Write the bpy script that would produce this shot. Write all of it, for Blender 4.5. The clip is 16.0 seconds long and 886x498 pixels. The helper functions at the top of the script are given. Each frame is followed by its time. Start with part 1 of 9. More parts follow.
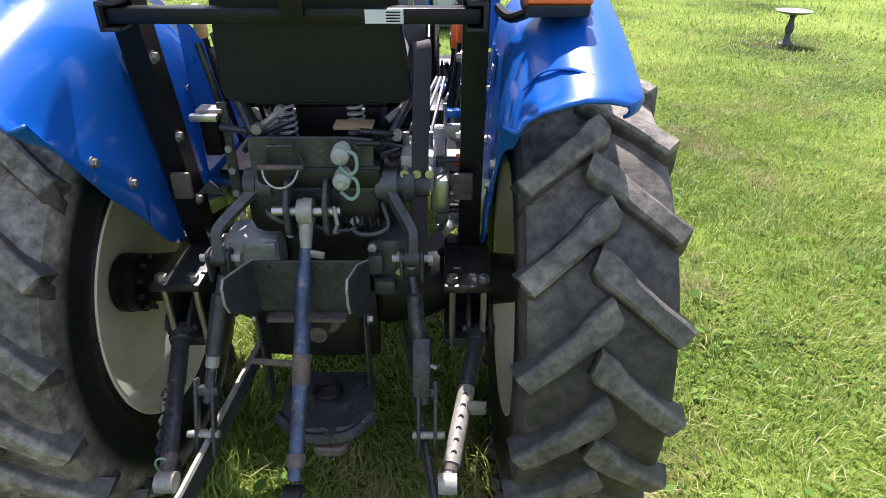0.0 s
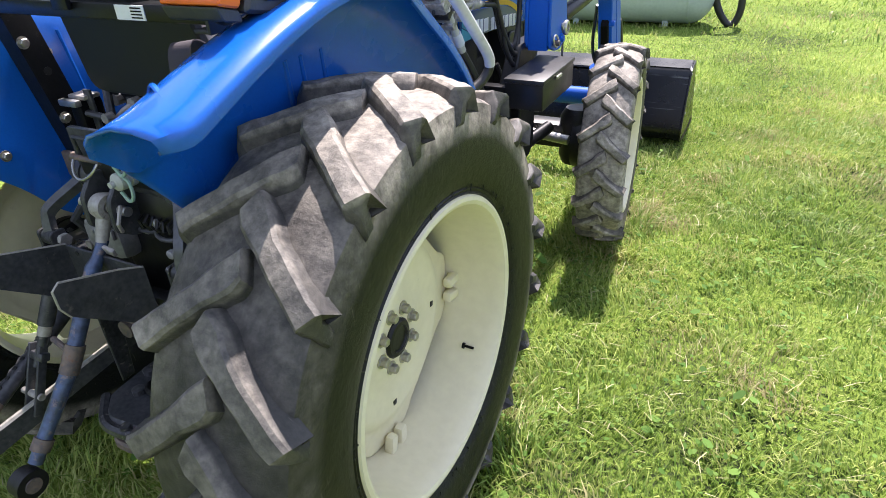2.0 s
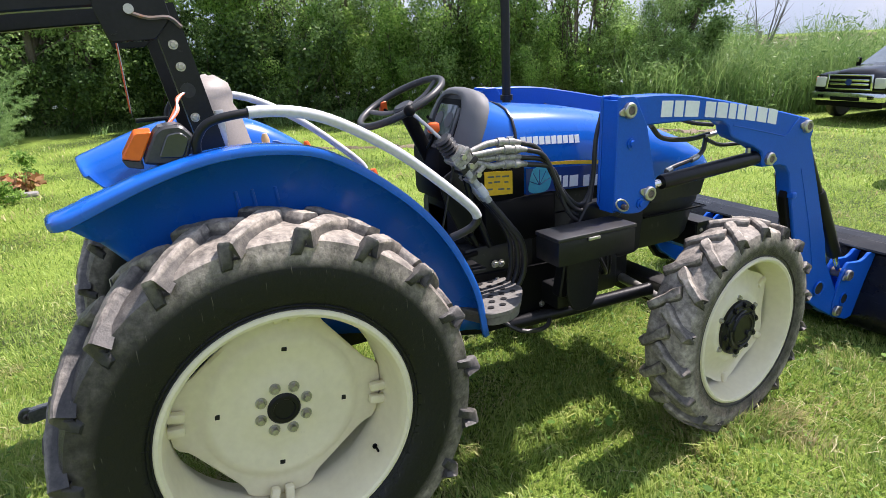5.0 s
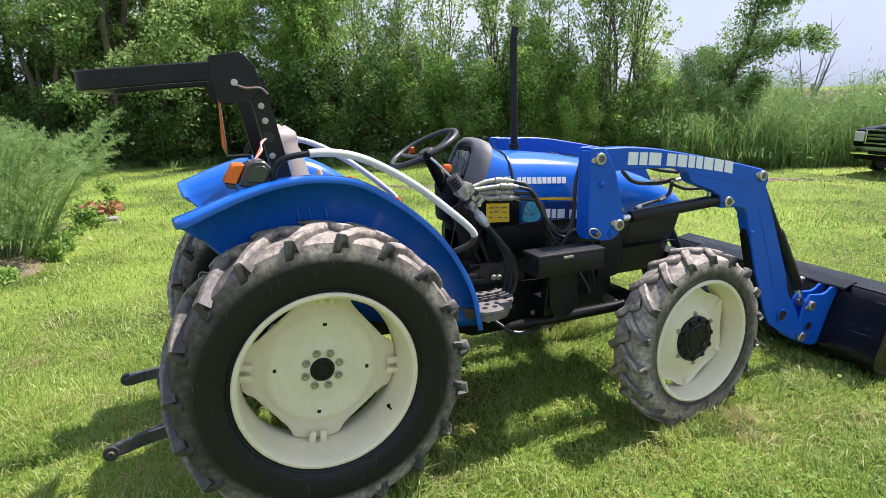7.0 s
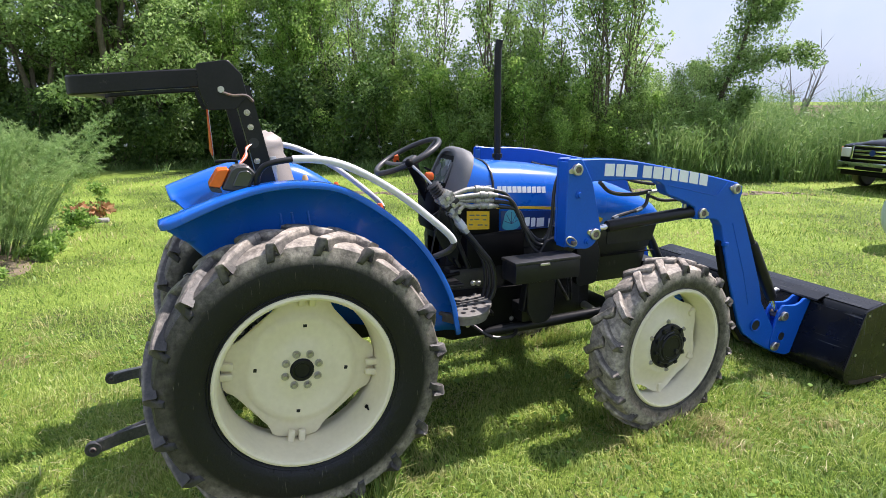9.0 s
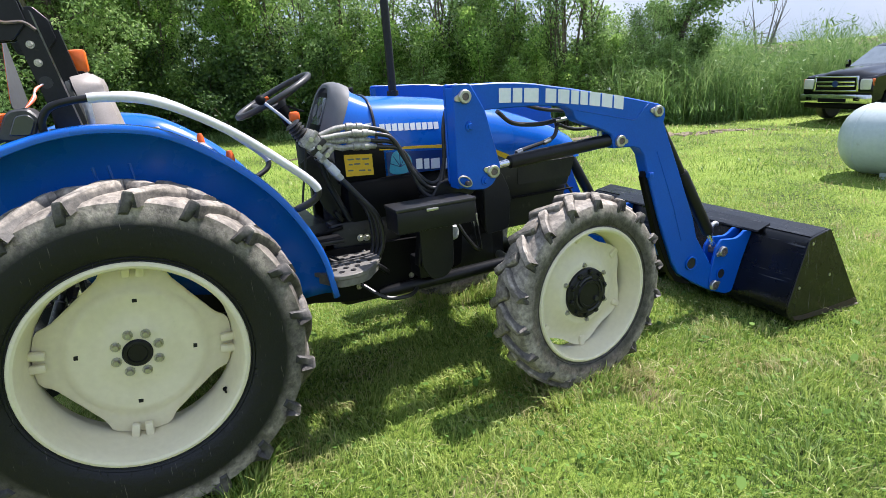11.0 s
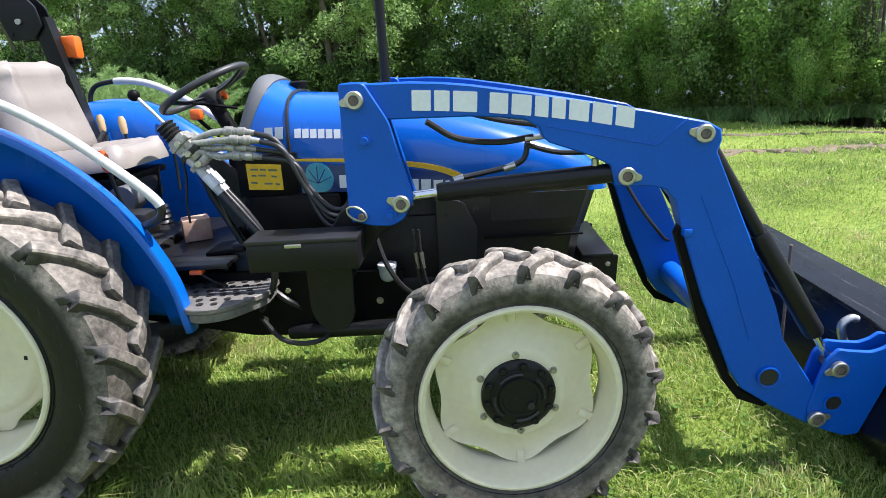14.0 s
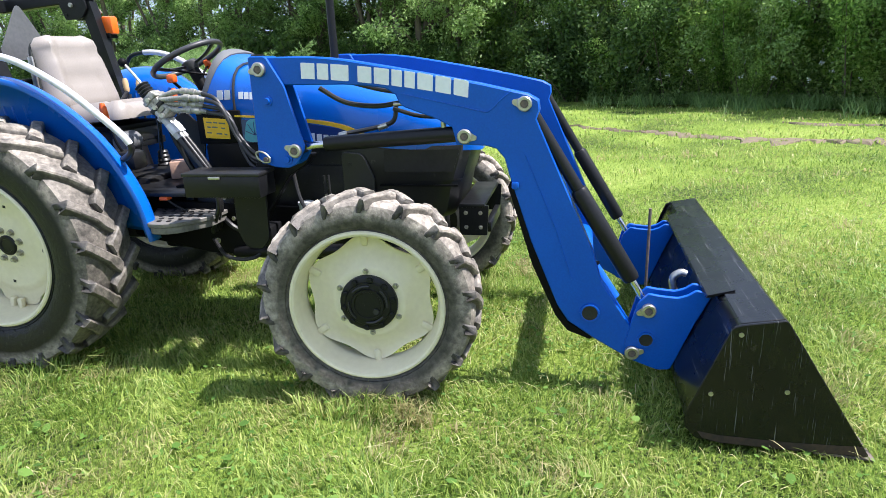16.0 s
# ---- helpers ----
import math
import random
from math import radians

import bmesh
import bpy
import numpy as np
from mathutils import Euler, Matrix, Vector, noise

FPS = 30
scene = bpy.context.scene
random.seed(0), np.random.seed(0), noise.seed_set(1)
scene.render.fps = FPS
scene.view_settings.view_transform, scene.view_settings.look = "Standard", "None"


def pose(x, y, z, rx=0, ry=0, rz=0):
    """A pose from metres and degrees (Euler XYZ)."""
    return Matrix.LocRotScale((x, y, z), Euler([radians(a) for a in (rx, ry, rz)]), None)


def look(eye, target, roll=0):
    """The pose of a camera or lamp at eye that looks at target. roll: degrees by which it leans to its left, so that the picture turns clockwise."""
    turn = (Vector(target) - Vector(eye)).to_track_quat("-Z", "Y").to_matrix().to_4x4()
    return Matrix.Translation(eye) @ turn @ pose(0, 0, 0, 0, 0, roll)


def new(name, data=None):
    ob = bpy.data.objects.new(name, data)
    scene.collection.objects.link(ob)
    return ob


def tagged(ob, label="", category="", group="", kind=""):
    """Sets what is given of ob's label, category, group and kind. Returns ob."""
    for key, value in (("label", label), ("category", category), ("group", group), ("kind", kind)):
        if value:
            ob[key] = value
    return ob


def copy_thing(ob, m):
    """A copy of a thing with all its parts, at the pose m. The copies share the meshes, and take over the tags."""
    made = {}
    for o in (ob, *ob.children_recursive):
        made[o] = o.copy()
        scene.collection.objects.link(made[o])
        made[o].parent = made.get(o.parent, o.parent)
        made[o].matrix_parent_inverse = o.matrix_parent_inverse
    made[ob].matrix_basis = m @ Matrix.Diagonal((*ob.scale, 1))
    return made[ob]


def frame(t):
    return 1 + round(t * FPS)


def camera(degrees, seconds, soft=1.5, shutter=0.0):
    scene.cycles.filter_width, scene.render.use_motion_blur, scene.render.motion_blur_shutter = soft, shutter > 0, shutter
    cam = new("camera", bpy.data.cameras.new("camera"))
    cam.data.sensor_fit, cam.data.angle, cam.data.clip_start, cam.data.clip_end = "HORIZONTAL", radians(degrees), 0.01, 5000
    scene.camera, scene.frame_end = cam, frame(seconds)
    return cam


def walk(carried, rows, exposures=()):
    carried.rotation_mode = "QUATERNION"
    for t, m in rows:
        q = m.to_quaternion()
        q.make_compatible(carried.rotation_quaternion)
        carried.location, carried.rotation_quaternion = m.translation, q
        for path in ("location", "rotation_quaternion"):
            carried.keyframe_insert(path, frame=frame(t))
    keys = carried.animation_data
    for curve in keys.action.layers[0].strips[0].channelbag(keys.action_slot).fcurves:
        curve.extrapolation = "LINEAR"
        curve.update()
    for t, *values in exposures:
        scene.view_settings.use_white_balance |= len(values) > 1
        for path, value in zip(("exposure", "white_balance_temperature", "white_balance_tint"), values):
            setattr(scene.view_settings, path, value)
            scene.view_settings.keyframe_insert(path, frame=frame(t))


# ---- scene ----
cam = camera(71.9, 16.0, soft=0.6)
PATH = [
    (0, (0.328, -1.507, 1.624), (0.315, 0.225, 0.625), -0.0),
    (0.5, (0.575, -1.368, 1.625), (0.466, 0.327, 0.571), 0.5),
    (1, (0.85, -1.278, 1.615), (0.459, 0.37, 0.551), -3.8),
    (1.5, (1.122, -1.198, 1.614), (0.493, 0.39, 0.574), -3.1),
    (2, (1.318, -0.992, 1.579), (0.499, 0.53, 0.572), -3.0),
    (2.5, (1.492, -0.826, 1.567), (0.447, 0.574, 0.593), -3.6),
    (3, (1.709, -0.655, 1.591), (0.474, 0.618, 0.667), -2.7),
    (3.5, (1.81, -0.442, 1.619), (0.457, 0.766, 0.776), -2.6),
    (4, (1.931, -0.29, 1.639), (0.407, 0.763, 0.884), -3.3),
    (4.2, (2.023, -0.247, 1.649), (0.435, 0.73, 0.924), -3.3),
    (6.3, (2.845, -0.303, 1.708), (1.086, 0.488, 1.179), -1.8),
    (6.5, (2.912, -0.315, 1.711), (1.145, 0.468, 1.198), -1.7),
    (7, (3.061, -0.395, 1.744), (1.258, 0.323, 1.259), -1.9),
    (7.5, (3.124, -0.408, 1.757), (1.277, 0.222, 1.317), -1.2),
    (8, (3.148, -0.373, 1.763), (1.303, 0.265, 1.328), -0.6),
    (8.5, (3.162, -0.36, 1.758), (1.341, 0.341, 1.318), -0.6),
    (9, (3.16, -0.364, 1.754), (1.36, 0.376, 1.292), -0.8),
    (9.2, (3.157, -0.363, 1.755), (1.369, 0.396, 1.281), -1.0),
    (11.3, (2.903, 0.372, 1.542), (1.156, 1.148, 0.954), -5.0),
    (11.5, (2.84, 0.481, 1.562), (1.095, 1.255, 0.963), -5.3),
    (12, (2.783, 0.762, 1.538), (0.996, 1.417, 0.924), -7.5),
    (12.5, (2.727, 1.083, 1.52), (0.902, 1.604, 0.888), -6.4),
    (13, (2.566, 1.31, 1.494), (0.707, 1.707, 0.872), -4.7),
    (13.5, (2.499, 1.544, 1.494), (0.593, 1.652, 0.901), -4.3),
    (14, (2.551, 1.795, 1.503), (0.635, 1.698, 0.936), -3.7),
    (14.5, (2.715, 1.998, 1.501), (0.818, 1.783, 0.906), -2.7),
    (15, (2.828, 2.233, 1.488), (0.95, 1.88, 0.896), -3.6),
    (15.5, (2.889, 2.524, 1.463), (1.025, 2.115, 0.865), -2.9),
    (16, (3.019, 2.765, 1.453), (1.162, 2.339, 0.844), -2.6),
]
walk(cam, [(t, look(eye, target, roll)) for t, eye, target, roll in PATH],
     exposures=[(0.0, 1.08, 6500, 20), (0.6, 1.30, 6500, 20), (1.5, 1.33, 6500, 20), (2.4, 1.17, 6500, 21), (3.6, 0.98, 6450, 20), (4.4, 0.92, 6500, 20), (9.0, 0.93, 6500, 20), (12.0, 0.97, 6200, 15), (14.0, 1.00, 6200, 15), (16.0, 1.12, 6200, 15)])

# ---- light ----
SUN_TO = Vector((-0.05, 0.55, 0.90)).normalized()
world = bpy.data.worlds.new("sky")
scene.world = world
world.use_nodes = True
wn, wl = world.node_tree.nodes, world.node_tree.links
wn.clear()
sky = wn.new("ShaderNodeTexSky")
sky.sky_type = "NISHITA"
sky.sun_disc = False
sky.sun_elevation = math.asin(SUN_TO.z)
sky.sun_rotation = math.atan2(SUN_TO.x, SUN_TO.y)
sky.dust_density = 2.5
sky.air_density = 1.0
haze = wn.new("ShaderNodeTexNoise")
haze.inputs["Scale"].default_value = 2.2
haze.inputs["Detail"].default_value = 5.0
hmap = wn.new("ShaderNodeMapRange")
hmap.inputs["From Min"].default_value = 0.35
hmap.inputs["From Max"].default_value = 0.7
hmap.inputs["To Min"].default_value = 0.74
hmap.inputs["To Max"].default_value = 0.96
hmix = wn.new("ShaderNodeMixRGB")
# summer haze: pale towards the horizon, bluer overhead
wco = wn.new("ShaderNodeTexCoord")
wsep = wn.new("ShaderNodeSeparateXYZ")
wl.new(wco.outputs["Generated"], wsep.inputs[0])
wramp = wn.new("ShaderNodeValToRGB")
wramp.color_ramp.interpolation = "EASE"
wramp.color_ramp.elements[0].position, wramp.color_ramp.elements[0].color = 0.0, (3.7, 4.6, 6.0, 1)
wramp.color_ramp.elements[1].position, wramp.color_ramp.elements[1].color = 0.60, (4.1, 5.3, 7.4, 1)
wl.new(wsep.outputs["Z"], wramp.inputs["Fac"])
cloud = wn.new("ShaderNodeTexNoise")
cloud.inputs["Scale"].default_value = 3.4
cloud.inputs["Detail"].default_value = 8.0
cmap = wn.new("ShaderNodeMapRange")
cmap.inputs["From Min"].default_value = 0.44
cmap.inputs["From Max"].default_value = 0.68
cmap.inputs["To Max"].default_value = 0.75
cmix = wn.new("ShaderNodeMixRGB")
cmix.inputs["Color2"].default_value = (5.3, 5.7, 6.3, 1)
wl.new(cloud.outputs["Fac"], cmap.inputs["Value"])
wl.new(cmap.outputs["Result"], cmix.inputs["Fac"])
wl.new(wramp.outputs["Color"], cmix.inputs["Color1"])
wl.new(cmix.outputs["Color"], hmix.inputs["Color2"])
wbg = wn.new("ShaderNodeBackground")
wbg.inputs["Strength"].default_value = 0.090
wout = wn.new("ShaderNodeOutputWorld")
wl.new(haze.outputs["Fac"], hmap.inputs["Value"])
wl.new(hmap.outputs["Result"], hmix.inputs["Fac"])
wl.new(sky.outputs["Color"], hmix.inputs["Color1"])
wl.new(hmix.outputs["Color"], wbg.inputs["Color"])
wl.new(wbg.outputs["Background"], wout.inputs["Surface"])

sun_data = bpy.data.lights.new("sun", "SUN")
sun_data.energy = 5.0
sun_data.angle = radians(0.6)
sun_data.color = (1.0, 0.955, 0.89)
sun = new("sun", sun_data)
sun.matrix_world = look(SUN_TO * 40, (0, 0, 0))
scene.view_settings.exposure = 0.75


# ---- materials ----
def surface(name, col, col2=None, rough=0.5, metal=0.0, fine=60.0, broad=4.0, bump=0.0, coat=0.0,
            dirt=None, dirt_amount=0.0, rough_var=0.12, spec=0.5, scratch=None):
    """Two-scale varied surface: broad blotches, fine grain, optional dirt patches."""
    m = bpy.data.materials.new(name)
    m.use_nodes = True
    n, l = m.node_tree.nodes, m.node_tree.links
    b = n["Principled BSDF"]
    co = n.new("ShaderNodeTexCoord")
    n1 = n.new("ShaderNodeTexNoise")
    n1.inputs["Scale"].default_value = broad
    n1.inputs["Detail"].default_value = 6
    n2 = n.new("ShaderNodeTexNoise")
    n2.inputs["Scale"].default_value = fine
    n2.inputs["Detail"].default_value = 4
    l.new(co.outputs["Object"], n1.inputs["Vector"])
    l.new(co.outputs["Object"], n2.inputs["Vector"])
    add = n.new("ShaderNodeMath")
    add.operation = "ADD"
    half = n.new("ShaderNodeMath")
    half.operation = "MULTIPLY"
    half.inputs[1].default_value = 0.5
    l.new(n1.outputs["Fac"], add.inputs[0])
    l.new(n2.outputs["Fac"], add.inputs[1])
    l.new(add.outputs[0], half.inputs[0])
    ramp = n.new("ShaderNodeValToRGB")
    ramp.color_ramp.elements[0].position = 0.36
    ramp.color_ramp.elements[1].position = 0.64
    ramp.color_ramp.elements[0].color = (*(col2 or [c * 0.8 for c in col]), 1)
    ramp.color_ramp.elements[1].color = (*col, 1)
    l.new(half.outputs[0], ramp.inputs["Fac"])
    out = ramp.outputs["Color"]
    if dirt:
        nd = n.new("ShaderNodeTexNoise")
        nd.inputs["Scale"].default_value = broad * 2.3
        nd.inputs["Detail"].default_value = 9
        nd.inputs["Roughness"].default_value = 0.7
        l.new(co.outputs["Object"], nd.inputs["Vector"])
        mr = n.new("ShaderNodeMapRange")
        mr.inputs["From Min"].default_value = 0.72 - 0.3 * dirt_amount
        mr.inputs["From Max"].default_value = 0.86 - 0.3 * dirt_amount
        l.new(nd.outputs["Fac"], mr.inputs["Value"])
        mx = n.new("ShaderNodeMixRGB")
        mx.inputs["Color2"].default_value = (*dirt, 1)
        l.new(mr.outputs["Result"], mx.inputs["Fac"])
        l.new(out, mx.inputs["Color1"])
        out = mx.outputs["Color"]
    for turn in ((0.3, 0.9, 0.2), (1.1, 0.2, 0.8)) if scratch else ():
        mp = n.new("ShaderNodeMapping")
        mp.inputs["Rotation"].default_value = turn
        mp.inputs["Scale"].default_value = (3.0, 160.0, 6.0)
        l.new(co.outputs["Object"], mp.inputs["Vector"])
        ns = n.new("ShaderNodeTexNoise")
        ns.inputs["Scale"].default_value = 1.0
        ns.inputs["Detail"].default_value = 3
        l.new(mp.outputs[0], ns.inputs["Vector"])
        ms = n.new("ShaderNodeMapRange")
        ms.inputs["From Min"].default_value = 0.66
        ms.inputs["From Max"].default_value = 0.74
        ms.inputs["To Max"].default_value = 0.45
        l.new(ns.outputs["Fac"], ms.inputs["Value"])
        mx = n.new("ShaderNodeMixRGB")
        mx.inputs["Color2"].default_value = (*scratch, 1)
        l.new(ms.outputs["Result"], mx.inputs["Fac"])
        l.new(out, mx.inputs["Color1"])
        out = mx.outputs["Color"]
    l.new(out, b.inputs["Base Color"])
    rr = n.new("ShaderNodeMapRange")
    rr.inputs["To Min"].default_value = max(0.03, rough - rough_var)
    rr.inputs["To Max"].default_value = min(1.0, rough + rough_var)
    l.new(n1.outputs["Fac"], rr.inputs["Value"])
    l.new(rr.outputs["Result"], b.inputs["Roughness"])
    b.inputs["Metallic"].default_value = metal
    b.inputs["Coat Weight"].default_value = coat
    b.inputs["Coat Roughness"].default_value = 0.08
    b.inputs["Specular IOR Level"].default_value = spec
    if bump:
        bp = n.new("ShaderNodeBump")
        bp.inputs["Strength"].default_value = bump
        bp.inputs["Distance"].default_value = 0.004
        l.new(half.outputs[0], bp.inputs["Height"])
        l.new(bp.outputs["Normal"], b.inputs["Normal"])
    return m


def rubber(name, tread_r, wall_dust, foot=0.86, side=0.95, top=0.0, rear=0.2, even=0.30, base=(0.0065, 0.0072, 0.0088)):
    """Black tyre rubber; dried mud dust on tread and shoulder, fine scratches on the wall."""
    m = bpy.data.materials.new(name)
    m.use_nodes = True
    n, l = m.node_tree.nodes, m.node_tree.links
    b = n["Principled BSDF"]

    def node(kind, **values):
        q = n.new(kind)
        for key, v in values.items():
            q.inputs[key.replace("_", " ")].default_value = v
        return q

    def calc(op, a0, b0):
        q = n.new("ShaderNodeMath")
        q.operation = op
        for i, v in enumerate((a0, b0)):
            if isinstance(v, float):
                q.inputs[i].default_value = v
            else:
                l.new(v, q.inputs[i])
        return q.outputs[0]

    def ranged(v, f0, f1, t0=0.0, t1=1.0):
        q = node("ShaderNodeMapRange", From_Min=f0, From_Max=f1, To_Min=t0, To_Max=t1)
        l.new(v, q.inputs["Value"])
        return q.outputs["Result"]
    co = n.new("ShaderNodeTexCoord")
    sep = n.new("ShaderNodeSeparateXYZ")
    l.new(co.outputs["Object"], sep.inputs[0])
    comb = n.new("ShaderNodeCombineXYZ")
    l.new(sep.outputs["Y"], comb.inputs["Y"])
    l.new(sep.outputs["Z"], comb.inputs["Z"])
    ln = n.new("ShaderNodeVectorMath")
    ln.operation = "LENGTH"
    l.new(comb.outputs[0], ln.inputs[0])
    geo = n.new("ShaderNodeNewGeometry")
    n1 = node("ShaderNodeTexNoise", Scale=13.0, Detail=12.0, Roughness=0.74)
    n2 = node("ShaderNodeTexNoise", Scale=42.0, Detail=7.0, Roughness=0.62)
    n3 = node("ShaderNodeTexNoise", Scale=2.3, Detail=3.0)
    for q in (n1, n2, n3):
        l.new(geo.outputs["Position"], q.inputs["Vector"])
    # share of dust: tread and shoulder, broken up by noise
    shoulder = ranged(ln.outputs["Value"], tread_r * foot, tread_r * (foot + 0.07), wall_dust, side)
    crown = ranged(ln.outputs["Value"], tread_r * 0.962, tread_r * 0.976, 0.0, top)
    radial = calc("ADD", shoulder, crown)
    sp = n.new("ShaderNodeSeparateXYZ")
    l.new(geo.outputs["Position"], sp.inputs[0])
    # the share of dust falls towards the rear of the treads, most on the right
    lighter = ranged(calc("SUBTRACT", sp.outputs["Y"], calc("MULTIPLY", sp.outputs["X"], 0.25)), -0.78, -0.16, rear, 1.0)
    # and falls again towards the front of the rear tyres
    front_fade = ranged(sp.outputs["Y"], 0.15, 0.6, 1.0, 0.55)
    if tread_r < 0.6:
        front_fade = 1.0
    broad = calc("MULTIPLY", calc("MULTIPLY", lighter, front_fade), ranged(n3.outputs["Fac"], 0.38, 0.6, 0.68, 1.0))
    patch = ranged(n1.outputs["Fac"], 0.37, 0.60, even, 1.0)
    dust = calc("MULTIPLY", calc("MULTIPLY", radial, broad), patch)
    dcol = node("ShaderNodeMixRGB", Color1=(0.26, 0.228, 0.19, 1), Color2=(0.60, 0.535, 0.45, 1))
    l.new(ranged(n2.outputs["Fac"], 0.32, 0.62), dcol.inputs["Fac"])
    # scratches: thin lines of two stretched waves, pale clods
    mp = n.new("ShaderNodeMapping")
    mp.inputs["Scale"].default_value = (22.0, 190.0, 16.0)
    mp.inputs["Rotation"].default_value = (0.6, 0.3, 0.9)
    l.new(geo.outputs["Position"], mp.inputs["Vector"])
    vo = node("ShaderNodeTexNoise", Scale=1.0, Detail=3.0)
    l.new(mp.outputs[0], vo.inputs["Vector"])
    scratch = ranged(vo.outputs["Fac"], 0.68, 0.74, 0.0, 0.20)
    mx = node("ShaderNodeMixRGB", Color1=(*base, 1))
    l.new(calc("MAXIMUM", dust, scratch), mx.inputs["Fac"])
    l.new(dcol.outputs["Color"], mx.inputs["Color2"])
    l.new(mx.outputs["Color"], b.inputs["Base Color"])
    b.inputs["Specular IOR Level"].default_value = 0.33
    l.new(ranged(dust, 0.0, 1.0, 0.42, 0.85), b.inputs["Roughness"])
    bp = n.new("ShaderNodeBump")
    bp.inputs["Strength"].default_value = 0.8
    bp.inputs["Distance"].default_value = 0.005
    l.new(calc("ADD", n1.outputs["Fac"], calc("MULTIPLY", n2.outputs["Fac"], 0.7)), bp.inputs["Height"])
    l.new(bp.outputs["Normal"], b.inputs["Normal"])
    return m


def leafy(name, stops, rough=0.5, passing=0.45, scale=0.35, dry=False):
    """Leaf or blade: colour varies per leaf and in broad patches; light passes through."""
    m = bpy.data.materials.new(name)
    m.use_nodes = True
    n, l = m.node_tree.nodes, m.node_tree.links
    n.clear()
    out = n.new("ShaderNodeOutputMaterial")
    geo = n.new("ShaderNodeNewGeometry")
    nz = n.new("ShaderNodeTexNoise")
    nz.inputs["Scale"].default_value = scale
    nz.inputs["Detail"].default_value = 4
    l.new(geo.outputs["Position"], nz.inputs["Vector"])
    mixv = n.new("ShaderNodeMath")
    mixv.operation = "MULTIPLY_ADD"
    mixv.inputs[1].default_value = 0.55
    sh = n.new("ShaderNodeMapRange")
    sh.inputs["From Min"].default_value = 0.3
    sh.inputs["From Max"].default_value = 0.7
    sh.inputs["To Max"].default_value = 0.45
    l.new(nz.outputs["Fac"], sh.inputs["Value"])
    l.new(geo.outputs["Random Per Island"], mixv.inputs[0])
    l.new(sh.outputs["Result"], mixv.inputs[2])
    ramp = n.new("ShaderNodeValToRGB")
    cr = ramp.color_ramp
    while len(cr.elements) < len(stops):
        cr.elements.new(0.5)
    for e, (p, c) in zip(cr.elements, stops):
        e.position, e.color = p, (*c, 1)
    l.new(mixv.outputs[0], ramp.inputs["Fac"])
    d = n.new("ShaderNodeBsdfPrincipled")
    d.inputs["Roughness"].default_value = rough
    d.inputs["Specular IOR Level"].default_value = 0.35
    t = n.new("ShaderNodeBsdfTranslucent")
    col = ramp.outputs["Color"]
    if dry:
        # worn, straw-coloured patches
        nd = n.new("ShaderNodeTexNoise")
        nd.inputs["Scale"].default_value = 1.5
        nd.inputs["Detail"].default_value = 6
        nd.inputs["Roughness"].default_value = 0.65
        l.new(geo.outputs["Position"], nd.inputs["Vector"])
        jit = n.new("ShaderNodeMath")
        jit.operation = "MULTIPLY_ADD"
        jit.inputs[1].default_value = 0.16
        l.new(geo.outputs["Random Per Island"], jit.inputs[0])
        l.new(nd.outputs["Fac"], jit.inputs[2])
        mr = n.new("ShaderNodeMapRange")
        mr.inputs["From Min"].default_value = 0.61
        mr.inputs["From Max"].default_value = 0.76
        l.new(jit.outputs[0], mr.inputs["Value"])
        dm = n.new("ShaderNodeMixRGB")
        dm.inputs["Color2"].default_value = (0.44, 0.37, 0.20, 1)
        l.new(mr.outputs["Result"], dm.inputs["Fac"])
        l.new(col, dm.inputs["Color1"])
        col = dm.outputs["Color"]
    l.new(col, d.inputs["Base Color"])
    l.new(col, t.inputs["Color"])
    mx = n.new("ShaderNodeMixShader")
    mx.inputs[0].default_value = passing
    l.new(d.outputs[0], mx.inputs[1])
    l.new(t.outputs[0], mx.inputs[2])
    l.new(mx.outputs[0], out.inputs["Surface"])
    return m


def glassy(name, tint, rough=0.03):
    m = bpy.data.materials.new(name)
    m.use_nodes = True
    b = m.node_tree.nodes["Principled BSDF"]
    b.inputs["Base Color"].default_value = (*tint, 1)
    b.inputs["Roughness"].default_value = rough
    b.inputs["Transmission Weight"].default_value = 0.85
    b.inputs["IOR"].default_value = 1.45
    return m


BLUE = surface("blue_paint", (0.0025, 0.115, 0.53), (0.0025, 0.097, 0.47), 0.28, fine=160, broad=3, coat=0.45, spec=0.3,
               dirt=(0.10, 0.14, 0.24), dirt_amount=0.12, rough_var=0.08)
LOADER_BLUE = surface("loader_blue_paint", (0.002, 0.096, 0.50), (0.002, 0.078, 0.42), 0.42, fine=140, broad=4, coat=0.10, spec=0.25,
                      dirt=(0.07, 0.11, 0.20), dirt_amount=0.18)
DECAL_BLUE = surface("dark_blue_decal", (0.008, 0.035, 0.17), None, 0.35, coat=0.4)
TEAL = surface("teal_decal", (0.05, 0.34, 0.50), None, 0.35, coat=0.4)
WHITE = surface("white_decal", (0.80, 0.82, 0.84), (0.70, 0.73, 0.76), 0.4, dirt=(0.45, 0.5, 0.6), dirt_amount=0.15)
YELLOW = surface("yellow_decal", (0.80, 0.50, 0.02), None, 0.4)
CREAM = surface("cream_wheel_paint", (0.76, 0.70, 0.50), (0.70, 0.64, 0.45), 0.45, fine=40, broad=5, coat=0.1,
                dirt=(0.38, 0.33, 0.24), dirt_amount=0.22)
BLACK = surface("black_paint", (0.0060, 0.0063, 0.0072), (0.011, 0.0113, 0.0125), 0.36, fine=90, broad=9, bump=0.2,
                dirt=(0.075, 0.07, 0.064), dirt_amount=0.27, spec=0.28)
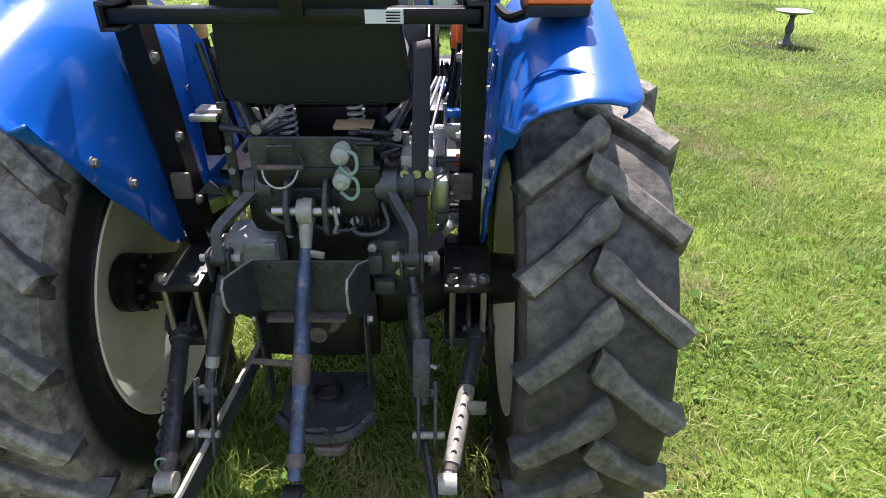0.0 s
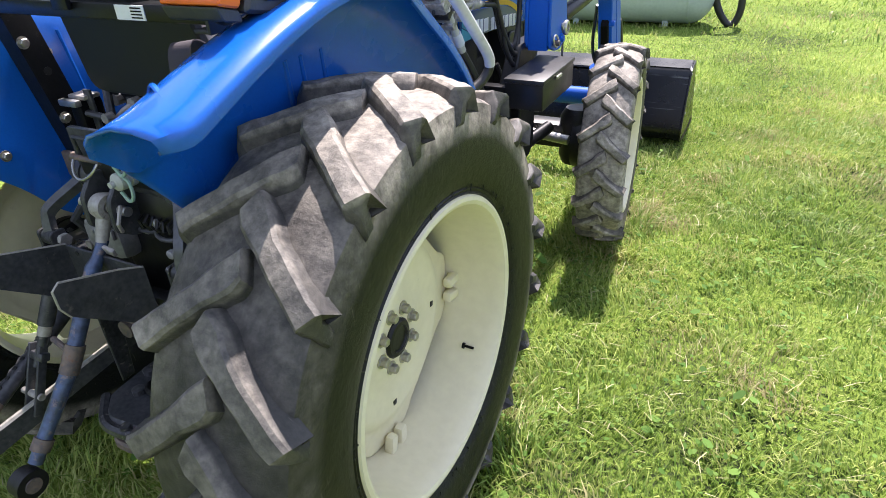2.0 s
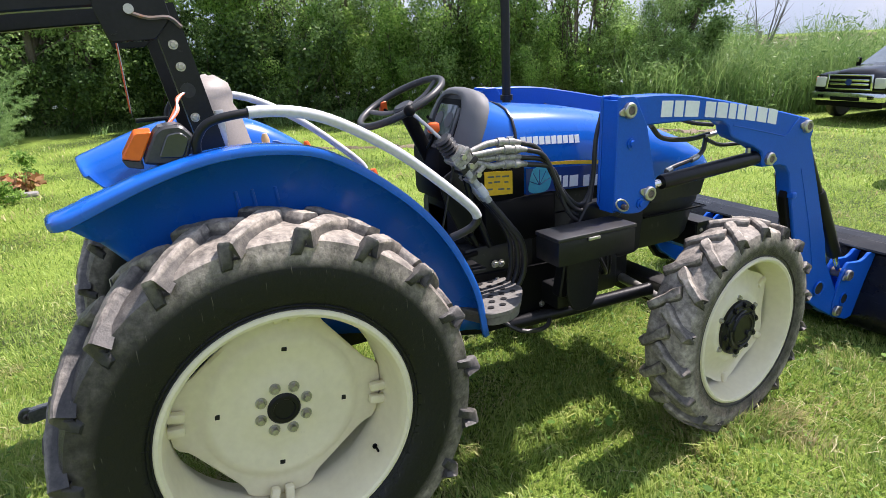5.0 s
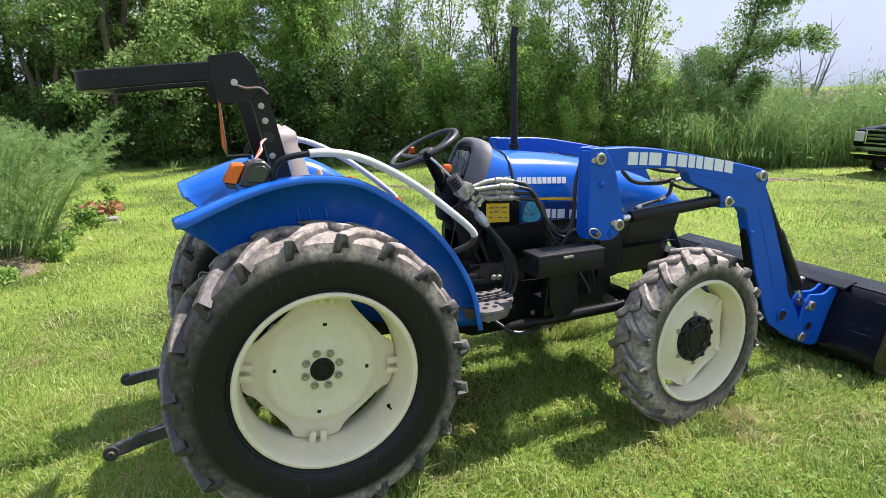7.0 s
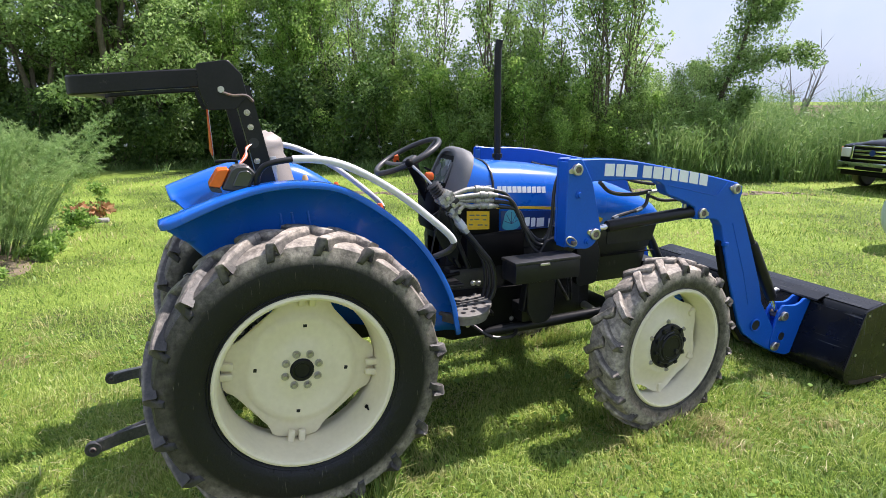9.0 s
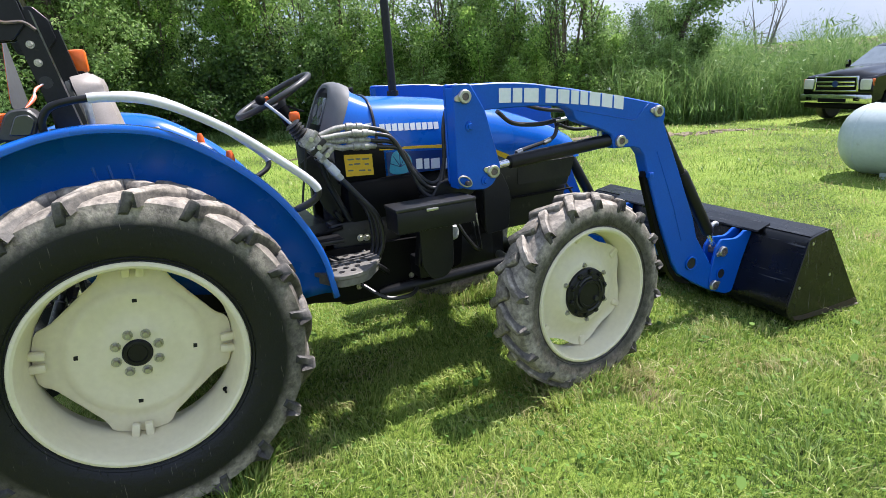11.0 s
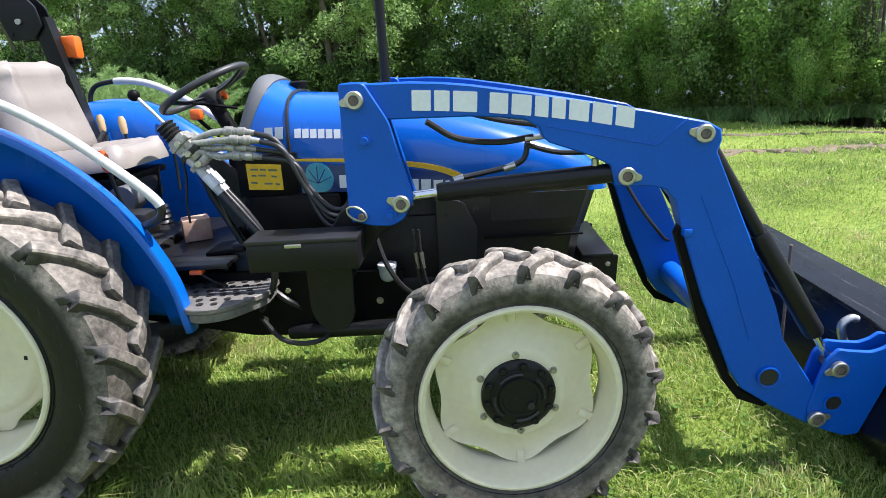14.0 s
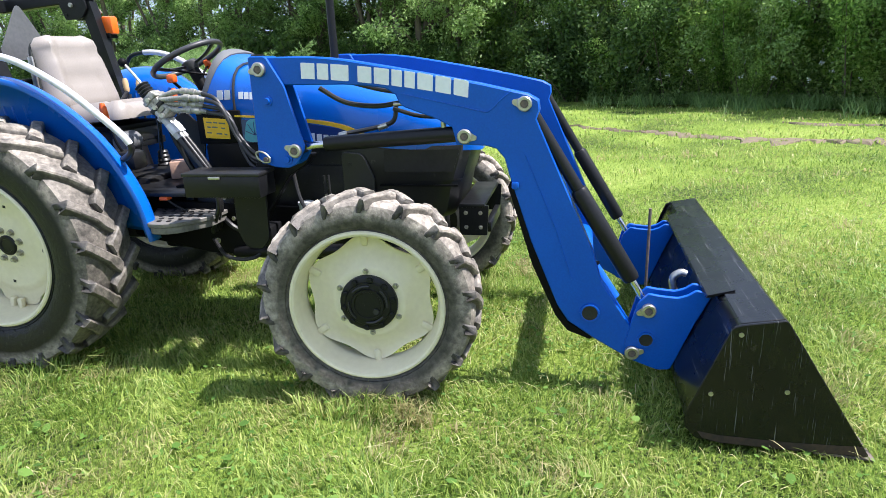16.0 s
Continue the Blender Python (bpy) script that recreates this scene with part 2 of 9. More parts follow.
GREASY = surface("greasy_black_casting", (0.005, 0.005, 0.0055), (0.012, 0.012, 0.012), 0.45, fine=45, broad=13, bump=0.5,
                 dirt=(0.10, 0.09, 0.078), dirt_amount=0.34, spec=0.42)
PLASTIC = surface("black_plastic", (0.0030, 0.0030, 0.0034), (0.0055, 0.0055, 0.006), 0.5, fine=200, broad=5, bump=0.2,
                  dirt=(0.045, 0.042, 0.038), dirt_amount=0.20, spec=0.10)
BUCKET = surface("worn_black_bucket_paint", (0.003, 0.0032, 0.004), (0.006, 0.0062, 0.007), 0.27, fine=50, broad=6, bump=0.08,
                 dirt=(0.07, 0.06, 0.05), dirt_amount=0.16, spec=0.4, scratch=(0.22, 0.22, 0.23))
MOULDED = surface("dull_moulded_black", (0.010, 0.010, 0.011), (0.016, 0.016, 0.017), 0.42, fine=120, broad=6, bump=0.2, dirt=(0.12, 0.11, 0.10), dirt_amount=0.34, spec=0.5)
GREY_DASH = surface("grey_dash_plastic", (0.13, 0.135, 0.14), None, 0.6, fine=250, bump=0.15)
MOUNT_STEEL = surface("worn_black_plate", (0.016, 0.017, 0.019), (0.045, 0.045, 0.047), 0.30, metal=0.1, fine=70, broad=12, bump=0.25, dirt=(0.16, 0.15, 0.14), dirt_amount=0.30, spec=0.5)
HOSE = surface("hose_rubber", (0.012, 0.012, 0.013), (0.024, 0.024, 0.025), 0.40, fine=120, bump=0.2, spec=0.45)
STEEL = surface("bright_steel", (0.55, 0.54, 0.51), (0.40, 0.39, 0.36), 0.35, metal=0.9, fine=80, broad=12,
                dirt=(0.18, 0.13, 0.09), dirt_amount=0.3)
CHROME = surface("chrome", (0.75, 0.76, 0.78), None, 0.15, metal=1.0)
CASTING = surface("grey_aluminium_casting", (0.50, 0.50, 0.485), (0.32, 0.32, 0.31), 0.55, metal=0.35, fine=60, broad=10, bump=0.3,
                  dirt=(0.07, 0.06, 0.05), dirt_amount=0.4)
DULL_CAST = surface("dull_dark_casting", (0.11, 0.113, 0.12), (0.05, 0.052, 0.056), 0.42, metal=0.15, fine=60, broad=14, bump=0.4, dirt=(0.16, 0.14, 0.12), dirt_amount=0.35)
RUSTY = surface("rusty_steel", (0.20, 0.15, 0.12), (0.08, 0.075, 0.08), 0.7, metal=0.3, fine=70, broad=16, bump=0.4,
                dirt=(0.24, 0.10, 0.045), dirt_amount=0.45)
LINK_BLUE = surface("worn_blue_grey_link_paint", (0.075, 0.115, 0.21), (0.04, 0.048, 0.07), 0.36, metal=0.2, fine=70, broad=16, bump=0.25,
                    dirt=(0.26, 0.19, 0.15), dirt_amount=0.55)
ZINC = surface("zinc_bolt", (0.50, 0.48, 0.42), (0.34, 0.32, 0.28), 0.4, metal=0.8, fine=150, broad=30)
SEAT_VINYL = surface("beige_seat_vinyl", (0.285, 0.255, 0.23), (0.24, 0.215, 0.19), 0.5, fine=170, broad=5, bump=0.2,
                     dirt=(0.25, 0.21, 0.17), dirt_amount=0.12)
RAIL_WHITE = surface("white_plastic_rail", (0.58, 0.59, 0.61), (0.47, 0.48, 0.50), 0.35, fine=60, broad=9,
                     dirt=(0.35, 0.34, 0.32), dirt_amount=0.22)
AMBER = surface("amber_lens", (0.80, 0.15, 0.012), (0.70, 0.12, 0.01), 0.35, coat=0.1)
ORANGE = surface("orange_plastic", (0.78, 0.12, 0.015), None, 0.4)
LAMP_GREY = surface("smoky_lens", (0.030, 0.034, 0.038), None, 0.22, coat=0.5)
LAMP_SHELL = surface("dusty_black_lamp_plastic", (0.022, 0.023, 0.026), (0.045, 0.045, 0.046), 0.4, fine=120, broad=14, bump=0.2, dirt=(0.13, 0.12, 0.10), dirt_amount=0.3)
SHELL = surface("dark_moulded_shell", (0.024, 0.027, 0.024), (0.016, 0.018, 0.016), 0.55, fine=220, broad=6, bump=0.15, spec=0.3)
BELT = surface("seat_belt_webbing", (0.065, 0.055, 0.065), None, 0.75, fine=400, bump=0.3)
GREENISH = surface("faded_green_plastic", (0.20, 0.36, 0.28), (0.30, 0.40, 0.33), 0.6, fine=90)
COUPLING = surface("greasy_zinc_coupling", (0.40, 0.39, 0.35), (0.17, 0.165, 0.15), 0.45, metal=0.35, fine=90, broad=24, bump=0.4, dirt=(0.05, 0.045, 0.04), dirt_amount=0.45)
PALE_PLUG = surface("pale_grey_plug", (0.46, 0.48, 0.42), (0.33, 0.34, 0.29), 0.6, fine=70, bump=0.2)
WOOD_KNOB = surface("tan_lever_grip", (0.55, 0.38, 0.20), None, 0.5)
BRICK = surface("worn_brick", (0.50, 0.33, 0.24), (0.40, 0.25, 0.18), 0.9, fine=60, broad=18, bump=0.6)
WHEEL_GREY = surface("dusty_black_wheel_plastic", (0.020, 0.021, 0.023), (0.040, 0.040, 0.042), 0.45, fine=150, broad=12, bump=0.15, dirt=(0.12, 0.11, 0.10), dirt_amount=0.25)
GAUGE = surface("gauge_face", (0.16, 0.19, 0.19), (0.08, 0.10, 0.10), 0.12, coat=0.8, broad=16)
SIGN_BACK = surface("dull_sheet_metal", (0.16, 0.165, 0.17), (0.12, 0.125, 0.13), 0.45, metal=0.4)
DARK_CLAMP = surface("dull_black_clamp", (0.02, 0.02, 0.022), (0.035, 0.035, 0.037), 0.4, fine=90, bump=0.2, spec=0.35)
FILTER_BOWL = surface("cloudy_filter_bowl", (0.50, 0.52, 0.54), (0.40, 0.42, 0.44), 0.4)
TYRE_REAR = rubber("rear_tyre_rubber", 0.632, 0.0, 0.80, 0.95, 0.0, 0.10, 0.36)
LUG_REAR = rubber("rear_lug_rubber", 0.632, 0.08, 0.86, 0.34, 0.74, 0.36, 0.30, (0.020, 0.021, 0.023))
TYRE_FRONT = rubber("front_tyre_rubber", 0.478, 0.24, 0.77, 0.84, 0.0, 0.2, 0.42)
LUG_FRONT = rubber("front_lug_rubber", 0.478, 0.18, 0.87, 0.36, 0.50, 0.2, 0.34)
TANK_PAINT = surface("pale_tank_paint", (0.46, 0.53, 0.54), (0.38, 0.45, 0.46), 0.35, fine=30, broad=2.5,
                     dirt=(0.22, 0.24, 0.20), dirt_amount=0.3)
TANK_RED = surface("faded_red_dome", (0.42, 0.05, 0.06), None, 0.45)
CONCRETE = surface("weathered_concrete", (0.26, 0.25, 0.23), (0.17, 0.165, 0.15), 0.85, fine=60, broad=8, bump=0.5)
TRUCK_BLACK = surface("black_car_paint", (0.003, 0.003, 0.0045), None, 0.12, coat=0.25, spec=0.22, rough_var=0.03)
# the pale blue base colour paints the sky's reflection into the windscreen
TRUCK_GLASS = surface("sky_coloured_glass", (0.17, 0.21, 0.245), (0.11, 0.14, 0.165), 0.05, coat=1.0, rough_var=0.02, spec=0.9)
SIDE_GLASS = surface("dark_side_glass", (0.018, 0.020, 0.022), None, 0.08, coat=0.3, rough_var=0.02)
HEADLAMP = surface("headlamp_lens", (0.62, 0.62, 0.58), None, 0.12, coat=1.0)
BARK = surface("tree_bark", (0.16, 0.13, 0.10), (0.085, 0.07, 0.055), 0.9, fine=30, broad=6, bump=0.7)
DEAD_WOOD = surface("grey_dead_wood", (0.24, 0.22, 0.20), None, 0.9, fine=30)
ROOF = surface("brown_roof_shingle", (0.16, 0.105, 0.08), None, 0.9, fine=8, broad=1)
MUD = surface("bare_wet_mud", (0.19, 0.145, 0.095), (0.11, 0.085, 0.058), 0.85, fine=30, broad=4, bump=0.8,
              dirt=(0.16, 0.21, 0.05), dirt_amount=0.55)
LEAF = leafy("tree_leaf", [(0.0, (0.020, 0.048, 0.012)), (0.30, (0.11, 0.20, 0.05)), (0.62, (0.32, 0.47, 0.16)), (1.0, (0.50, 0.62, 0.27))], 0.5, 0.52, 0.45)
SAPLING_LEAF = leafy("sapling_leaf", [(0.0, (0.035, 0.085, 0.016)), (0.25, (0.12, 0.245, 0.045)), (0.60, (0.33, 0.50, 0.13)), (1.0, (0.55, 0.66, 0.21))], 0.45, 0.62, 0.8)
# shade under the overhanging trees is put into this darker leaf colour
SHADED_LEAF = leafy("shaded_undergrowth_leaf", [(0.0, (0.018, 0.042, 0.012)), (0.45, (0.06, 0.12, 0.03)), (0.8, (0.15, 0.24, 0.06)), (1.0, (0.30, 0.38, 0.13))], 0.55, 0.35, 0.6)
LEAF_DARK = leafy("evergreen_leaf", [(0.0, (0.020, 0.045, 0.016)), (0.6, (0.05, 0.10, 0.03)), (1.0, (0.09, 0.15, 0.04))], 0.6, 0.25, 0.5)
REED = leafy("reed_blade", [(0.0, (0.05, 0.115, 0.03)), (0.5, (0.17, 0.29, 0.085)), (1.0, (0.42, 0.52, 0.22))], 0.5, 0.42, 0.3)
FERN = leafy("feathery_frond", [(0.0, (0.07, 0.16, 0.045)), (0.5, (0.24, 0.38, 0.13)), (1.0, (0.48, 0.59, 0.26))], 0.6, 0.45, 0.8)
GRASS = leafy("grass_blade", [(0.0, (0.06, 0.125, 0.018)), (0.28, (0.18, 0.295, 0.054)), (0.58, (0.365, 0.46, 0.105)), (0.86, (0.52, 0.555, 0.19)), (1.0, (0.70, 0.66, 0.36))], 0.45, 0.44, 0.7, dry=True)
DRY_LEAF = leafy("dry_brown_leaf", [(0.0, (0.13, 0.06, 0.025)), (0.5, (0.36, 0.17, 0.075)), (1.0, (0.55, 0.36, 0.19))], 0.6, 0.2, 1.5)
STRAW = leafy("dry_straw", [(0.0, (0.22, 0.22, 0.09)), (0.5, (0.38, 0.36, 0.17)), (1.0, (0.60, 0.54, 0.33))], 0.6, 0.2, 1.0)
WEED = leafy("clover_leaf", [(0.0, (0.05, 0.12, 0.02)), (0.5, (0.12, 0.24, 0.04)), (1.0, (0.24, 0.36, 0.08))], 0.8, 0.40, 1.1)


def lawn_material():
    m = bpy.data.materials.new("lawn_soil_and_turf")
    m.use_nodes = True
    n, l = m.node_tree.nodes, m.node_tree.links
    b = n["Principled BSDF"]
    b.inputs["Roughness"].default_value = 0.9
    b.inputs["Specular IOR Level"].default_value = 0.15
    co = n.new("ShaderNodeTexCoord")
    n1 = n.new("ShaderNodeTexNoise")
    n1.inputs["Scale"].default_value = 0.55
    n1.inputs["Detail"].default_value = 7
    n2 = n.new("ShaderNodeTexNoise")
    n2.inputs["Scale"].default_value = 38
    n2.inputs["Detail"].default_value = 6
    n2.inputs["Roughness"].default_value = 0.7
    for q in (n1, n2):
        l.new(co.outputs["Object"], q.inputs["Vector"])
    add = n.new("ShaderNodeMath")
    add.operation = "MULTIPLY_ADD"
    add.inputs[1].default_value = 0.55
    l.new(n2.outputs["Fac"], add.inputs[0])
    hf = n.new("ShaderNodeMath")
    hf.operation = "MULTIPLY"
    hf.inputs[1].default_value = 0.45
    l.new(n1.outputs["Fac"], hf.inputs[0])
    l.new(hf.outputs[0], add.inputs[2])
    ramp = n.new("ShaderNodeValToRGB")
    cr = ramp.color_ramp
    for p, c in ((0.5, (0.155, 0.235, 0.036)), (0.58, (0.235, 0.31, 0.06))):
        e = cr.elements.new(p)
        e.color = (*c, 1)
    cr.elements[0].position, cr.elements[0].color = 0.42, (0.030, 0.045, 0.014, 1)
    cr.elements[-1].position, cr.elements[-1].color = 0.7, (0.31, 0.33, 0.13, 1)
    l.new(add.outputs[0], ramp.inputs["Fac"])
    l.new(ramp.outputs["Color"], b.inputs["Base Color"])
    bp = n.new("ShaderNodeBump")
    bp.inputs["Strength"].default_value = 0.9
    bp.inputs["Distance"].default_value = 0.03
    l.new(n2.outputs["Fac"], bp.inputs["Height"])
    l.new(bp.outputs["Normal"], b.inputs["Normal"])
    return m


LAWN = lawn_material()


# ---- building helpers ----
def mesh_of(bm, name, angle=38):
    bmesh.ops.recalc_face_normals(bm, faces=bm.faces)
    me = bpy.data.meshes.new(name)
    bm.to_mesh(me)
    bm.free()
    me.polygons.foreach_set("use_smooth", [True] * len(me.polygons))
    me.set_sharp_from_angle(angle=radians(angle))
    return me


def part(name, bm, material, parent, label="", m=None, angle=38):
    """Links a bmesh (or a mesh) as one mesh object under a thing or a part."""
    me = bm if isinstance(bm, bpy.types.Mesh) else mesh_of(bm, name, angle)
    if not me.materials:
        me.materials.append(material)
    ob = new(name, me)
    if parent is not None:
        ob.parent = parent
    if m is not None:
        ob.matrix_local = m
    if label:
        tagged(ob, label=label)
    return ob


def thing(name, label, category, m=None, group="", kind=""):
    ob = new(name)
    ob.empty_display_size = 0.1
    if m is not None:
        ob.matrix_world = m
    return tagged(ob, label, category, group, kind)


def box(sx, sy, sz, c=(0, 0, 0), bevel=0.004, rot=None, bm=None):
    bm = bm or bmesh.new()
    r = bmesh.ops.create_cube(bm, size=1.0)
    vs = r["verts"]
    m = Matrix.Translation(c) @ (rot.to_4x4() if rot is not None else Matrix.Identity(4)) @ Matrix.Diagonal((sx, sy, sz, 1))
    bmesh.ops.transform(bm, matrix=m, verts=vs)
    if bevel:
        es = list({e for v in vs for e in v.link_edges})
        bmesh.ops.bevel(bm, geom=es, offset=bevel, segments=2, profile=0.5, affect="EDGES", clamp_overlap=True)
    return bm


def plate(outline, x0, x1, bevel=0.003, bm=None, axis="x"):
    """A slab: outline in the two other axes, between x0 and x1 on the axis."""
    bm = bm or bmesh.new()

    def p(a, b, d):
        return {"x": (d, a, b), "y": (a, d, b), "z": (a, b, d)}[axis]
    v0 = [bm.verts.new(p(a, b, x0)) for a, b in outline]
    v1 = [bm.verts.new(p(a, b, x1)) for a, b in outline]
    n = len(outline)
    fs = [bm.faces.new(v0), bm.faces.new(v1[::-1])]
    for i in range(n):
        fs.append(bm.faces.new((v0[i], v1[i], v1[(i + 1) % n], v0[(i + 1) % n])))
    bmesh.ops.recalc_face_normals(bm, faces=fs)
    if bevel:
        es = [e for f in fs[:2] for e in f.edges]
        bmesh.ops.bevel(bm, geom=list(set(es)), offset=bevel, segments=1, affect="EDGES", clamp_overlap=True)
    return bm


def rounded(pts, r, n=4):
    """Rounds the corners of a closed outline."""
    out = []
    k = len(pts)
    for i in range(k):
        a, b, c = (Vector(pts[(i + j) % k]) for j in (-1, 0, 1))
        u, v = a - b, c - b
        d = min(r, u.length * 0.45, v.length * 0.45)
        s, e = b + u.normalized() * d, b + v.normalized() * d
        for j in range(n + 1):
            t = j / n
            out.append(tuple((1 - t) ** 2 * s + 2 * t * (1 - t) * b + t * t * e))
    return out


def curve_pts(pts, n=8, closed=False):
    """Catmull-Rom through the points."""
    P = [Vector(p) for p in pts]
    out = []
    k = len(P)
    for i in range(k if closed else k - 1):
        if closed:
            a, b, c, d = (P[(i + j) % k] for j in (-1, 0, 1, 2))
        else:
            b, c = P[i], P[i + 1]
            a = P[i - 1] if i else b * 2 - c
            d = P[i + 2] if i + 2 < k else c * 2 - b
        for j in range(n):
            t = j / n
            out.append(0.5 * ((2 * b) + (c - a) * t + (2 * a - 5 * b + 4 * c - d) * t * t + (3 * b - 3 * c + d - a) * t ** 3))
    if not closed:
        out.append(P[-1])
    return out


def tube(pts, r, n=10, bm=None, closed=False, flat=1.0):
    """A round (or flattened) bar along points; r is one radius or one for each point."""
    bm = bm or bmesh.new()
    P = [Vector(p) for p in pts]
    k = len(P)
    rs = [float(v) for v in r] if isinstance(r, (list, tuple)) else [float(r)] * k
    rings = []
    up = None
    for i in range(k):
        a = P[(i - 1) % k] if (closed or i) else P[0]
        c = P[(i + 1) % k] if (closed or i < k - 1) else P[-1]
        t = (c - a).normalized()
        if up is None:
            up = Vector((0, 0, 1)) if abs(t.z) < 0.9 else Vector((1, 0, 0))
        side = t.cross(up).normalized()
        up = side.cross(t).normalized()
        rings.append([bm.verts.new(P[i] + rs[i] * (math.cos(2 * math.pi * j / n) * side + flat * math.sin(2 * math.pi * j / n) * up)) for j in range(n)])
    for i in range(k if closed else k - 1):
        A, B = rings[i], rings[(i + 1) % k]
        for j in range(n):
            bm.faces.new((A[j], A[(j + 1) % n], B[(j + 1) % n], B[j]))
    if not closed:
        bm.faces.new(rings[0][::-1])
        bm.faces.new(rings[-1])
    return bm


def rod(a, b, r, n=14, bm=None):
    return tube([a, b], r, n, bm)


def ribbon(pts, width, thick, side, bm=None):
    """A flat strap along points, wide in the direction side."""
    bm = bm or bmesh.new()
    P = [Vector(p) for p in pts]
    s = Vector(side).normalized()
    prev = None
    for i, p in enumerate(P):
        t = (P[min(i + 1, len(P) - 1)] - P[max(i - 1, 0)]).normalized()
        nn = t.cross(s).normalized()
        ring = [bm.verts.new(p + s * a * width / 2 + nn * b * thick / 2) for a, b in ((-1, -1), (1, -1), (1, 1), (-1, 1))]
        if prev:
            for j in range(4):
                bm.faces.new((prev[j], prev[(j + 1) % 4], ring[(j + 1) % 4], ring[j]))
        else:
            bm.faces.new(ring[::-1])
        prev = ring
    bm.faces.new(prev)
    return bm


def lathe(profile, n=48, bm=None, axis="x", c=(0, 0, 0), closed=False):
    """Turns a profile of (along, radius) round an axis through c."""
    bm = bm or bmesh.new()
    C = Vector(c)
    rings = []
    for a, r in profile:
        ring = []
        for j in range(n):
            u, v = r * math.cos(2 * math.pi * j / n), r * math.sin(2 * math.pi * j / n)
            p = {"x": (a, u, v), "y": (u, a, v), "z": (u, v, a)}[axis]
            ring.append(bm.verts.new(C + Vector(p)))
        rings.append(ring)
    k = len(rings)
    for i in range(k if closed else k - 1):
        A, B = rings[i], rings[(i + 1) % k]
        for j in range(n):
            bm.faces.new((A[j], A[(j + 1) % n], B[(j + 1) % n], B[j]))
    if not closed:
        for ring, r in ((rings[0], profile[0][1]), (rings[-1], profile[-1][1])):
            if r > 1e-5:
                bm.faces.new(ring)
    bmesh.ops.remove_doubles(bm, verts=bm.verts, dist=1e-6)
    return bm


def hexbolt(r, h, washer=True):
    """A bolt head along +x, its seat at 0."""
    bm = bmesh.new()
    if washer:
        lathe([(0, r * 1.45), (h * 0.2, r * 1.45), (h * 0.2, 0)], 14, bm)
    lathe([(0, r), (h * 0.85, r), (h, r * 0.82), (h, 0)], 6, bm)
    return bm


def swept(sections, bm=None, closed_ring=True, caps=True):
    """A skin over rows of equally many points."""
    bm = bm or bmesh.new()
    rows = [[bm.verts.new(p) for p in s] for s in sections]
    for A, B in zip(rows, rows[1:]):
        k = len(A)
        for j in range(k if closed_ring else k - 1):
            bm.faces.new((A[j], A[(j + 1) % k], B[(j + 1) % k], B[j]))
    if caps and closed_ring:
        bm.faces.new(rows[0][::-1])
        bm.faces.new(rows[-1])
    return bm


def cards_mesh(name, V, F, material):
    """A large mesh straight from arrays: V (n, 3), F (m, 3)."""
    me = bpy.data.meshes.new(name)
    V, F = np.asarray(V, np.float32), np.asarray(F, np.int32)
    me.vertices.add(len(V))
    me.vertices.foreach_set("co", V.ravel())
    me.loops.add(F.size)
    me.loops.foreach_set("vertex_index", F.ravel())
    me.polygons.add(len(F))
    me.polygons.foreach_set("loop_start", np.arange(0, F.size, 3, dtype=np.int32))
    me.polygons.foreach_set("use_smooth", np.ones(len(F), bool))
    me.update(calc_edges=True)
    me.validate()
    me.materials.append(material)
    return me


rng = np.random.default_rng(7)

# ---- ground ----
def ground_height(x, y):
    """Gently uneven lawn; flat under the wheels."""
    d = np.hypot(np.maximum(np.abs(x) - 1.2, 0), np.maximum(np.abs(y - 1.2) - 2.8, 0))
    u = np.clip((0.95 * y - 0.3 * x - 10.0) / 5.0, 0, 1)
    return -0.45 * u * u * (3 - 2 * u) + np.minimum(d / 6, 1) * (0.035 * np.sin(x * 0.9 + 1.3) * np.cos(y * 0.7) + 0.05 * np.sin(x * 0.23 + y * 0.31))


def build_ground():
    xs = np.unique(np.concatenate([np.linspace(-14, 10, 97), np.linspace(-60, 60, 31), [-400, -200, -110, 110, 200, 400]]))
    ys = np.unique(np.concatenate([np.linspace(-8, 18, 105), np.linspace(-60, 70, 31), [-400, -200, -110, 110, 200, 400]]))
    X, Y = np.meshgrid(xs, ys)
    V = np.stack([X, Y, ground_height(X, Y)], -1).reshape(-1, 3)
    nx, ny = len(xs), len(ys)
    i = (np.arange(ny - 1)[:, None] * nx + np.arange(nx - 1)[None]).ravel()
    F = np.concatenate([np.stack([i, i + 1, i + nx + 1], 1), np.stack([i, i + nx + 1, i + nx], 1)])
    ob = new("ground", cards_mesh("ground", V, F, LAWN))
    tagged(ob, "sunlit mown lawn of patchy yellow-green turf", "lawn", kind="structure")


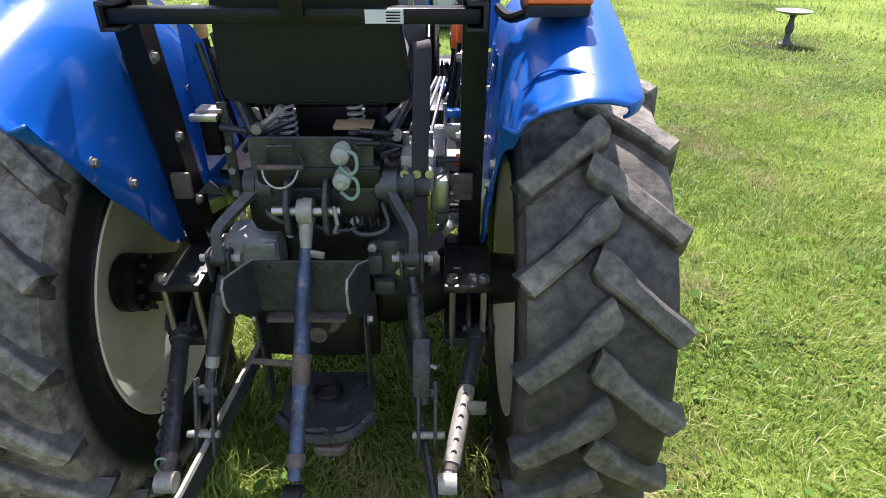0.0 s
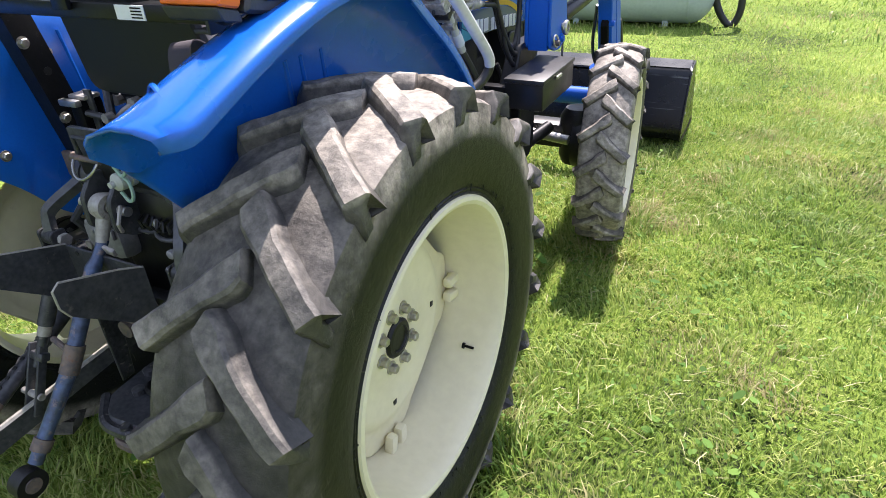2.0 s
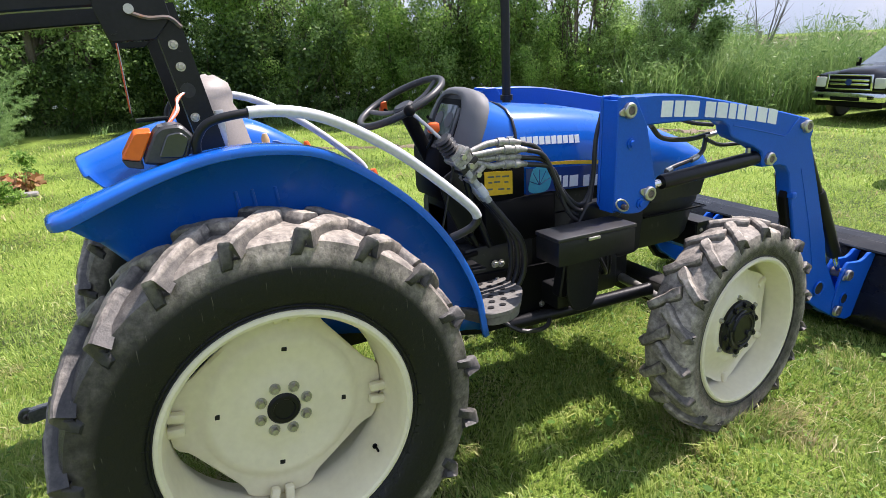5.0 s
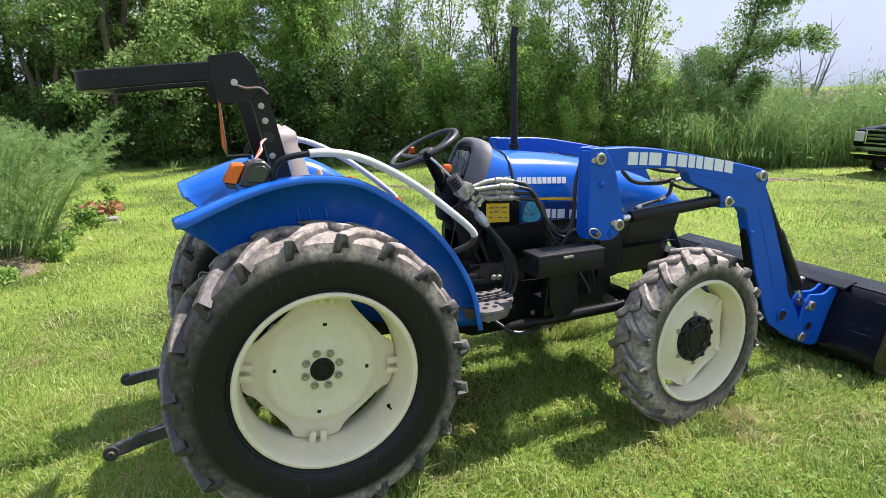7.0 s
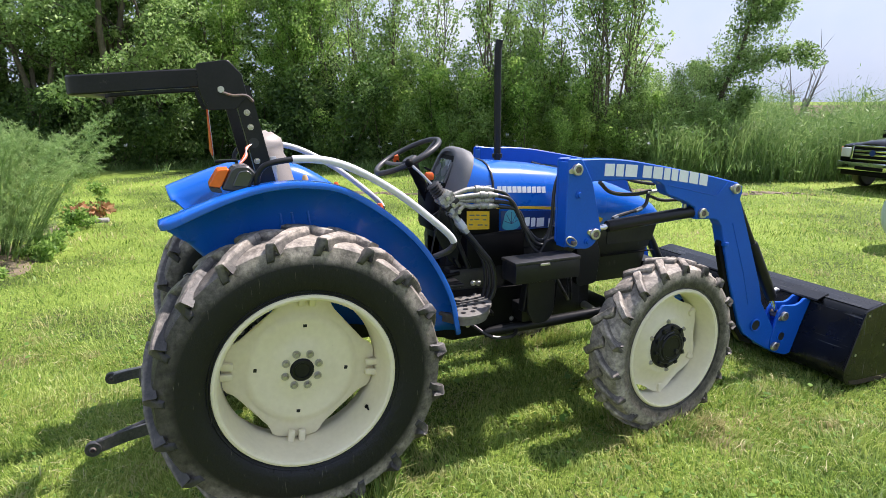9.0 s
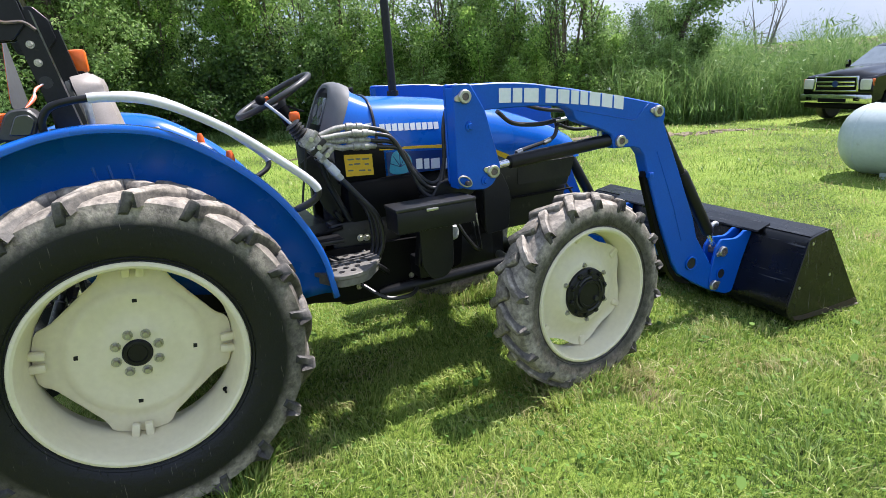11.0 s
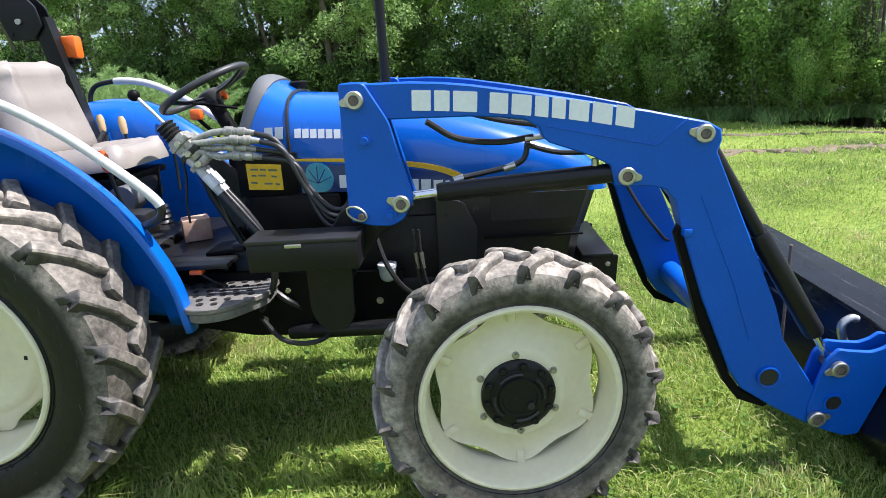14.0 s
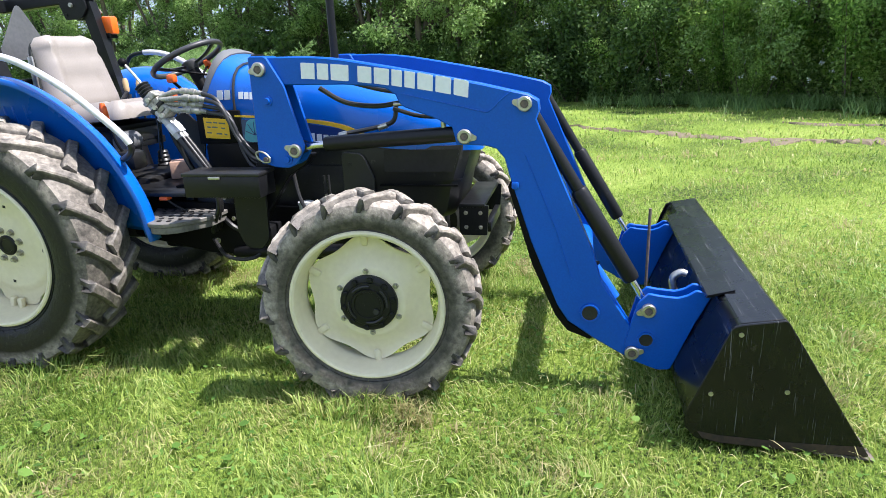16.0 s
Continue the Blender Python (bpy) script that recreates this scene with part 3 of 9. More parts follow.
def blades(x, y, z, height, width, lean, bend=0.5, way=None):
    """Arrays of tapered grass blades: five points, three triangles each."""
    n = len(x)
    a = rng.uniform(0, 2 * np.pi, n)
    d = rng.uniform(0, 2 * np.pi, n) if way is None else way
    wx, wy = np.cos(a) * width / 2, np.sin(a) * width / 2
    lx, ly = np.cos(d) * lean, np.sin(d) * lean
    b = np.stack([x, y, z - 0.01], 1)
    off = np.stack([wx, wy, np.zeros(n)], 1)
    mid = b + np.stack([lx * 0.35 * height, ly * 0.35 * height, height * 0.6], 1)
    tip = b + np.stack([lx * height, ly * height, height * (1 - bend * lean * 0.5)], 1)
    V = np.stack([b - off, b + off, mid - off * 0.75, mid + off * 0.75, tip], 1).reshape(-1, 3)
    base = np.arange(n)[:, None, None] * 5
    F = (base + np.array([[0, 1, 3], [0, 3, 2], [2, 3, 4]])[None]).reshape(-1, 3)
    return V, F


def build_grass():
    def patch(n, x0, x1, y0, y1, h, w, keep):
        x, y = rng.uniform(x0, x1, n), rng.uniform(y0, y1, n)
        k = keep(x, y)
        x, y = x[k], y[k]
        tuft = 0.5 + 0.5 * np.sin(x * 7.3 + 2 * np.sin(y * 5.1)) * np.sin(y * 6.7 + 2 * np.sin(x * 4.3))
        hh = h * rng.uniform(0.45, 1.15, len(x)) * (0.65 + 0.7 * tuft)
        ww = w * rng.uniform(0.6, 1.4, len(x))
        # tufts lie over together, each its own way
        way = 3.1 * np.sin(x * 2.9 + 1.7 * np.sin(y * 2.3)) + 3.1 * np.cos(y * 3.3 + 1.9 * np.sin(x * 2.1)) + rng.normal(0, 0.75, len(x))
        loose = rng.uniform(0, 1, len(x)) < 0.25
        way[loose] = rng.uniform(0, 2 * np.pi, loose.sum())
        lean = rng.uniform(0.15, 1.25, len(x)) * (0.7 + 0.5 * tuft)
        return blades(x, y, ground_height(x, y), hh, ww, lean, 0.7, way)

    def wheels(x, y):
        r = (np.abs(np.abs(x) - 0.61) < 0.17) & (np.abs(y) < 0.2)
        f = (np.abs(np.abs(x) - 0.73) < 0.10) & (np.abs(y - 1.916) < 0.12)
        return ~(r | f)
    def near(x, y):
        d = np.hypot(np.maximum(np.abs(x - 0.7) - 1.5, 0), np.maximum(np.abs(y - 1.4) - 2.3, 0))
        return wheels(x, y) & (rng.uniform(0, 1, len(x)) < np.exp(-(d / 1.3) ** 2))

    def middle(x, y):
        d = np.hypot(np.maximum(np.abs(x) - 2.5, 0), np.maximum(np.abs(y - 1.5) - 3.0, 0))
        return rng.uniform(0, 1, len(x)) < np.exp(-(d / 4.5) ** 2)
    sets = [
        patch(470000, -3.4, 3.6, -3.2, 6.2, 0.066, 0.0046, near),
        patch(170000, -9.0, 6.0, -5.0, 11.0, 0.070, 0.0085, middle),
        patch(40000, -14.0, 10.0, -8.0, 16.0, 0.09, 0.020, lambda x, y: np.hypot(x, y - 1.5) > 5.5),
    ]
    # longer grass left standing round the tyres
    for x0, y0, hx, hy in ((0.62, 0.0, 0.30, 0.36), (-0.62, 0.0, 0.30, 0.36), (0.73, 1.916, 0.22, 0.30), (-0.73, 1.916, 0.22, 0.30)):
        sets.append(patch(3000, x0 - hx, x0 + hx, y0 - hy, y0 + hy, 0.135, 0.0060, wheels))
    V, F, o = [], [], 0
    for v, f in sets:
        V.append(v)
        F.append(f + o)
        o += len(v)
    ob = new("grass", cards_mesh("grass", np.concatenate(V), np.concatenate(F), GRASS))
    tagged(ob, "short uneven lawn grass with paler dry blades", "grass", kind="stuff")


def build_clover():
    """Low broad-leaved weeds in loose colonies."""
    r = np.random.default_rng(41)
    cx, cy = r.uniform(-2.6, 4.6, 420), r.uniform(-2.6, 5.0, 420)
    k = r.integers(0, 420, 14000)
    x, y = cx[k] + r.normal(0, 0.2, len(k)), cy[k] + r.normal(0, 0.2, len(k))
    ok = ~((np.abs(np.abs(x) - 0.65) < 0.2) & ((np.abs(y) < 0.25) | (np.abs(y - 1.916) < 0.2)))
    x, y = x[ok], y[ok]
    n = len(x)
    z = ground_height(x, y) + r.uniform(0.02, 0.055, n)
    a = r.uniform(0, 2 * np.pi, n)
    s = r.uniform(0.006, 0.013, n) * np.where(r.random(n) < 0.06, 2.2, 1.0)
    P = np.stack([x, y, z], 1)
    ax = np.stack([np.cos(a), np.sin(a), r.uniform(-0.2, 0.6, n)], 1) * s[:, None]
    sd = np.stack([-np.sin(a), np.cos(a), r.uniform(-0.4, 0.4, n)], 1) * s[:, None]
    V = np.stack([P - ax, P - ax * 0.2 - sd * 0.62, P + ax * 0.75 - sd * 0.5, P + ax, P + ax * 0.75 + sd * 0.5, P - ax * 0.2 + sd * 0.62], 1).reshape(-1, 3)
    F = (np.arange(n)[:, None, None] * 6 + np.array([[0, 1, 2], [0, 2, 3], [0, 3, 4], [0, 4, 5]])[None]).reshape(-1, 3)
    ob = new("clover", cards_mesh("clover", V, F, WEED))
    tagged(ob, "scattered small clover and broad-leaved weeds in the lawn", "weeds", kind="stuff")


def build_straw():
    """Loose dry clippings lying flat in drifts on the turf."""
    r = np.random.default_rng(77)
    n = 7000
    k = r.integers(0, 260, n)
    cx, cy = r.uniform(-2.8, 4.8, 260), r.uniform(-2.8, 5.2, 260)
    x, y = cx[k] + r.normal(0, 0.24, n), cy[k] + r.normal(0, 0.24, n)
    ok = ~((np.abs(np.abs(x) - 0.65) < 0.2) & ((np.abs(y) < 0.25) | (np.abs(y - 1.916) < 0.2)))
    x, y = x[ok], y[ok]
    n = len(x)
    z = ground_height(x, y) + r.uniform(0.025, 0.07, n)
    a = r.uniform(0, 2 * np.pi, n)
    ln = r.uniform(0.03, 0.10, n)
    d = np.stack([np.cos(a), np.sin(a), r.uniform(-0.25, 0.35, n)], 1) * ln[:, None]
    w = np.stack([-np.sin(a), np.cos(a), np.zeros(n)], 1) * r.uniform(0.0008, 0.0016, n)[:, None]
    P = np.stack([x, y, z], 1)
    bow = np.stack([np.zeros(n), np.zeros(n), r.uniform(0, 0.012, n)], 1)
    V = np.stack([P - w, P + w, P + d * 0.5 + bow - w, P + d * 0.5 + bow + w, P + d], 1).reshape(-1, 3)
    F = (np.arange(n)[:, None, None] * 5 + np.array([[0, 1, 3], [0, 3, 2], [2, 3, 4]])[None]).reshape(-1, 3)
    tagged(new("dry_clippings", cards_mesh("dry_clippings", V, F, STRAW)), "pale dry grass clippings lying on the turf", "grass", kind="stuff")


build_ground()
build_grass()
build_clover()
build_straw()

# ---- tractor ----
tractor = thing("tractor", "blue compact farm tractor with front loader parked on the lawn", "tractor")
RZ, FZ, WB = 0.638, 0.470, 1.916


def tyre_mesh(name, R, half, rim_r, rim_half, lug_h, material):
    """Bias tractor tyre: the round casing without its lugs."""
    Rc = R - lug_h
    prof = [(rim_half - 0.012, rim_r + 0.013), (rim_half - 0.001, rim_r + 0.013), (rim_half + 0.004, rim_r + 0.018), (rim_half + 0.007, rim_r + 0.021), (rim_half + 0.004, rim_r + 0.024), (rim_half + 0.008, rim_r + 0.031), (rim_half + 0.005, rim_r + 0.034)]
    for t in (0.12, 0.25, 0.4, 0.55, 0.7, 0.82, 0.9):
        r = rim_r + 0.02 + (Rc - rim_r - 0.03) * t
        w = rim_half + 0.004 + (half - rim_half) * math.sin(math.pi * min(t * 0.95, 1)) ** 0.8 * 0.9
        prof.append((w, r))
    prof += [(half * 0.93, Rc - 0.016), (half * 0.80, Rc - 0.006), (half * 0.45, Rc), (0, Rc + 0.002)]
    full = prof + [(-a, r) for a, r in prof[-2::-1]]
    bm = lathe(full, 88, closed=False)
    for f in [f for f in bm.faces if len(f.verts) > 4]:
        bm.faces.remove(f)
    me = mesh_of(bm, name, 34)
    me.materials.append(material)
    return me


def lug_mesh(name, s, R, half, lug_h, lug_w, run, material, seed):
    """One bent tread lug from the middle over the shoulder, on the side s."""
    rnd = random.Random(seed)
    Rc = R - lug_h
    bm = bmesh.new()
    rows = []
    wear = rnd.uniform(-0.004, 0.002)
    K = 9
    for q in range(K + 3):
        t = min(q / (K - 1), 1.0)
        x = -0.020 + t * (half * 0.97 + 0.020)
        th = run * (t ** 0.9) / R
        crown = 0.016 * (max(x, 0) / half) ** 2
        rt = R - crown + wear + rnd.uniform(-0.0022, 0.0022)
        rb = Rc - 0.012 - crown * 1.2
        # broad nose by the centre line, slimmer bar, then a little wider foot on the shoulder
        w = lug_w * (1.36 - 0.46 * min(t / 0.38, 1) + 0.14 * max(0, t - 0.6)) + rnd.uniform(-0.0025, 0.0025)
        if q >= K:
            d = q - K + 1
            x = half * (1.0 + 0.012 * d - 0.012 * (d > 2))
            th += 0.010 * d
            rt -= lug_h * 0.56 * d + 0.006
            rb = rt - 0.03
            w *= 1 - 0.08 * d
        wt = w * 0.5
        wb = wt + lug_h * 0.34
        sec = [(-wb, rb), (-wt - 0.002, rt - 0.006), (-wt + 0.005, rt), (wt - 0.005, rt), (wt + 0.002, rt - 0.006), (wb, rb)]
        row = []
        for u, r in sec:
            xx = x - u * 0.69
            if q >= K:
                xx = x - (0.030 if r == rb else 0.0) - (0.004 if r == rt - 0.006 else 0.0)
            if q == 0:
                xx = x - u * 0.30
            a = th + u * 0.72 / r
            row.append((s * xx, r * math.cos(a), r * math.sin(a)))
        rows.append(row)
    swept(rows, bm)
    me = mesh_of(bm, name, 34)
    me.materials.append(material)
    return me


def disc_mesh(name, tips, r_tip, r_valley, r_hole, profile, turn, sharp, body=0.55):
    """Pressed wheel disc whose edge reaches out to the rim at a few tips; profile gives x by radius share."""
    bm = bmesh.new()
    n, rows = 96, []
    for s, x in profile:
        ring = []
        for j in range(n):
            a = 2 * math.pi * j / n
            if sharp:
                c = 0.5 + 0.5 * math.cos(tips * (a - turn))
                re = r_valley + (r_tip - r_valley) * c ** sharp
            else:
                d = (a - turn) % (2 * math.pi / tips) - math.pi / tips
                off = math.pi / tips - abs(d)
                flare = min(1, max(0, (radians(25) - off) / radians(9)))
                re = min(r_valley / math.cos(d), r_valley * 1.07)
                re += (r_tip - re) * flare * flare * (3 - 2 * flare)
            round_r = r_hole + (r_valley - r_hole) * min(s, body)
            r = round_r + (re - round_r) * max(0, (s - body) / (1 - body)) if s > body else round_r
            ring.append((x, r * math.cos(a), r * math.sin(a)))
        rows.append(ring)
    back = [[(x - 0.009, y, z) for x, y, z in ring] for ring in rows]
    swept(rows + back[::-1], bm, caps=False)
    A = [v for v in bm.verts]
    bm.verts.ensure_lookup_table()
    k = len(rows) * 2
    for j in range(n):
        a, b = bm.verts[j], bm.verts[(j + 1) % n]
        c, d = bm.verts[(k - 1) * n + (j + 1) % n], bm.verts[(k - 1) * n + j]
        bm.faces.new((a, b, c, d))
    return mesh_of(bm, name, 40)


def on_circle(r, a, x):
    return Matrix.Translation((x, r * math.cos(a), r * math.sin(a)))


rear_tyre_me = tyre_mesh("tyre", 0.632, 0.163, 0.362, 0.140, 0.036, TYRE_REAR)
front_tyre_me = tyre_mesh("tyre", 0.478, 0.104, 0.310, 0.086, 0.029, TYRE_FRONT)
rear_lugs = {s: [lug_mesh("tread_lug", s, 0.632, 0.163, 0.036, 0.047, 0.165, LUG_REAR, k) for k in range(6)] for s in (1, -1)}
front_lugs = {s: [lug_mesh("tread_lug", s, 0.478, 0.104, 0.029, 0.036, 0.102, LUG_FRONT, 9 + k) for k in range(6)] for s in (1, -1)}
# rims: flange, bead seat, drop centre, and back again, with sheet thickness
rear_rim_prof = [(0.142, 0.380), (0.149, 0.375), (0.151, 0.366), (0.146, 0.357), (0.128, 0.350), (0.10, 0.347), (0.05, 0.342), (0.0, 0.336), (-0.05, 0.333), (-0.08, 0.345),
                 (-0.112, 0.350), (-0.142, 0.358), (-0.148, 0.371), (-0.145, 0.377), (-0.139, 0.373), (-0.135, 0.364), (-0.08, 0.352), (-0.05, 0.340), (0.0, 0.344), (0.05, 0.352), (0.135, 0.368), (0.139, 0.375)]
front_rim_prof = [(0.090, 0.330), (0.098, 0.325), (0.100, 0.317), (0.095, 0.308), (0.078, 0.301), (0.055, 0.298), (0.03, 0.294), (0.0, 0.288), (-0.03, 0.287), (-0.05, 0.300),
                  (-0.066, 0.305), (-0.091, 0.311), (-0.096, 0.321), (-0.094, 0.327), (-0.088, 0.322), (-0.084, 0.314), (-0.046, 0.307), (-0.03, 0.294), (0.0, 0.297), (0.03, 0.304), (0.084, 0.320), (0.088, 0.324)]
rear_rim_me = mesh_of(lathe(rear_rim_prof, 80, closed=True), "rim")
front_rim_me = mesh_of(lathe(front_rim_prof, 72, closed=True), "rim")
rear_disc_me = disc_mesh("disc", 4, 0.331, 0.277, 0.050, [(0.0, 0.002), (0.12, 0.002), (0.26, 0.0), (0.34, -0.008), (0.55, -0.008), (0.72, -0.004), (0.80, -0.006), (0.86, -0.016), (0.90, -0.022), (0.97, -0.023), (1.0, -0.030)], radians(82), 0, 0.86)
front_disc_me = disc_mesh("disc", 6, 0.286, 0.252, 0.06, [(0.0, 0.034), (0.3, 0.034), (0.45, 0.036), (0.52, 0.030), (0.6, 0.014), (0.8, -0.004), (0.93, -0.010), (1.0, -0.004)], radians(92), 1.05, 0.6)
for me in (rear_rim_me, front_rim_me, rear_disc_me, front_disc_me):
    me.materials.append(CREAM)
rear_bolt_me = mesh_of(hexbolt(0.0125, 0.020), "wheel_bolt")
front_bolt_me = mesh_of(hexbolt(0.009, 0.014), "wheel_bolt")
small_bolt_me = mesh_of(hexbolt(0.007, 0.008), "bolt")
cover_bolt_me = mesh_of(hexbolt(0.008, 0.008), "bolt")
cover_bolt_me.materials.append(BLACK)
for me in (rear_bolt_me, front_bolt_me, small_bolt_me):
    me.materials.append(ZINC)
rear_hub_me = mesh_of(lathe([(0.0, 0.052), (0.034, 0.052), (0.040, 0.046), (0.041, 0.035), (0.036, 0.032), (0.036, 0.0)], 32), "hub_cap")
front_hub_me = mesh_of(lathe([(0.030, 0.124), (0.046, 0.122), (0.052, 0.114), (0.054, 0.098), (0.060, 0.094), (0.062, 0.072), (0.070, 0.068), (0.070, 0.058), (0.066, 0.056), (0.066, 0.0)], 40), "hub")
axle_face_me = mesh_of(lathe([(-0.02, 0.088), (-0.045, 0.088), (-0.055, 0.075), (-0.055, 0.0)], 32), "axle_flange")
rib_bm = bmesh.new()
for k in range(44):
    a = 2 * math.pi * (k + 0.3 * (k % 3)) / 44
    for e in (1, -1):
        box(0.0022, 0.020 if k % 4 else 0.034, 0.0022, (e * 0.1515, 0.404 * math.cos(a), 0.404 * math.sin(a)), 0, Euler((a, 0, 0)).to_matrix(), rib_bm)
bead_rib_me = mesh_of(rib_bm, "bead_ribs")
bead_rib_me.materials.append(TYRE_REAR)
clip_me = mesh_of(box(0.028, 0.055, 0.030, (0, 0, 0), 0.008), "rim_lug")
square_me = mesh_of(box(0.006, 0.017, 0.017, (0, 0, 0), 0.001), "square_hole")
rear_hub_me.materials.append(BLACK)
front_hub_me.materials.append(BLACK)
axle_face_me.materials.append(BLACK)
clip_me.materials.append(CREAM)
square_me.materials.append(BLACK)
stem_me = mesh_of(lathe([(0, 0.009), (0.006, 0.009), (0.006, 0.004), (0.034, 0.004), (0.034, 0.0)], 10), "valve_stem")
stem_me.materials.append(PLASTIC)
for s in (1, -1):
    face = Matrix.Diagonal((s, 1, 1, 1))
    w = part("rear_wheel", rear_rim_me, CREAM, tractor, "cream rear rim with drop centre", pose(s * 0.640, 0, RZ) @ face)
    part("tyre", rear_tyre_me, TYRE_REAR, w, "dusty black lugged tractor tyre")
    part("disc", rear_disc_me, CREAM, w)
    part("hub_cap", rear_hub_me, BLACK, w, "black round hub", pose(-0.028, 0, 0))
    tagged(part("bead_ribs", bead_rib_me, TYRE_REAR, w, "thin moulded ribs by the rim"), kind="stuff")
    for i in range(19):
        for e in (1, -1):
            part("tread_lug", rear_lugs[e][(i * 7 + e) % 6], LUG_REAR, w, "", pose(0, 0, 0, 360 / 19 * (i + (0.5 if e > 0 else 0))))
    part("axle_flange", axle_face_me, BLACK, w)
    for i in range(8):
        part("wheel_bolt", rear_bolt_me, ZINC, w, "", on_circle(0.076, radians(82 + 22.5 + 45 * i), 0.001))
    for i in range(4):
        a = radians(82 + 90 * i)
        part("square_hole", square_me, BLACK, w, "", on_circle(0.198, a, -0.008) @ pose(0, 0, 0, math.degrees(a)))
        for d in (-0.075, 0.075):
            part("rim_lug", clip_me, CREAM, w, "", on_circle(0.314, a + d, -0.004) @ pose(0, 0, 0, math.degrees(a + d)))
    part("valve_stem", stem_me, PLASTIC, w, "", on_circle(0.338, radians(-38), 0.05))
    f = part("front_wheel", front_rim_me, CREAM, tractor, "cream front rim", pose(s * 0.730, WB, FZ, 0, 0, 6) @ face)
    part("tyre", front_tyre_me, TYRE_FRONT, f, "dusty black lugged front tyre")
    part("disc", front_disc_me, CREAM, f, "six-pointed cream wheel disc")
    part("hub", front_hub_me, BLACK, f, "black final drive cover")
    for i in range(18):
        for e in (1, -1):
            part("tread_lug", front_lugs[e][(i * 7 + e) % 6], LUG_FRONT, f, "", pose(0, 0, 0, 20 * (i + (0.775 if e > 0 else 0.275))))
    for i in range(6):
        part("wheel_bolt", front_bolt_me, ZINC, f, "", on_circle(0.138, radians(92 + 60 * i), 0.034))
        part("rim_lug", clip_me, CREAM, f, "", on_circle(0.266, radians(92 + 60 * i), -0.008) @ pose(0, 0, 0, 92 + 60 * i))
    for i in range(10):
        part("bolt", cover_bolt_me, BLACK, f, "", on_circle(0.106, radians(10 + 36 * i), 0.053) @ Matrix.Scale(1.35, 4))
    for i in range(4):
        a = radians(20 + 90 * i)
        arc = [(0.063, 0.082 * math.cos(a + q), 0.082 * math.sin(a + q)) for q in np.linspace(-0.5, 0.5, 7)]
        part("cover_rib", tube(arc, 0.0055, 6), DARK_CLAMP, f)
    part("drain_plug", rod((0.064, 0.035, -0.028), (0.076, 0.035, -0.028), 0.013, 6), DARK_CLAMP, f)

# fenders
F_EDGE = curve_pts([(-0.496, 1.318), (-0.433, 1.342), (-0.244, 1.411), (-0.07, 1.449), (0.09, 1.446), (0.258, 1.399), (0.468, 1.256), (0.626, 1.086), (0.742, 0.866), (0.784, 0.656)], 5)
F_LOW = curve_pts([(-0.455, 1.27), (-0.37, 1.162), (-0.272, 1.041), (-0.16, 0.93), (-0.075, 0.825), (0.03, 0.765), (0.25, 0.74), (0.50, 0.68), (0.74, 0.655)], 5)


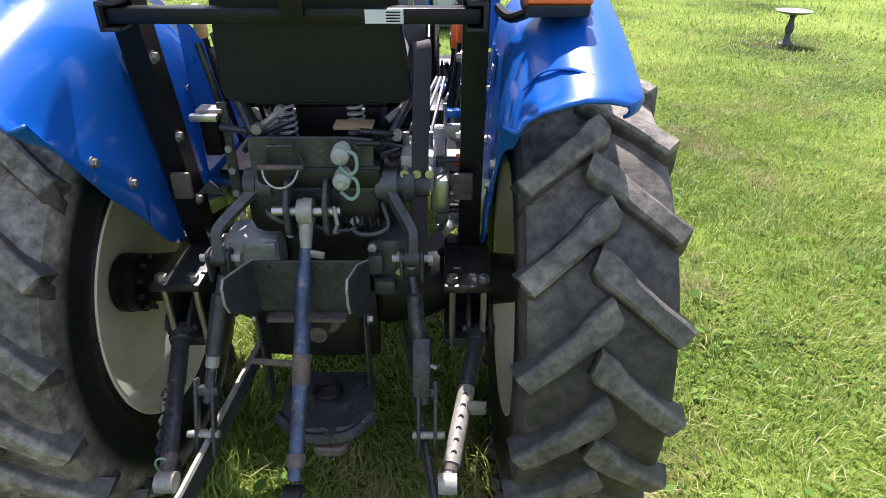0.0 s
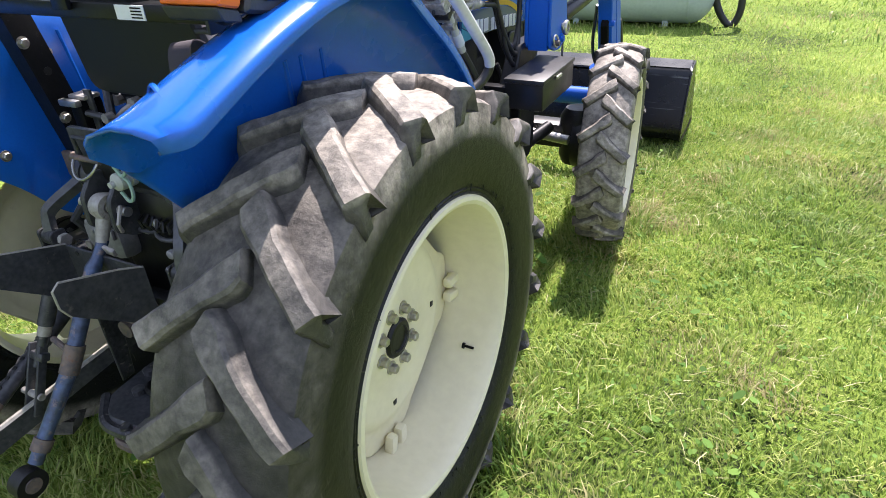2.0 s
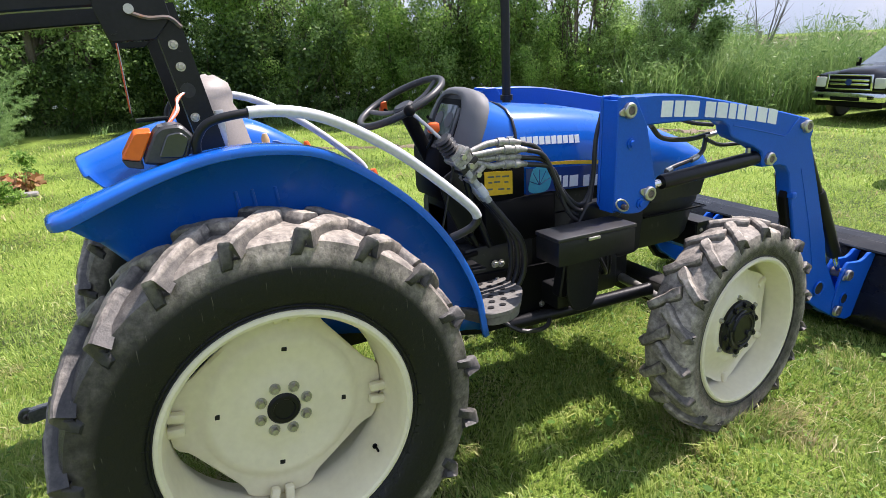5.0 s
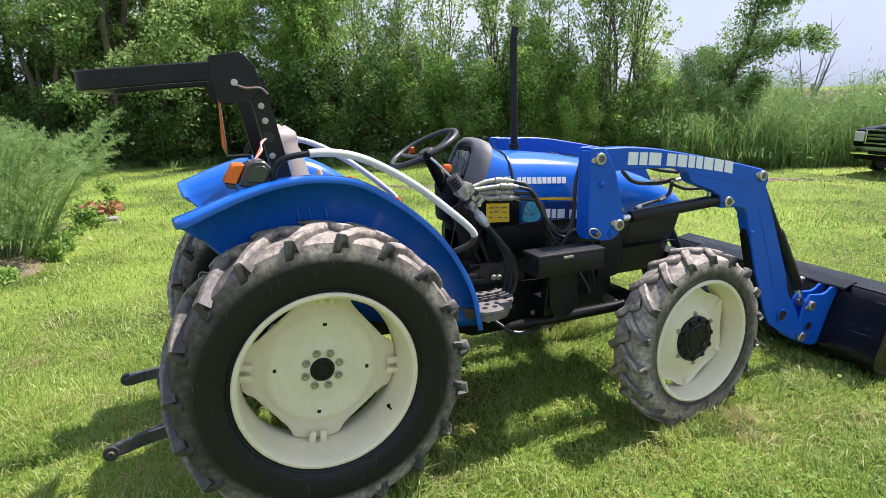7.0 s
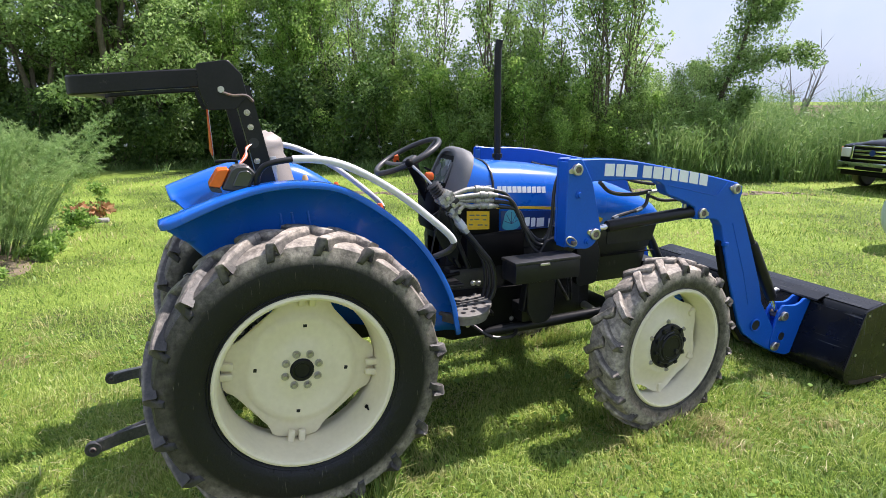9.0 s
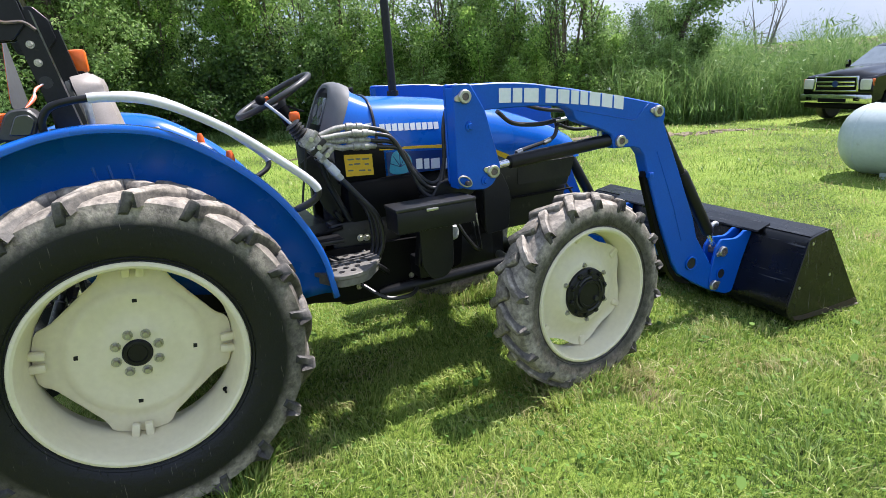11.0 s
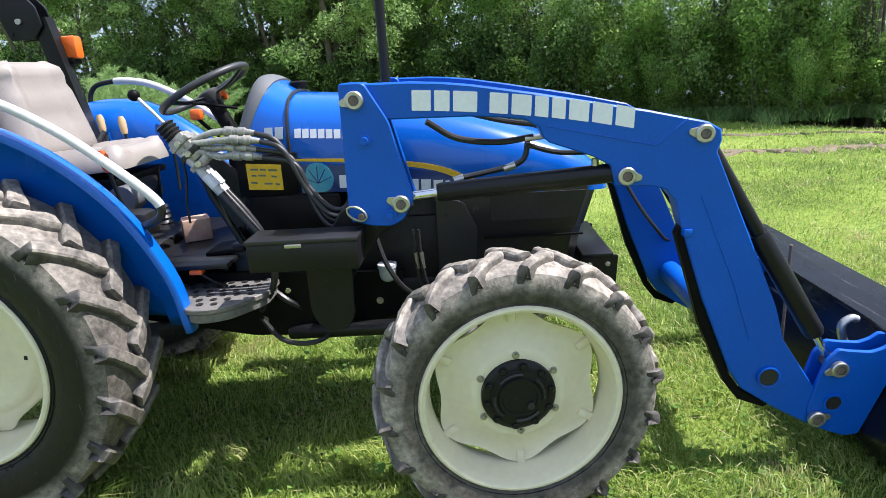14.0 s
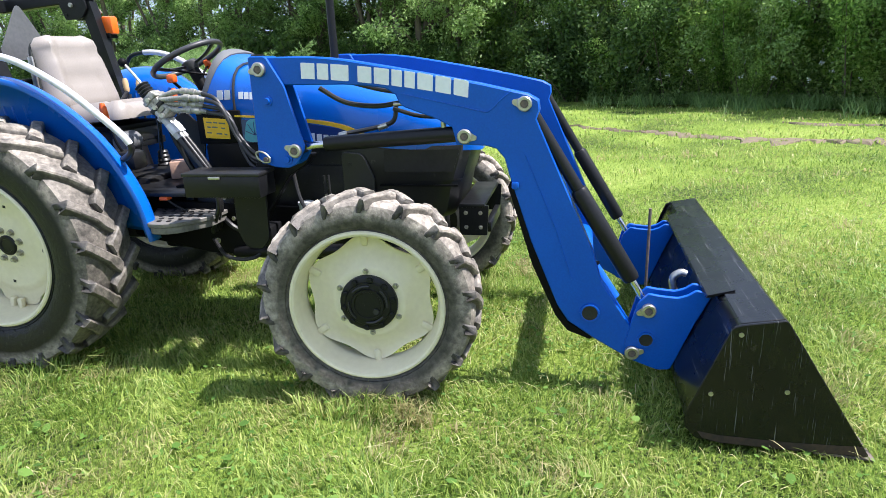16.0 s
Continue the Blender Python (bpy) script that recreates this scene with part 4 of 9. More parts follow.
def fender(s):
    soft = [(0.656, 0.022), (0.664, 0.020), (0.667, 0.009), (0.661, 0.0), (0.62, -0.008), (0.57, -0.008), (0.53, 0.004), (0.49, 0.032), (0.464, 0.075), (0.452, 0.13)]
    crisp = [(0.656, 0.022), (0.664, 0.020), (0.667, 0.009), (0.661, 0.0), (0.62, -0.003), (0.578, 0.0), (0.538, 0.014), (0.497, 0.042), (0.466, 0.085), (0.452, 0.14)]
    rows = []
    n = len(F_EDGE)
    for i, p in enumerate(F_EDGE):
        a, b = F_EDGE[max(i - 1, 0)], F_EDGE[min(i + 1, n - 1)]
        t = (b - a).normalized()
        inw = Vector((t.y, -t.x))
        k = i / (n - 1)
        low = F_LOW[min(int(k * (len(F_LOW) - 1)), len(F_LOW) - 1)]
        fade = min(1, 0.45 + k * 6)
        mix = min(1, max(0, (k - 0.05) / 0.3))
        sec = [(a0 + (a1 - a0) * mix, d0 + (d1 - d0) * mix) for (a0, d0), (a1, d1) in zip(soft, crisp)]
        # the plate narrows towards the step
        q = min(1, max(0, (p.x + 0.05) / 0.47))
        narrow = 1 - 0.395 * q * q * (3 - 2 * q)
        sec = [(0.452 + (x - 0.452) * narrow, d) for x, d in sec]
        lip = 0.010 * max(0, 1 - k / 0.28) * min(1, i / 4)
        corner = 0.030 * max(0, 1 - i / 4) ** 2
        sec = [(x, d + lip if j < 2 else d) for j, (x, d) in enumerate(sec)]
        row = [(s * (x - corner * max(0, (x - 0.50) / 0.167)), p.x + inw.x * d * (fade if j > 5 else 1), p.y + inw.y * d * (fade if j > 5 else 1)) for j, (x, d) in enumerate(sec)]
        e = row[-1]
        for q in (0.25, 0.5, 0.75, 1.0):
            row.append((s * (0.452 - 0.026 * q), e[1] + (low.x - e[1]) * q, e[2] + (low.y - e[2]) * q))
        rows.append(row)
    bm = swept(rows, closed_ring=False)
    ob = part("fender", bm, BLUE, tractor, "glossy blue rear fender", angle=50)
    md = ob.modifiers.new("sheet", "SOLIDIFY")
    md.thickness = 0.006
    md.offset = 0 
    # pressed line across the rear of the top plate
    if s > 0:
        part("pressed_line", tube(curve_pts([(s * 0.585, -0.425, 1.352), (s * 0.54, -0.40, 1.358), (s * 0.50, -0.375, 1.345), (s * 0.47, -0.365, 1.310)], 5), 0.005, 6, flat=0.6), BLUE, ob)
    # pressed ribs on the wall
    for y in (-0.02, 0.03, 0.10):
        part("rib", tube([(s * 0.4515, y, 1.30), (s * 0.4475, y + 0.015, 1.16), (s * 0.443, y + 0.03, 1.02)], 0.007, 8), BLUE, ob)
    for x, y, z in ((0.428, -0.165, 1.028), (0.430, -0.29, 1.13), (0.434, 0.091, 1.046)):
        part("bolt", small_bolt_me, ZINC, ob, "", Matrix.Translation((s * x, y, z)) @ Matrix.Diagonal((-s, 1, 1, 1)) @ Matrix.Scale(1.5, 4))
    for y, z in ((0.62, 0.78), (0.05, 1.25), (0.30, 1.13)):
        part("bolt", small_bolt_me, ZINC, ob, "", Matrix.Translation((s * 0.440, y, z)) @ Matrix.Diagonal((s, 1, 1, 1)) @ Matrix.Scale(1.2, 4))
    if s > 0:
        shape = rounded([(-0.213, 1.514), (-0.190, 1.526), (-0.146, 1.525), (-0.118, 1.493), (-0.148, 1.426), (-0.170, 1.418), (-0.255, 1.434)], 0.012)
        lamp = part("tail_lamp", plate(shape, 0.478, 0.604, 0.008), LAMP_SHELL, tractor, "dusty black tail lamp housing")
        part("amber_lens", plate(rounded([(-0.262, 1.515), (-0.219, 1.515), (-0.258, 1.441), (-0.303, 1.452)], 0.008), 0.474, 0.598, 0.007), AMBER, lamp, "amber turn signal lens")
        part("lens_base", plate(rounded([(-0.303, 1.451), (-0.258, 1.440), (-0.252, 1.420), (-0.292, 1.428)], 0.006), 0.478, 0.594, 0.004), LAMP_SHELL, lamp)
        part("top_label", plate([(-0.203, 1.5215), (-0.155, 1.5262), (-0.155, 1.5275), (-0.203, 1.5235)], 0.495, 0.588, 0), SIGN_BACK, lamp, "ribbed dull label")
        part("side_lens", plate(rounded([(-0.185, 1.505), (-0.150, 1.508), (-0.132, 1.488), (-0.155, 1.440), (-0.215, 1.446)], 0.010), 0.603, 0.612, 0.003), LAMP_GREY, lamp, "smoky clear side lens")
        part("bracket", tube(curve_pts([(0.44, -0.06, 1.41), (0.46, -0.16, 1.405), (0.50, -0.22, 1.43)], 4), 0.011, 8), BLACK, lamp)
        for k, mat in enumerate((ORANGE, RAIL_WHITE, ORANGE)):
            part("wire", tube(curve_pts([(0.49 + 0.004 * k, -0.175, 1.518), (0.465 + 0.006 * (k % 2), -0.150 + 0.006 * k, 1.552), (0.436 + 0.005 * (k % 2), -0.128 - 0.004 * k, 1.585), (0.415, -0.104, 1.602)], 5), 0.0032, 5), mat, lamp)
    # grab rail: white sleeve over a black bent pipe
    rail_pts = curve_pts([(s * 0.60, -0.12, 1.43), (s * 0.61, -0.112, 1.49), (s * 0.615, -0.06, 1.532), (s * 0.600, 0.10, 1.540), (s * 0.588, 0.26, 1.500), (s * 0.580, 0.46, 1.385), (s * 0.577, 0.64, 1.240), (s * 0.576, 0.745, 1.138), (s * 0.562, 0.745, 1.085), (s * 0.535, 0.685, 1.050), (s * 0.52, 0.645, 1.04)], 7)
    rail = part("grab_rail", tube(rail_pts, 0.0125, 10), BLACK, tractor, "black bent grab rail pipe")
    part("sleeve", tube(rail_pts[18:52], 0.0168, 12), RAIL_WHITE, rail, "white plastic rail sleeve")
    part("end_sleeve", tube(rail_pts[51:66], 0.0150, 10), HOSE, rail, "black rubber end of the rail")
    return ob


fender_right, fender_left = fender(1), fender(-1)
panel = rounded([(0.28, 1.34), (0.46, 1.245), (0.62, 1.08), (0.745, 0.93), (0.81, 0.83), (0.785, 0.71), (0.60, 0.70), (0.28, 0.85)], 0.03)
part("inner_panel", plate(panel, -0.430, -0.424, 0.001), BLUE, fender_left, "blue inner fender panel")

# roll bar, folded back at its hinges
rops = part("roll_bar", box(0.80, 0.045, 0.034, (0.0, -0.118, 1.404), 0.006), BLACK, tractor, "black roll bar crossbar")
for s in (1, -1):
    post = []
    for z, y in ((0.73, 0.075), (1.0, 0.024), (1.41, -0.053), (1.84, -0.135)):
        post.append([(s * 0.361, y - 0.036, z), (s * 0.421, y - 0.036, z), (s * 0.421, y + 0.036, z), (s * 0.361, y + 0.036, z)])
    bm = swept(post)
    bmesh.ops.bevel(bm, geom=[e for e in bm.edges if len(e.link_faces) == 2 and e.calc_face_angle() > 0.9], offset=0.007, segments=2, affect="EDGES")
    p = part("post", bm, BLACK, rops, "black square steel post")
    hinge = rounded([(-0.30, 1.925), (-0.178, 1.942), (-0.128, 1.885), (-0.112, 1.80), (-0.16, 1.745), (-0.272, 1.742), (-0.298, 1.82)], 0.012)
    for x in (0.346, 0.424):
        part("hinge_plate", plate(hinge, s * x, s * (x + 0.012), 0.002), BLACK, rops)
    part("hinge_pin", rod((s * 0.335, -0.214, 1.824), (s * 0.452, -0.214, 1.824), 0.013), STEEL, rops, "bright hinge pin")
    part("hinge_bolt", rod((s * 0.34, -0.262, 1.77), (s * 0.443, -0.262, 1.77), 0.010), BLACK, rops)
    ch = curve_pts([(s * 0.445, -0.214, 1.815), (s * 0.452, -0.17, 1.80), (s * 0.45, -0.12, 1.80), (s * 0.435, -0.09, 1.775)], 4)
    part("chain", tube(ch, 0.006, 6), RUSTY, rops, "rusty pin chain")
    for z, y in ((1.30, -0.032), (1.094, 0.005), (0.90, 0.042)):
        part("bolt", small_bolt_me, ZINC, rops, "", Matrix.Translation((s * 0.361, y - 0.02, z)) @ Matrix.Diagonal((-s * 1.6, 1.6, 1.6, 1)))
    part("hole", rod((s * 0.4195, -0.100, 1.604), (s * 0.4222, -0.100, 1.604), 0.021, 18), HOSE, rops)
    for z, y in ((1.67, -0.108), (1.527, -0.093), (1.73, -0.118)):
        part("bolt", small_bolt_me, ZINC, rops, "", Matrix.Translation((s * 0.421, y, z)) @ Matrix.Diagonal((s * 1.3, 1.3, 1.3, 1)))
    part("hole", rod((s * 0.3595, -0.016, 1.22), (s * 0.366, -0.016, 1.22), 0.011), HOSE, rops)
    for z, h, d in ((0.735, 0.022, 0.29), (0.545, 0.030, 0.25)):
        part("mount_plate", box(0.130, d, h, (s * 0.385, -0.035, z), 0.004), MOUNT_STEEL, rops, "black mounting plate on the axle")
    for dx in (-0.042, 0.042):
        for dy in (-0.118, 0.10):
            part("mount_bolt", rod((s * 0.385 + dx, -0.035 + dy, 0.52), (s * 0.385 + dx, -0.035 + dy, 0.765), 0.009, 8), STEEL, rops)
            part("bolt_nut", rod((s * 0.385 + dx, -0.035 + dy, 0.746), (s * 0.385 + dx, -0.035 + dy, 0.760), 0.016, 6), STEEL, rops)
    part("clip", box(0.05, 0.018, 0.075, (s * 0.37, -0.035, 0.965), 0.006), RUSTY, rops, "small rusty clip")
hoop = curve_pts([(0.391, -0.25, 1.872), (0.391, -0.45, 1.862), (0.391, -0.66, 1.848), (0.375, -0.725, 1.844), (0.32, -0.745, 1.843), (0.0, -0.745, 1.843), (-0.32, -0.745, 1.843), (-0.375, -0.725, 1.844), (-0.391, -0.66, 1.848), (-0.391, -0.45, 1.862), (-0.391, -0.25, 1.872)], 4)
bm = bmesh.new()
rows = []
for i, p in enumerate(hoop):
    t = (hoop[min(i + 1, len(hoop) - 1)] - hoop[max(i - 1, 0)]).normalized()
    sd = t.cross(Vector((0, 0, 1))).normalized()
    rows.append([tuple(p + sd * a * 0.031 + Vector((0, 0, b * 0.037))) for a, b in ((-1, -0.85), (-0.85, -1), (0.85, -1), (1, -0.85), (1, 0.85), (0.85, 1), (-0.85, 1), (-1, 0.85))])
part("folded_hoop", swept(rows, bm), BLACK, rops, "folded black roll hoop")
for s in (1, -1):
    clamp = part("bar_clamp", box(0.010, 0.066, 0.062, (s * 0.408, -0.122, 1.404), 0.003), DARK_CLAMP, rops, "square black bar clamp")
    for dz in (-0.026, 0.026):
        part("clamp_flange", box(0.040, 0.062, 0.008, (s * 0.389, -0.122, 1.404 + dz), 0.002), DARK_CLAMP, clamp)
    part("clamp_bolt", rod((s * 0.385, -0.12, 1.430), (s * 0.385, -0.12, 1.446), 0.011, 6), ZINC, clamp)
part("warning_label", box(0.082, 0.002, 0.028, (0.193, -0.1415, 1.404), 0), WHITE, rops, "pale worn warning label")
for k in range(4):
    part("label_line", box(0.030, 0.001, 0.0025, (0.212, -0.1432, 1.413 - 0.006 * k), 0), PLASTIC, rops)
# slow-vehicle triangle on its bracket
tri = part("slow_vehicle_sign", plate(rounded([(-0.18, 1.535), (0.18, 1.535), (0.0, 1.80)], 0.04), -0.262, -0.258, 0, axis="y"), ORANGE, tractor, "faded orange warning triangle seen edge-on")
part("border", plate(rounded([(-0.20, 1.520), (0.20, 1.520), (0.0, 1.825)], 0.05), -0.2575, -0.2555, 0, axis="y"), SIGN_BACK, tri, "dull grey metal backing plate")
part("bracket", box(0.055, 0.10, 0.012, (0.0, -0.20, 1.50), 0.002), BLACK, tri)
part("bracket_post", box(0.05, 0.012, 0.10, (0.0, -0.150, 1.455), 0.002), BLACK, tri)
lampL = part("marker_lamp", box(0.07, 0.055, 0.03, (-0.44, -0.065, 1.645), 0.006), PLASTIC, tractor, "black marker lamp base")
part("amber_lens", box(0.065, 0.075, 0.105, (-0.445, -0.055, 1.705), 0.014), AMBER, lampL, "amber marker lens")
part("stalk", rod((-0.43, -0.075, 1.45), (-0.435, -0.068, 1.64), 0.011), BLACK, lampL)

# transmission, axles and engine
trans = part("transmission", box(0.40, 0.62, 0.36, (0, 0.22, 0.72), 0.05), GREASY, tractor, "greasy black transmission housing")
part("lift_cover", box(0.34, 0.36, 0.14, (0, 0.02, 0.95), 0.04), GREASY, trans)
lb = part("cover_block", box(0.155, 0.13, 0.115, (-0.178, -0.080, 0.812), 0.030), CASTING, trans, "pale grey cast housing")
part("raised_pad", box(0.085, 0.012, 0.030, (-0.155, -0.146, 0.842), 0.004), CASTING, lb)
for k in range(6):
    part("pad_mark", box(0.007, 0.003, 0.011, (-0.187 + 0.0125 * k, -0.153, 0.845), 0.001), CASTING, lb)
rbk = part("cover_block", box(0.118, 0.12, 0.15, (0.178, -0.085, 0.792), 0.034), DULL_CAST, trans, "dark grey ribbed cast housing")
part("step_block", box(0.060, 0.05, 0.045, (0.165, -0.150, 0.735), 0.010), DULL_CAST, rbk)
part("step_block", box(0.040, 0.04, 0.060, (0.145, -0.155, 0.805), 0.010), DULL_CAST, rbk)
for z in (0.775, 0.825):
    part("housing_bolt", rod((0.205, -0.140, z), (0.205, -0.158, z), 0.011, 6), STEEL, rbk)
for s in (1, -1):
    part("axle_tube", lathe([(s * 0.15, 0.135), (s * 0.26, 0.12), (s * 0.33, 0.085), (s * 0.46, 0.078), (s * 0.50, 0.074), (s * 0.57, 0.07), (s * 0.57, 0.0)], 28, c=(0, 0.03, RZ)), GREASY, trans)
    part("final_drive_ring", lathe([(s * 0.55, 0.07), (s * 0.555, 0.086), (s * 0.59, 0.086), (s * 0.592, 0.0)], 28, c=(0, 0, RZ)), BLACK, trans)
part("frame_rail", box(0.42, 1.2, 0.20, (0, 1.15, 0.60), 0.03), GREASY, trans)
part("oil_pan", box(0.30, 0.62, 0.16, (0, 1.2, 0.50), 0.05), GREASY, trans)
part("engine_block", box(0.36, 0.95, 0.40, (0, 1.35, 0.86), 0.04), GREASY, trans)
part("front_axle_beam", box(1.16, 0.13, 0.13, (0, WB, 0.50), 0.03), GREASY, trans)
for s in (1, -1):
    part("knuckle", lathe([(0.36, 0.07), (0.40, 0.085), (0.60, 0.085), (0.64, 0.06)], 18, axis="z", c=(s * 0.55, WB, 0)), GREASY, trans)
    part("final_drive", lathe([(s * 0.55, 0.13), (s * 0.68, 0.14), (s * 0.75, 0.12)], 26, c=(0, WB, FZ)), GREASY, trans)
    part("steering_cylinder", rod((s * 0.10, 1.78, 0.56), (s * 0.55, 1.77, 0.52), 0.024), STEEL, trans, "chromed steering rod")
    part("brace", tube([(s * 0.30, 1.05, 0.52), (s * 0.47, 1.70, 0.60)], 0.030, 10), BLACK, trans)
part("drive_shaft_tube", rod((0.0, 0.6, 0.48), (0.0, 1.85, 0.50), 0.035), GREASY, trans)
part("filter", lathe([(0.632, 0.0), (0.634, 0.015), (0.642, 0.026), (0.655, 0.032), (0.675, 0.034), (0.690, 0.033), (0.691, 0.038), (0.705, 0.038), (0.706, 0.0)], 20, axis="z", c=(0.30, 1.46, 0.085)), FILTER_BOWL, trans, "cloudy white filter bowl")
part("starter", rod((0.24, 1.12, 0.66), (0.24, 1.34, 0.66), 0.055), GREASY, trans)
part("side_bracket", plate(rounded([(1.20, 0.90), (1.37, 0.90), (1.36, 0.66), (1.32, 0.61), (1.24, 0.61), (1.20, 0.68)], 0.03), 0.50, 0.512, 0.003), BLACK, trans, "black bracket plate")
part("loader_mount", plate(rounded([(1.34, 1.05), (1.60, 1.05), (1.56, 1.0), (1.47, 0.95), (1.34, 0.77), (1.28, 0.66), (1.20, 0.66), (1.24, 0.90)], 0.02), 0.40, 0.46, 0.006), BLACK, trans)
part("loader_mount", plate(rounded([(1.34, 1.05), (1.60, 1.05), (1.56, 1.0), (1.47, 0.95), (1.34, 0.77), (1.28, 0.66), (1.20, 0.66), (1.24, 0.90)], 0.02), -0.46, -0.40, 0.006), BLACK, trans)
part("mount_beam", box(0.84, 0.10, 0.10, (0, 1.27, 0.64), 0.01), BLACK, trans)
for dy in (0.0, 0.022):
    part("fuel_line", tube(curve_pts([(0.30, 1.57 + dy, 0.92), (0.305, 1.575 + dy, 0.80), (0.30, 1.59 + dy, 0.70), (0.26, 1.62 + dy, 0.62)], 5), 0.006, 7), HOSE, trans)
    part("line_fitting", rod((0.305, 1.575 + dy, 0.83), (0.303, 1.58 + dy, 0.765), 0.008, 8), STEEL, trans, "bright hose fitting")
part("deep_panel", box(0.02, 0.62, 0.42, (0.19, 1.50, 0.74), 0.006), GREASY, trans)
for y, z in ((0.985, 0.815), (1.015, 0.812), (0.99, 0.745), (1.06, 0.70)):
    part("bolt", small_bolt_me, ZINC, trans, "", Matrix.Translation((0.30, y, z)) @ Matrix.Scale(1.7, 4))
part("side_cover", box(0.10, 0.34, 0.26, (0.24, 1.02, 0.77), 0.02), GREASY, trans)
part("battery_box", box(0.22, 0.36, 0.20, (0.18, 1.13, 0.98), 0.02), PLASTIC, trans, "black moulded side tank")

# bonnet and nose
def bonnet_section(y, top, hw, low, crown=0.17):
    """Half-round bonnet outline at y, from the low right edge over the top to the left."""
    pts = []
    h = top - low
    shape = [(1.0, 0.0), (1.0, 0.30), (0.985, 0.52), (0.94, 0.70), (0.85, 0.84), (0.70, 0.93), (0.48, 0.98), (0.22, 0.998), (0.0, 1.0)]
    for a, b in shape:
        pts.append((hw * a, y, low + h * b))
    for a, b in shape[-2::-1]:
        pts.append((-hw * a, y, low + h * b))
    return pts


stations = [(1.13, 1.446, 0.262, 1.075), (1.30, 1.432, 0.270, 1.075), (1.50, 1.408, 0.275, 1.07), (1.68, 1.372, 0.277, 1.06), (1.85, 1.325, 0.277, 1.045),
            (2.00, 1.272, 0.274, 1.035), (2.14, 1.215, 0.266, 1.030), (2.24, 1.160, 0.250, 1.025), (2.30, 1.105, 0.222, 1.022), (2.325, 1.06, 0.19, 1.02)]
rows = [bonnet_section(*s) for s in stations]
bm = swept(rows, closed_ring=False)
nose = bm.faces.new([v for v in bm.verts if abs(v.co.y - 2.325) < 1e-5])
tail = bm.faces.new([v for v in bm.verts if abs(v.co.y - 1.13) < 1e-5])
bonnet = part("bonnet", bm, BLUE, tractor, "glossy blue rounded engine bonnet", angle=50)


def leaning(pts, y0, z0, lean, zmin):
    """Tips an outline over, so that its plane leans forward with height."""
    return [(x, y0 + (max(z, zmin) - z0) * lean, z) for x, _, z in pts]


rows = [leaning(bonnet_section(0, 1.499, 0.243, 1.09), 0.985, 1.35, 0.5, 1.22), bonnet_section(1.072, 1.476, 0.256, 1.085), bonnet_section(1.122, 1.450, 0.263, 1.08)]
cowl = part("cowl", swept(rows), BLUE, tractor, "blue cowl behind the bonnet", angle=50)
rows = [leaning(bonnet_section(0, 1.503, 0.246, 1.10), 0.988, 1.35, 0.5, 1.22), leaning(bonnet_section(0, 1.515, 0.240, 1.12), 0.965, 1.355, 0.48, 1.24), leaning(bonnet_section(0, 1.523, 0.205, 1.16), 0.945, 1.37, 0.45, 1.26), leaning(bonnet_section(0, 1.520, 0.160, 1.20), 0.936, 1.385, 0.42, 1.28),
        leaning(bonnet_section(0, 1.512, 0.146, 1.215), 0.928, 1.385, 0.42, 1.28), leaning(bonnet_section(0, 1.498, 0.128, 1.235), 0.929, 1.385, 0.42, 1.28), leaning(bonnet_section(0, 1.492, 0.122, 1.242), 0.950, 1.385, 0.42, 1.28)]
dash = part("dashboard", swept(rows), GREY_DASH, tractor, "grey plastic instrument console", angle=50)
TIP = Euler((radians(-23), 0, 0)).to_matrix()
part("gauge_surround", box(0.232, 0.012, 0.225, (0, 0.940, 1.372), 0.005, TIP), PLASTIC, dash, "black instrument surround")
gauge = part("gauge", box(0.165, 0.010, 0.135, (-0.012, 0.940, 1.392), 0.004, TIP), GAUGE, dash, "pale glassy instrument panel")
for x in (-0.055, 0.035):
    dial = lathe([(-0.005, 0.0), (-0.005, 0.030), (-0.0075, 0.033), (-0.0075, 0.028), (-0.0060, 0.0)], 24, axis="y")
    bmesh.ops.transform(dial, matrix=Matrix.Translation((x, 0.940, 1.392)) @ TIP.to_4x4(), verts=dial.verts)
    part("dial", dial, GREY_DASH, gauge)
part("switch_row", box(0.020, 0.010, 0.12, (0.094, 0.935, 1.390), 0.003, TIP), GREY_DASH, dash)
part("console_column", box(0.24, 0.15, 0.40, (0, 0.95, 1.05), 0.03), PLASTIC, dash)
part("lower_console", box(0.27, 0.16, 0.24, (0, 0.905, 1.185), 0.035), PLASTIC, dash, "dark lower console")
part("steering_column", rod((0, 0.87, 1.20), (0, 0.742, 1.468), 0.030), PLASTIC, dash)
part("fuel_cap", lathe([(1.47, 0.036), (1.492, 0.036), (1.498, 0.028), (1.498, 0.0)], 18, axis="z", c=(-0.065, 1.105, -0.008)), PLASTIC, cowl, "black ribbed filler cap")
seam = [Vector(p) * 1.0 for p in bonnet_section(1.126, 1.452, 0.266, 1.09)]
part("seal", tube(seam, 0.007, 6), HOSE, cowl, "black rubber seam strip")
# decals
X = 0.279


def skin_x(y, z):
    """Half width of the bonnet's skin at y and height z."""
    shape = [(1.0, 0.0), (1.0, 0.30), (0.985, 0.52), (0.94, 0.70), (0.85, 0.84), (0.70, 0.93)]
    ys = [q[0] for q in stations]
    top, hw, low = (float(np.interp(y, ys, [q[k] for q in stations])) for k in (1, 2, 3))
    return hw * float(np.interp((z - low) / (top - low), [b for _, b in shape], [a for a, _ in shape]))


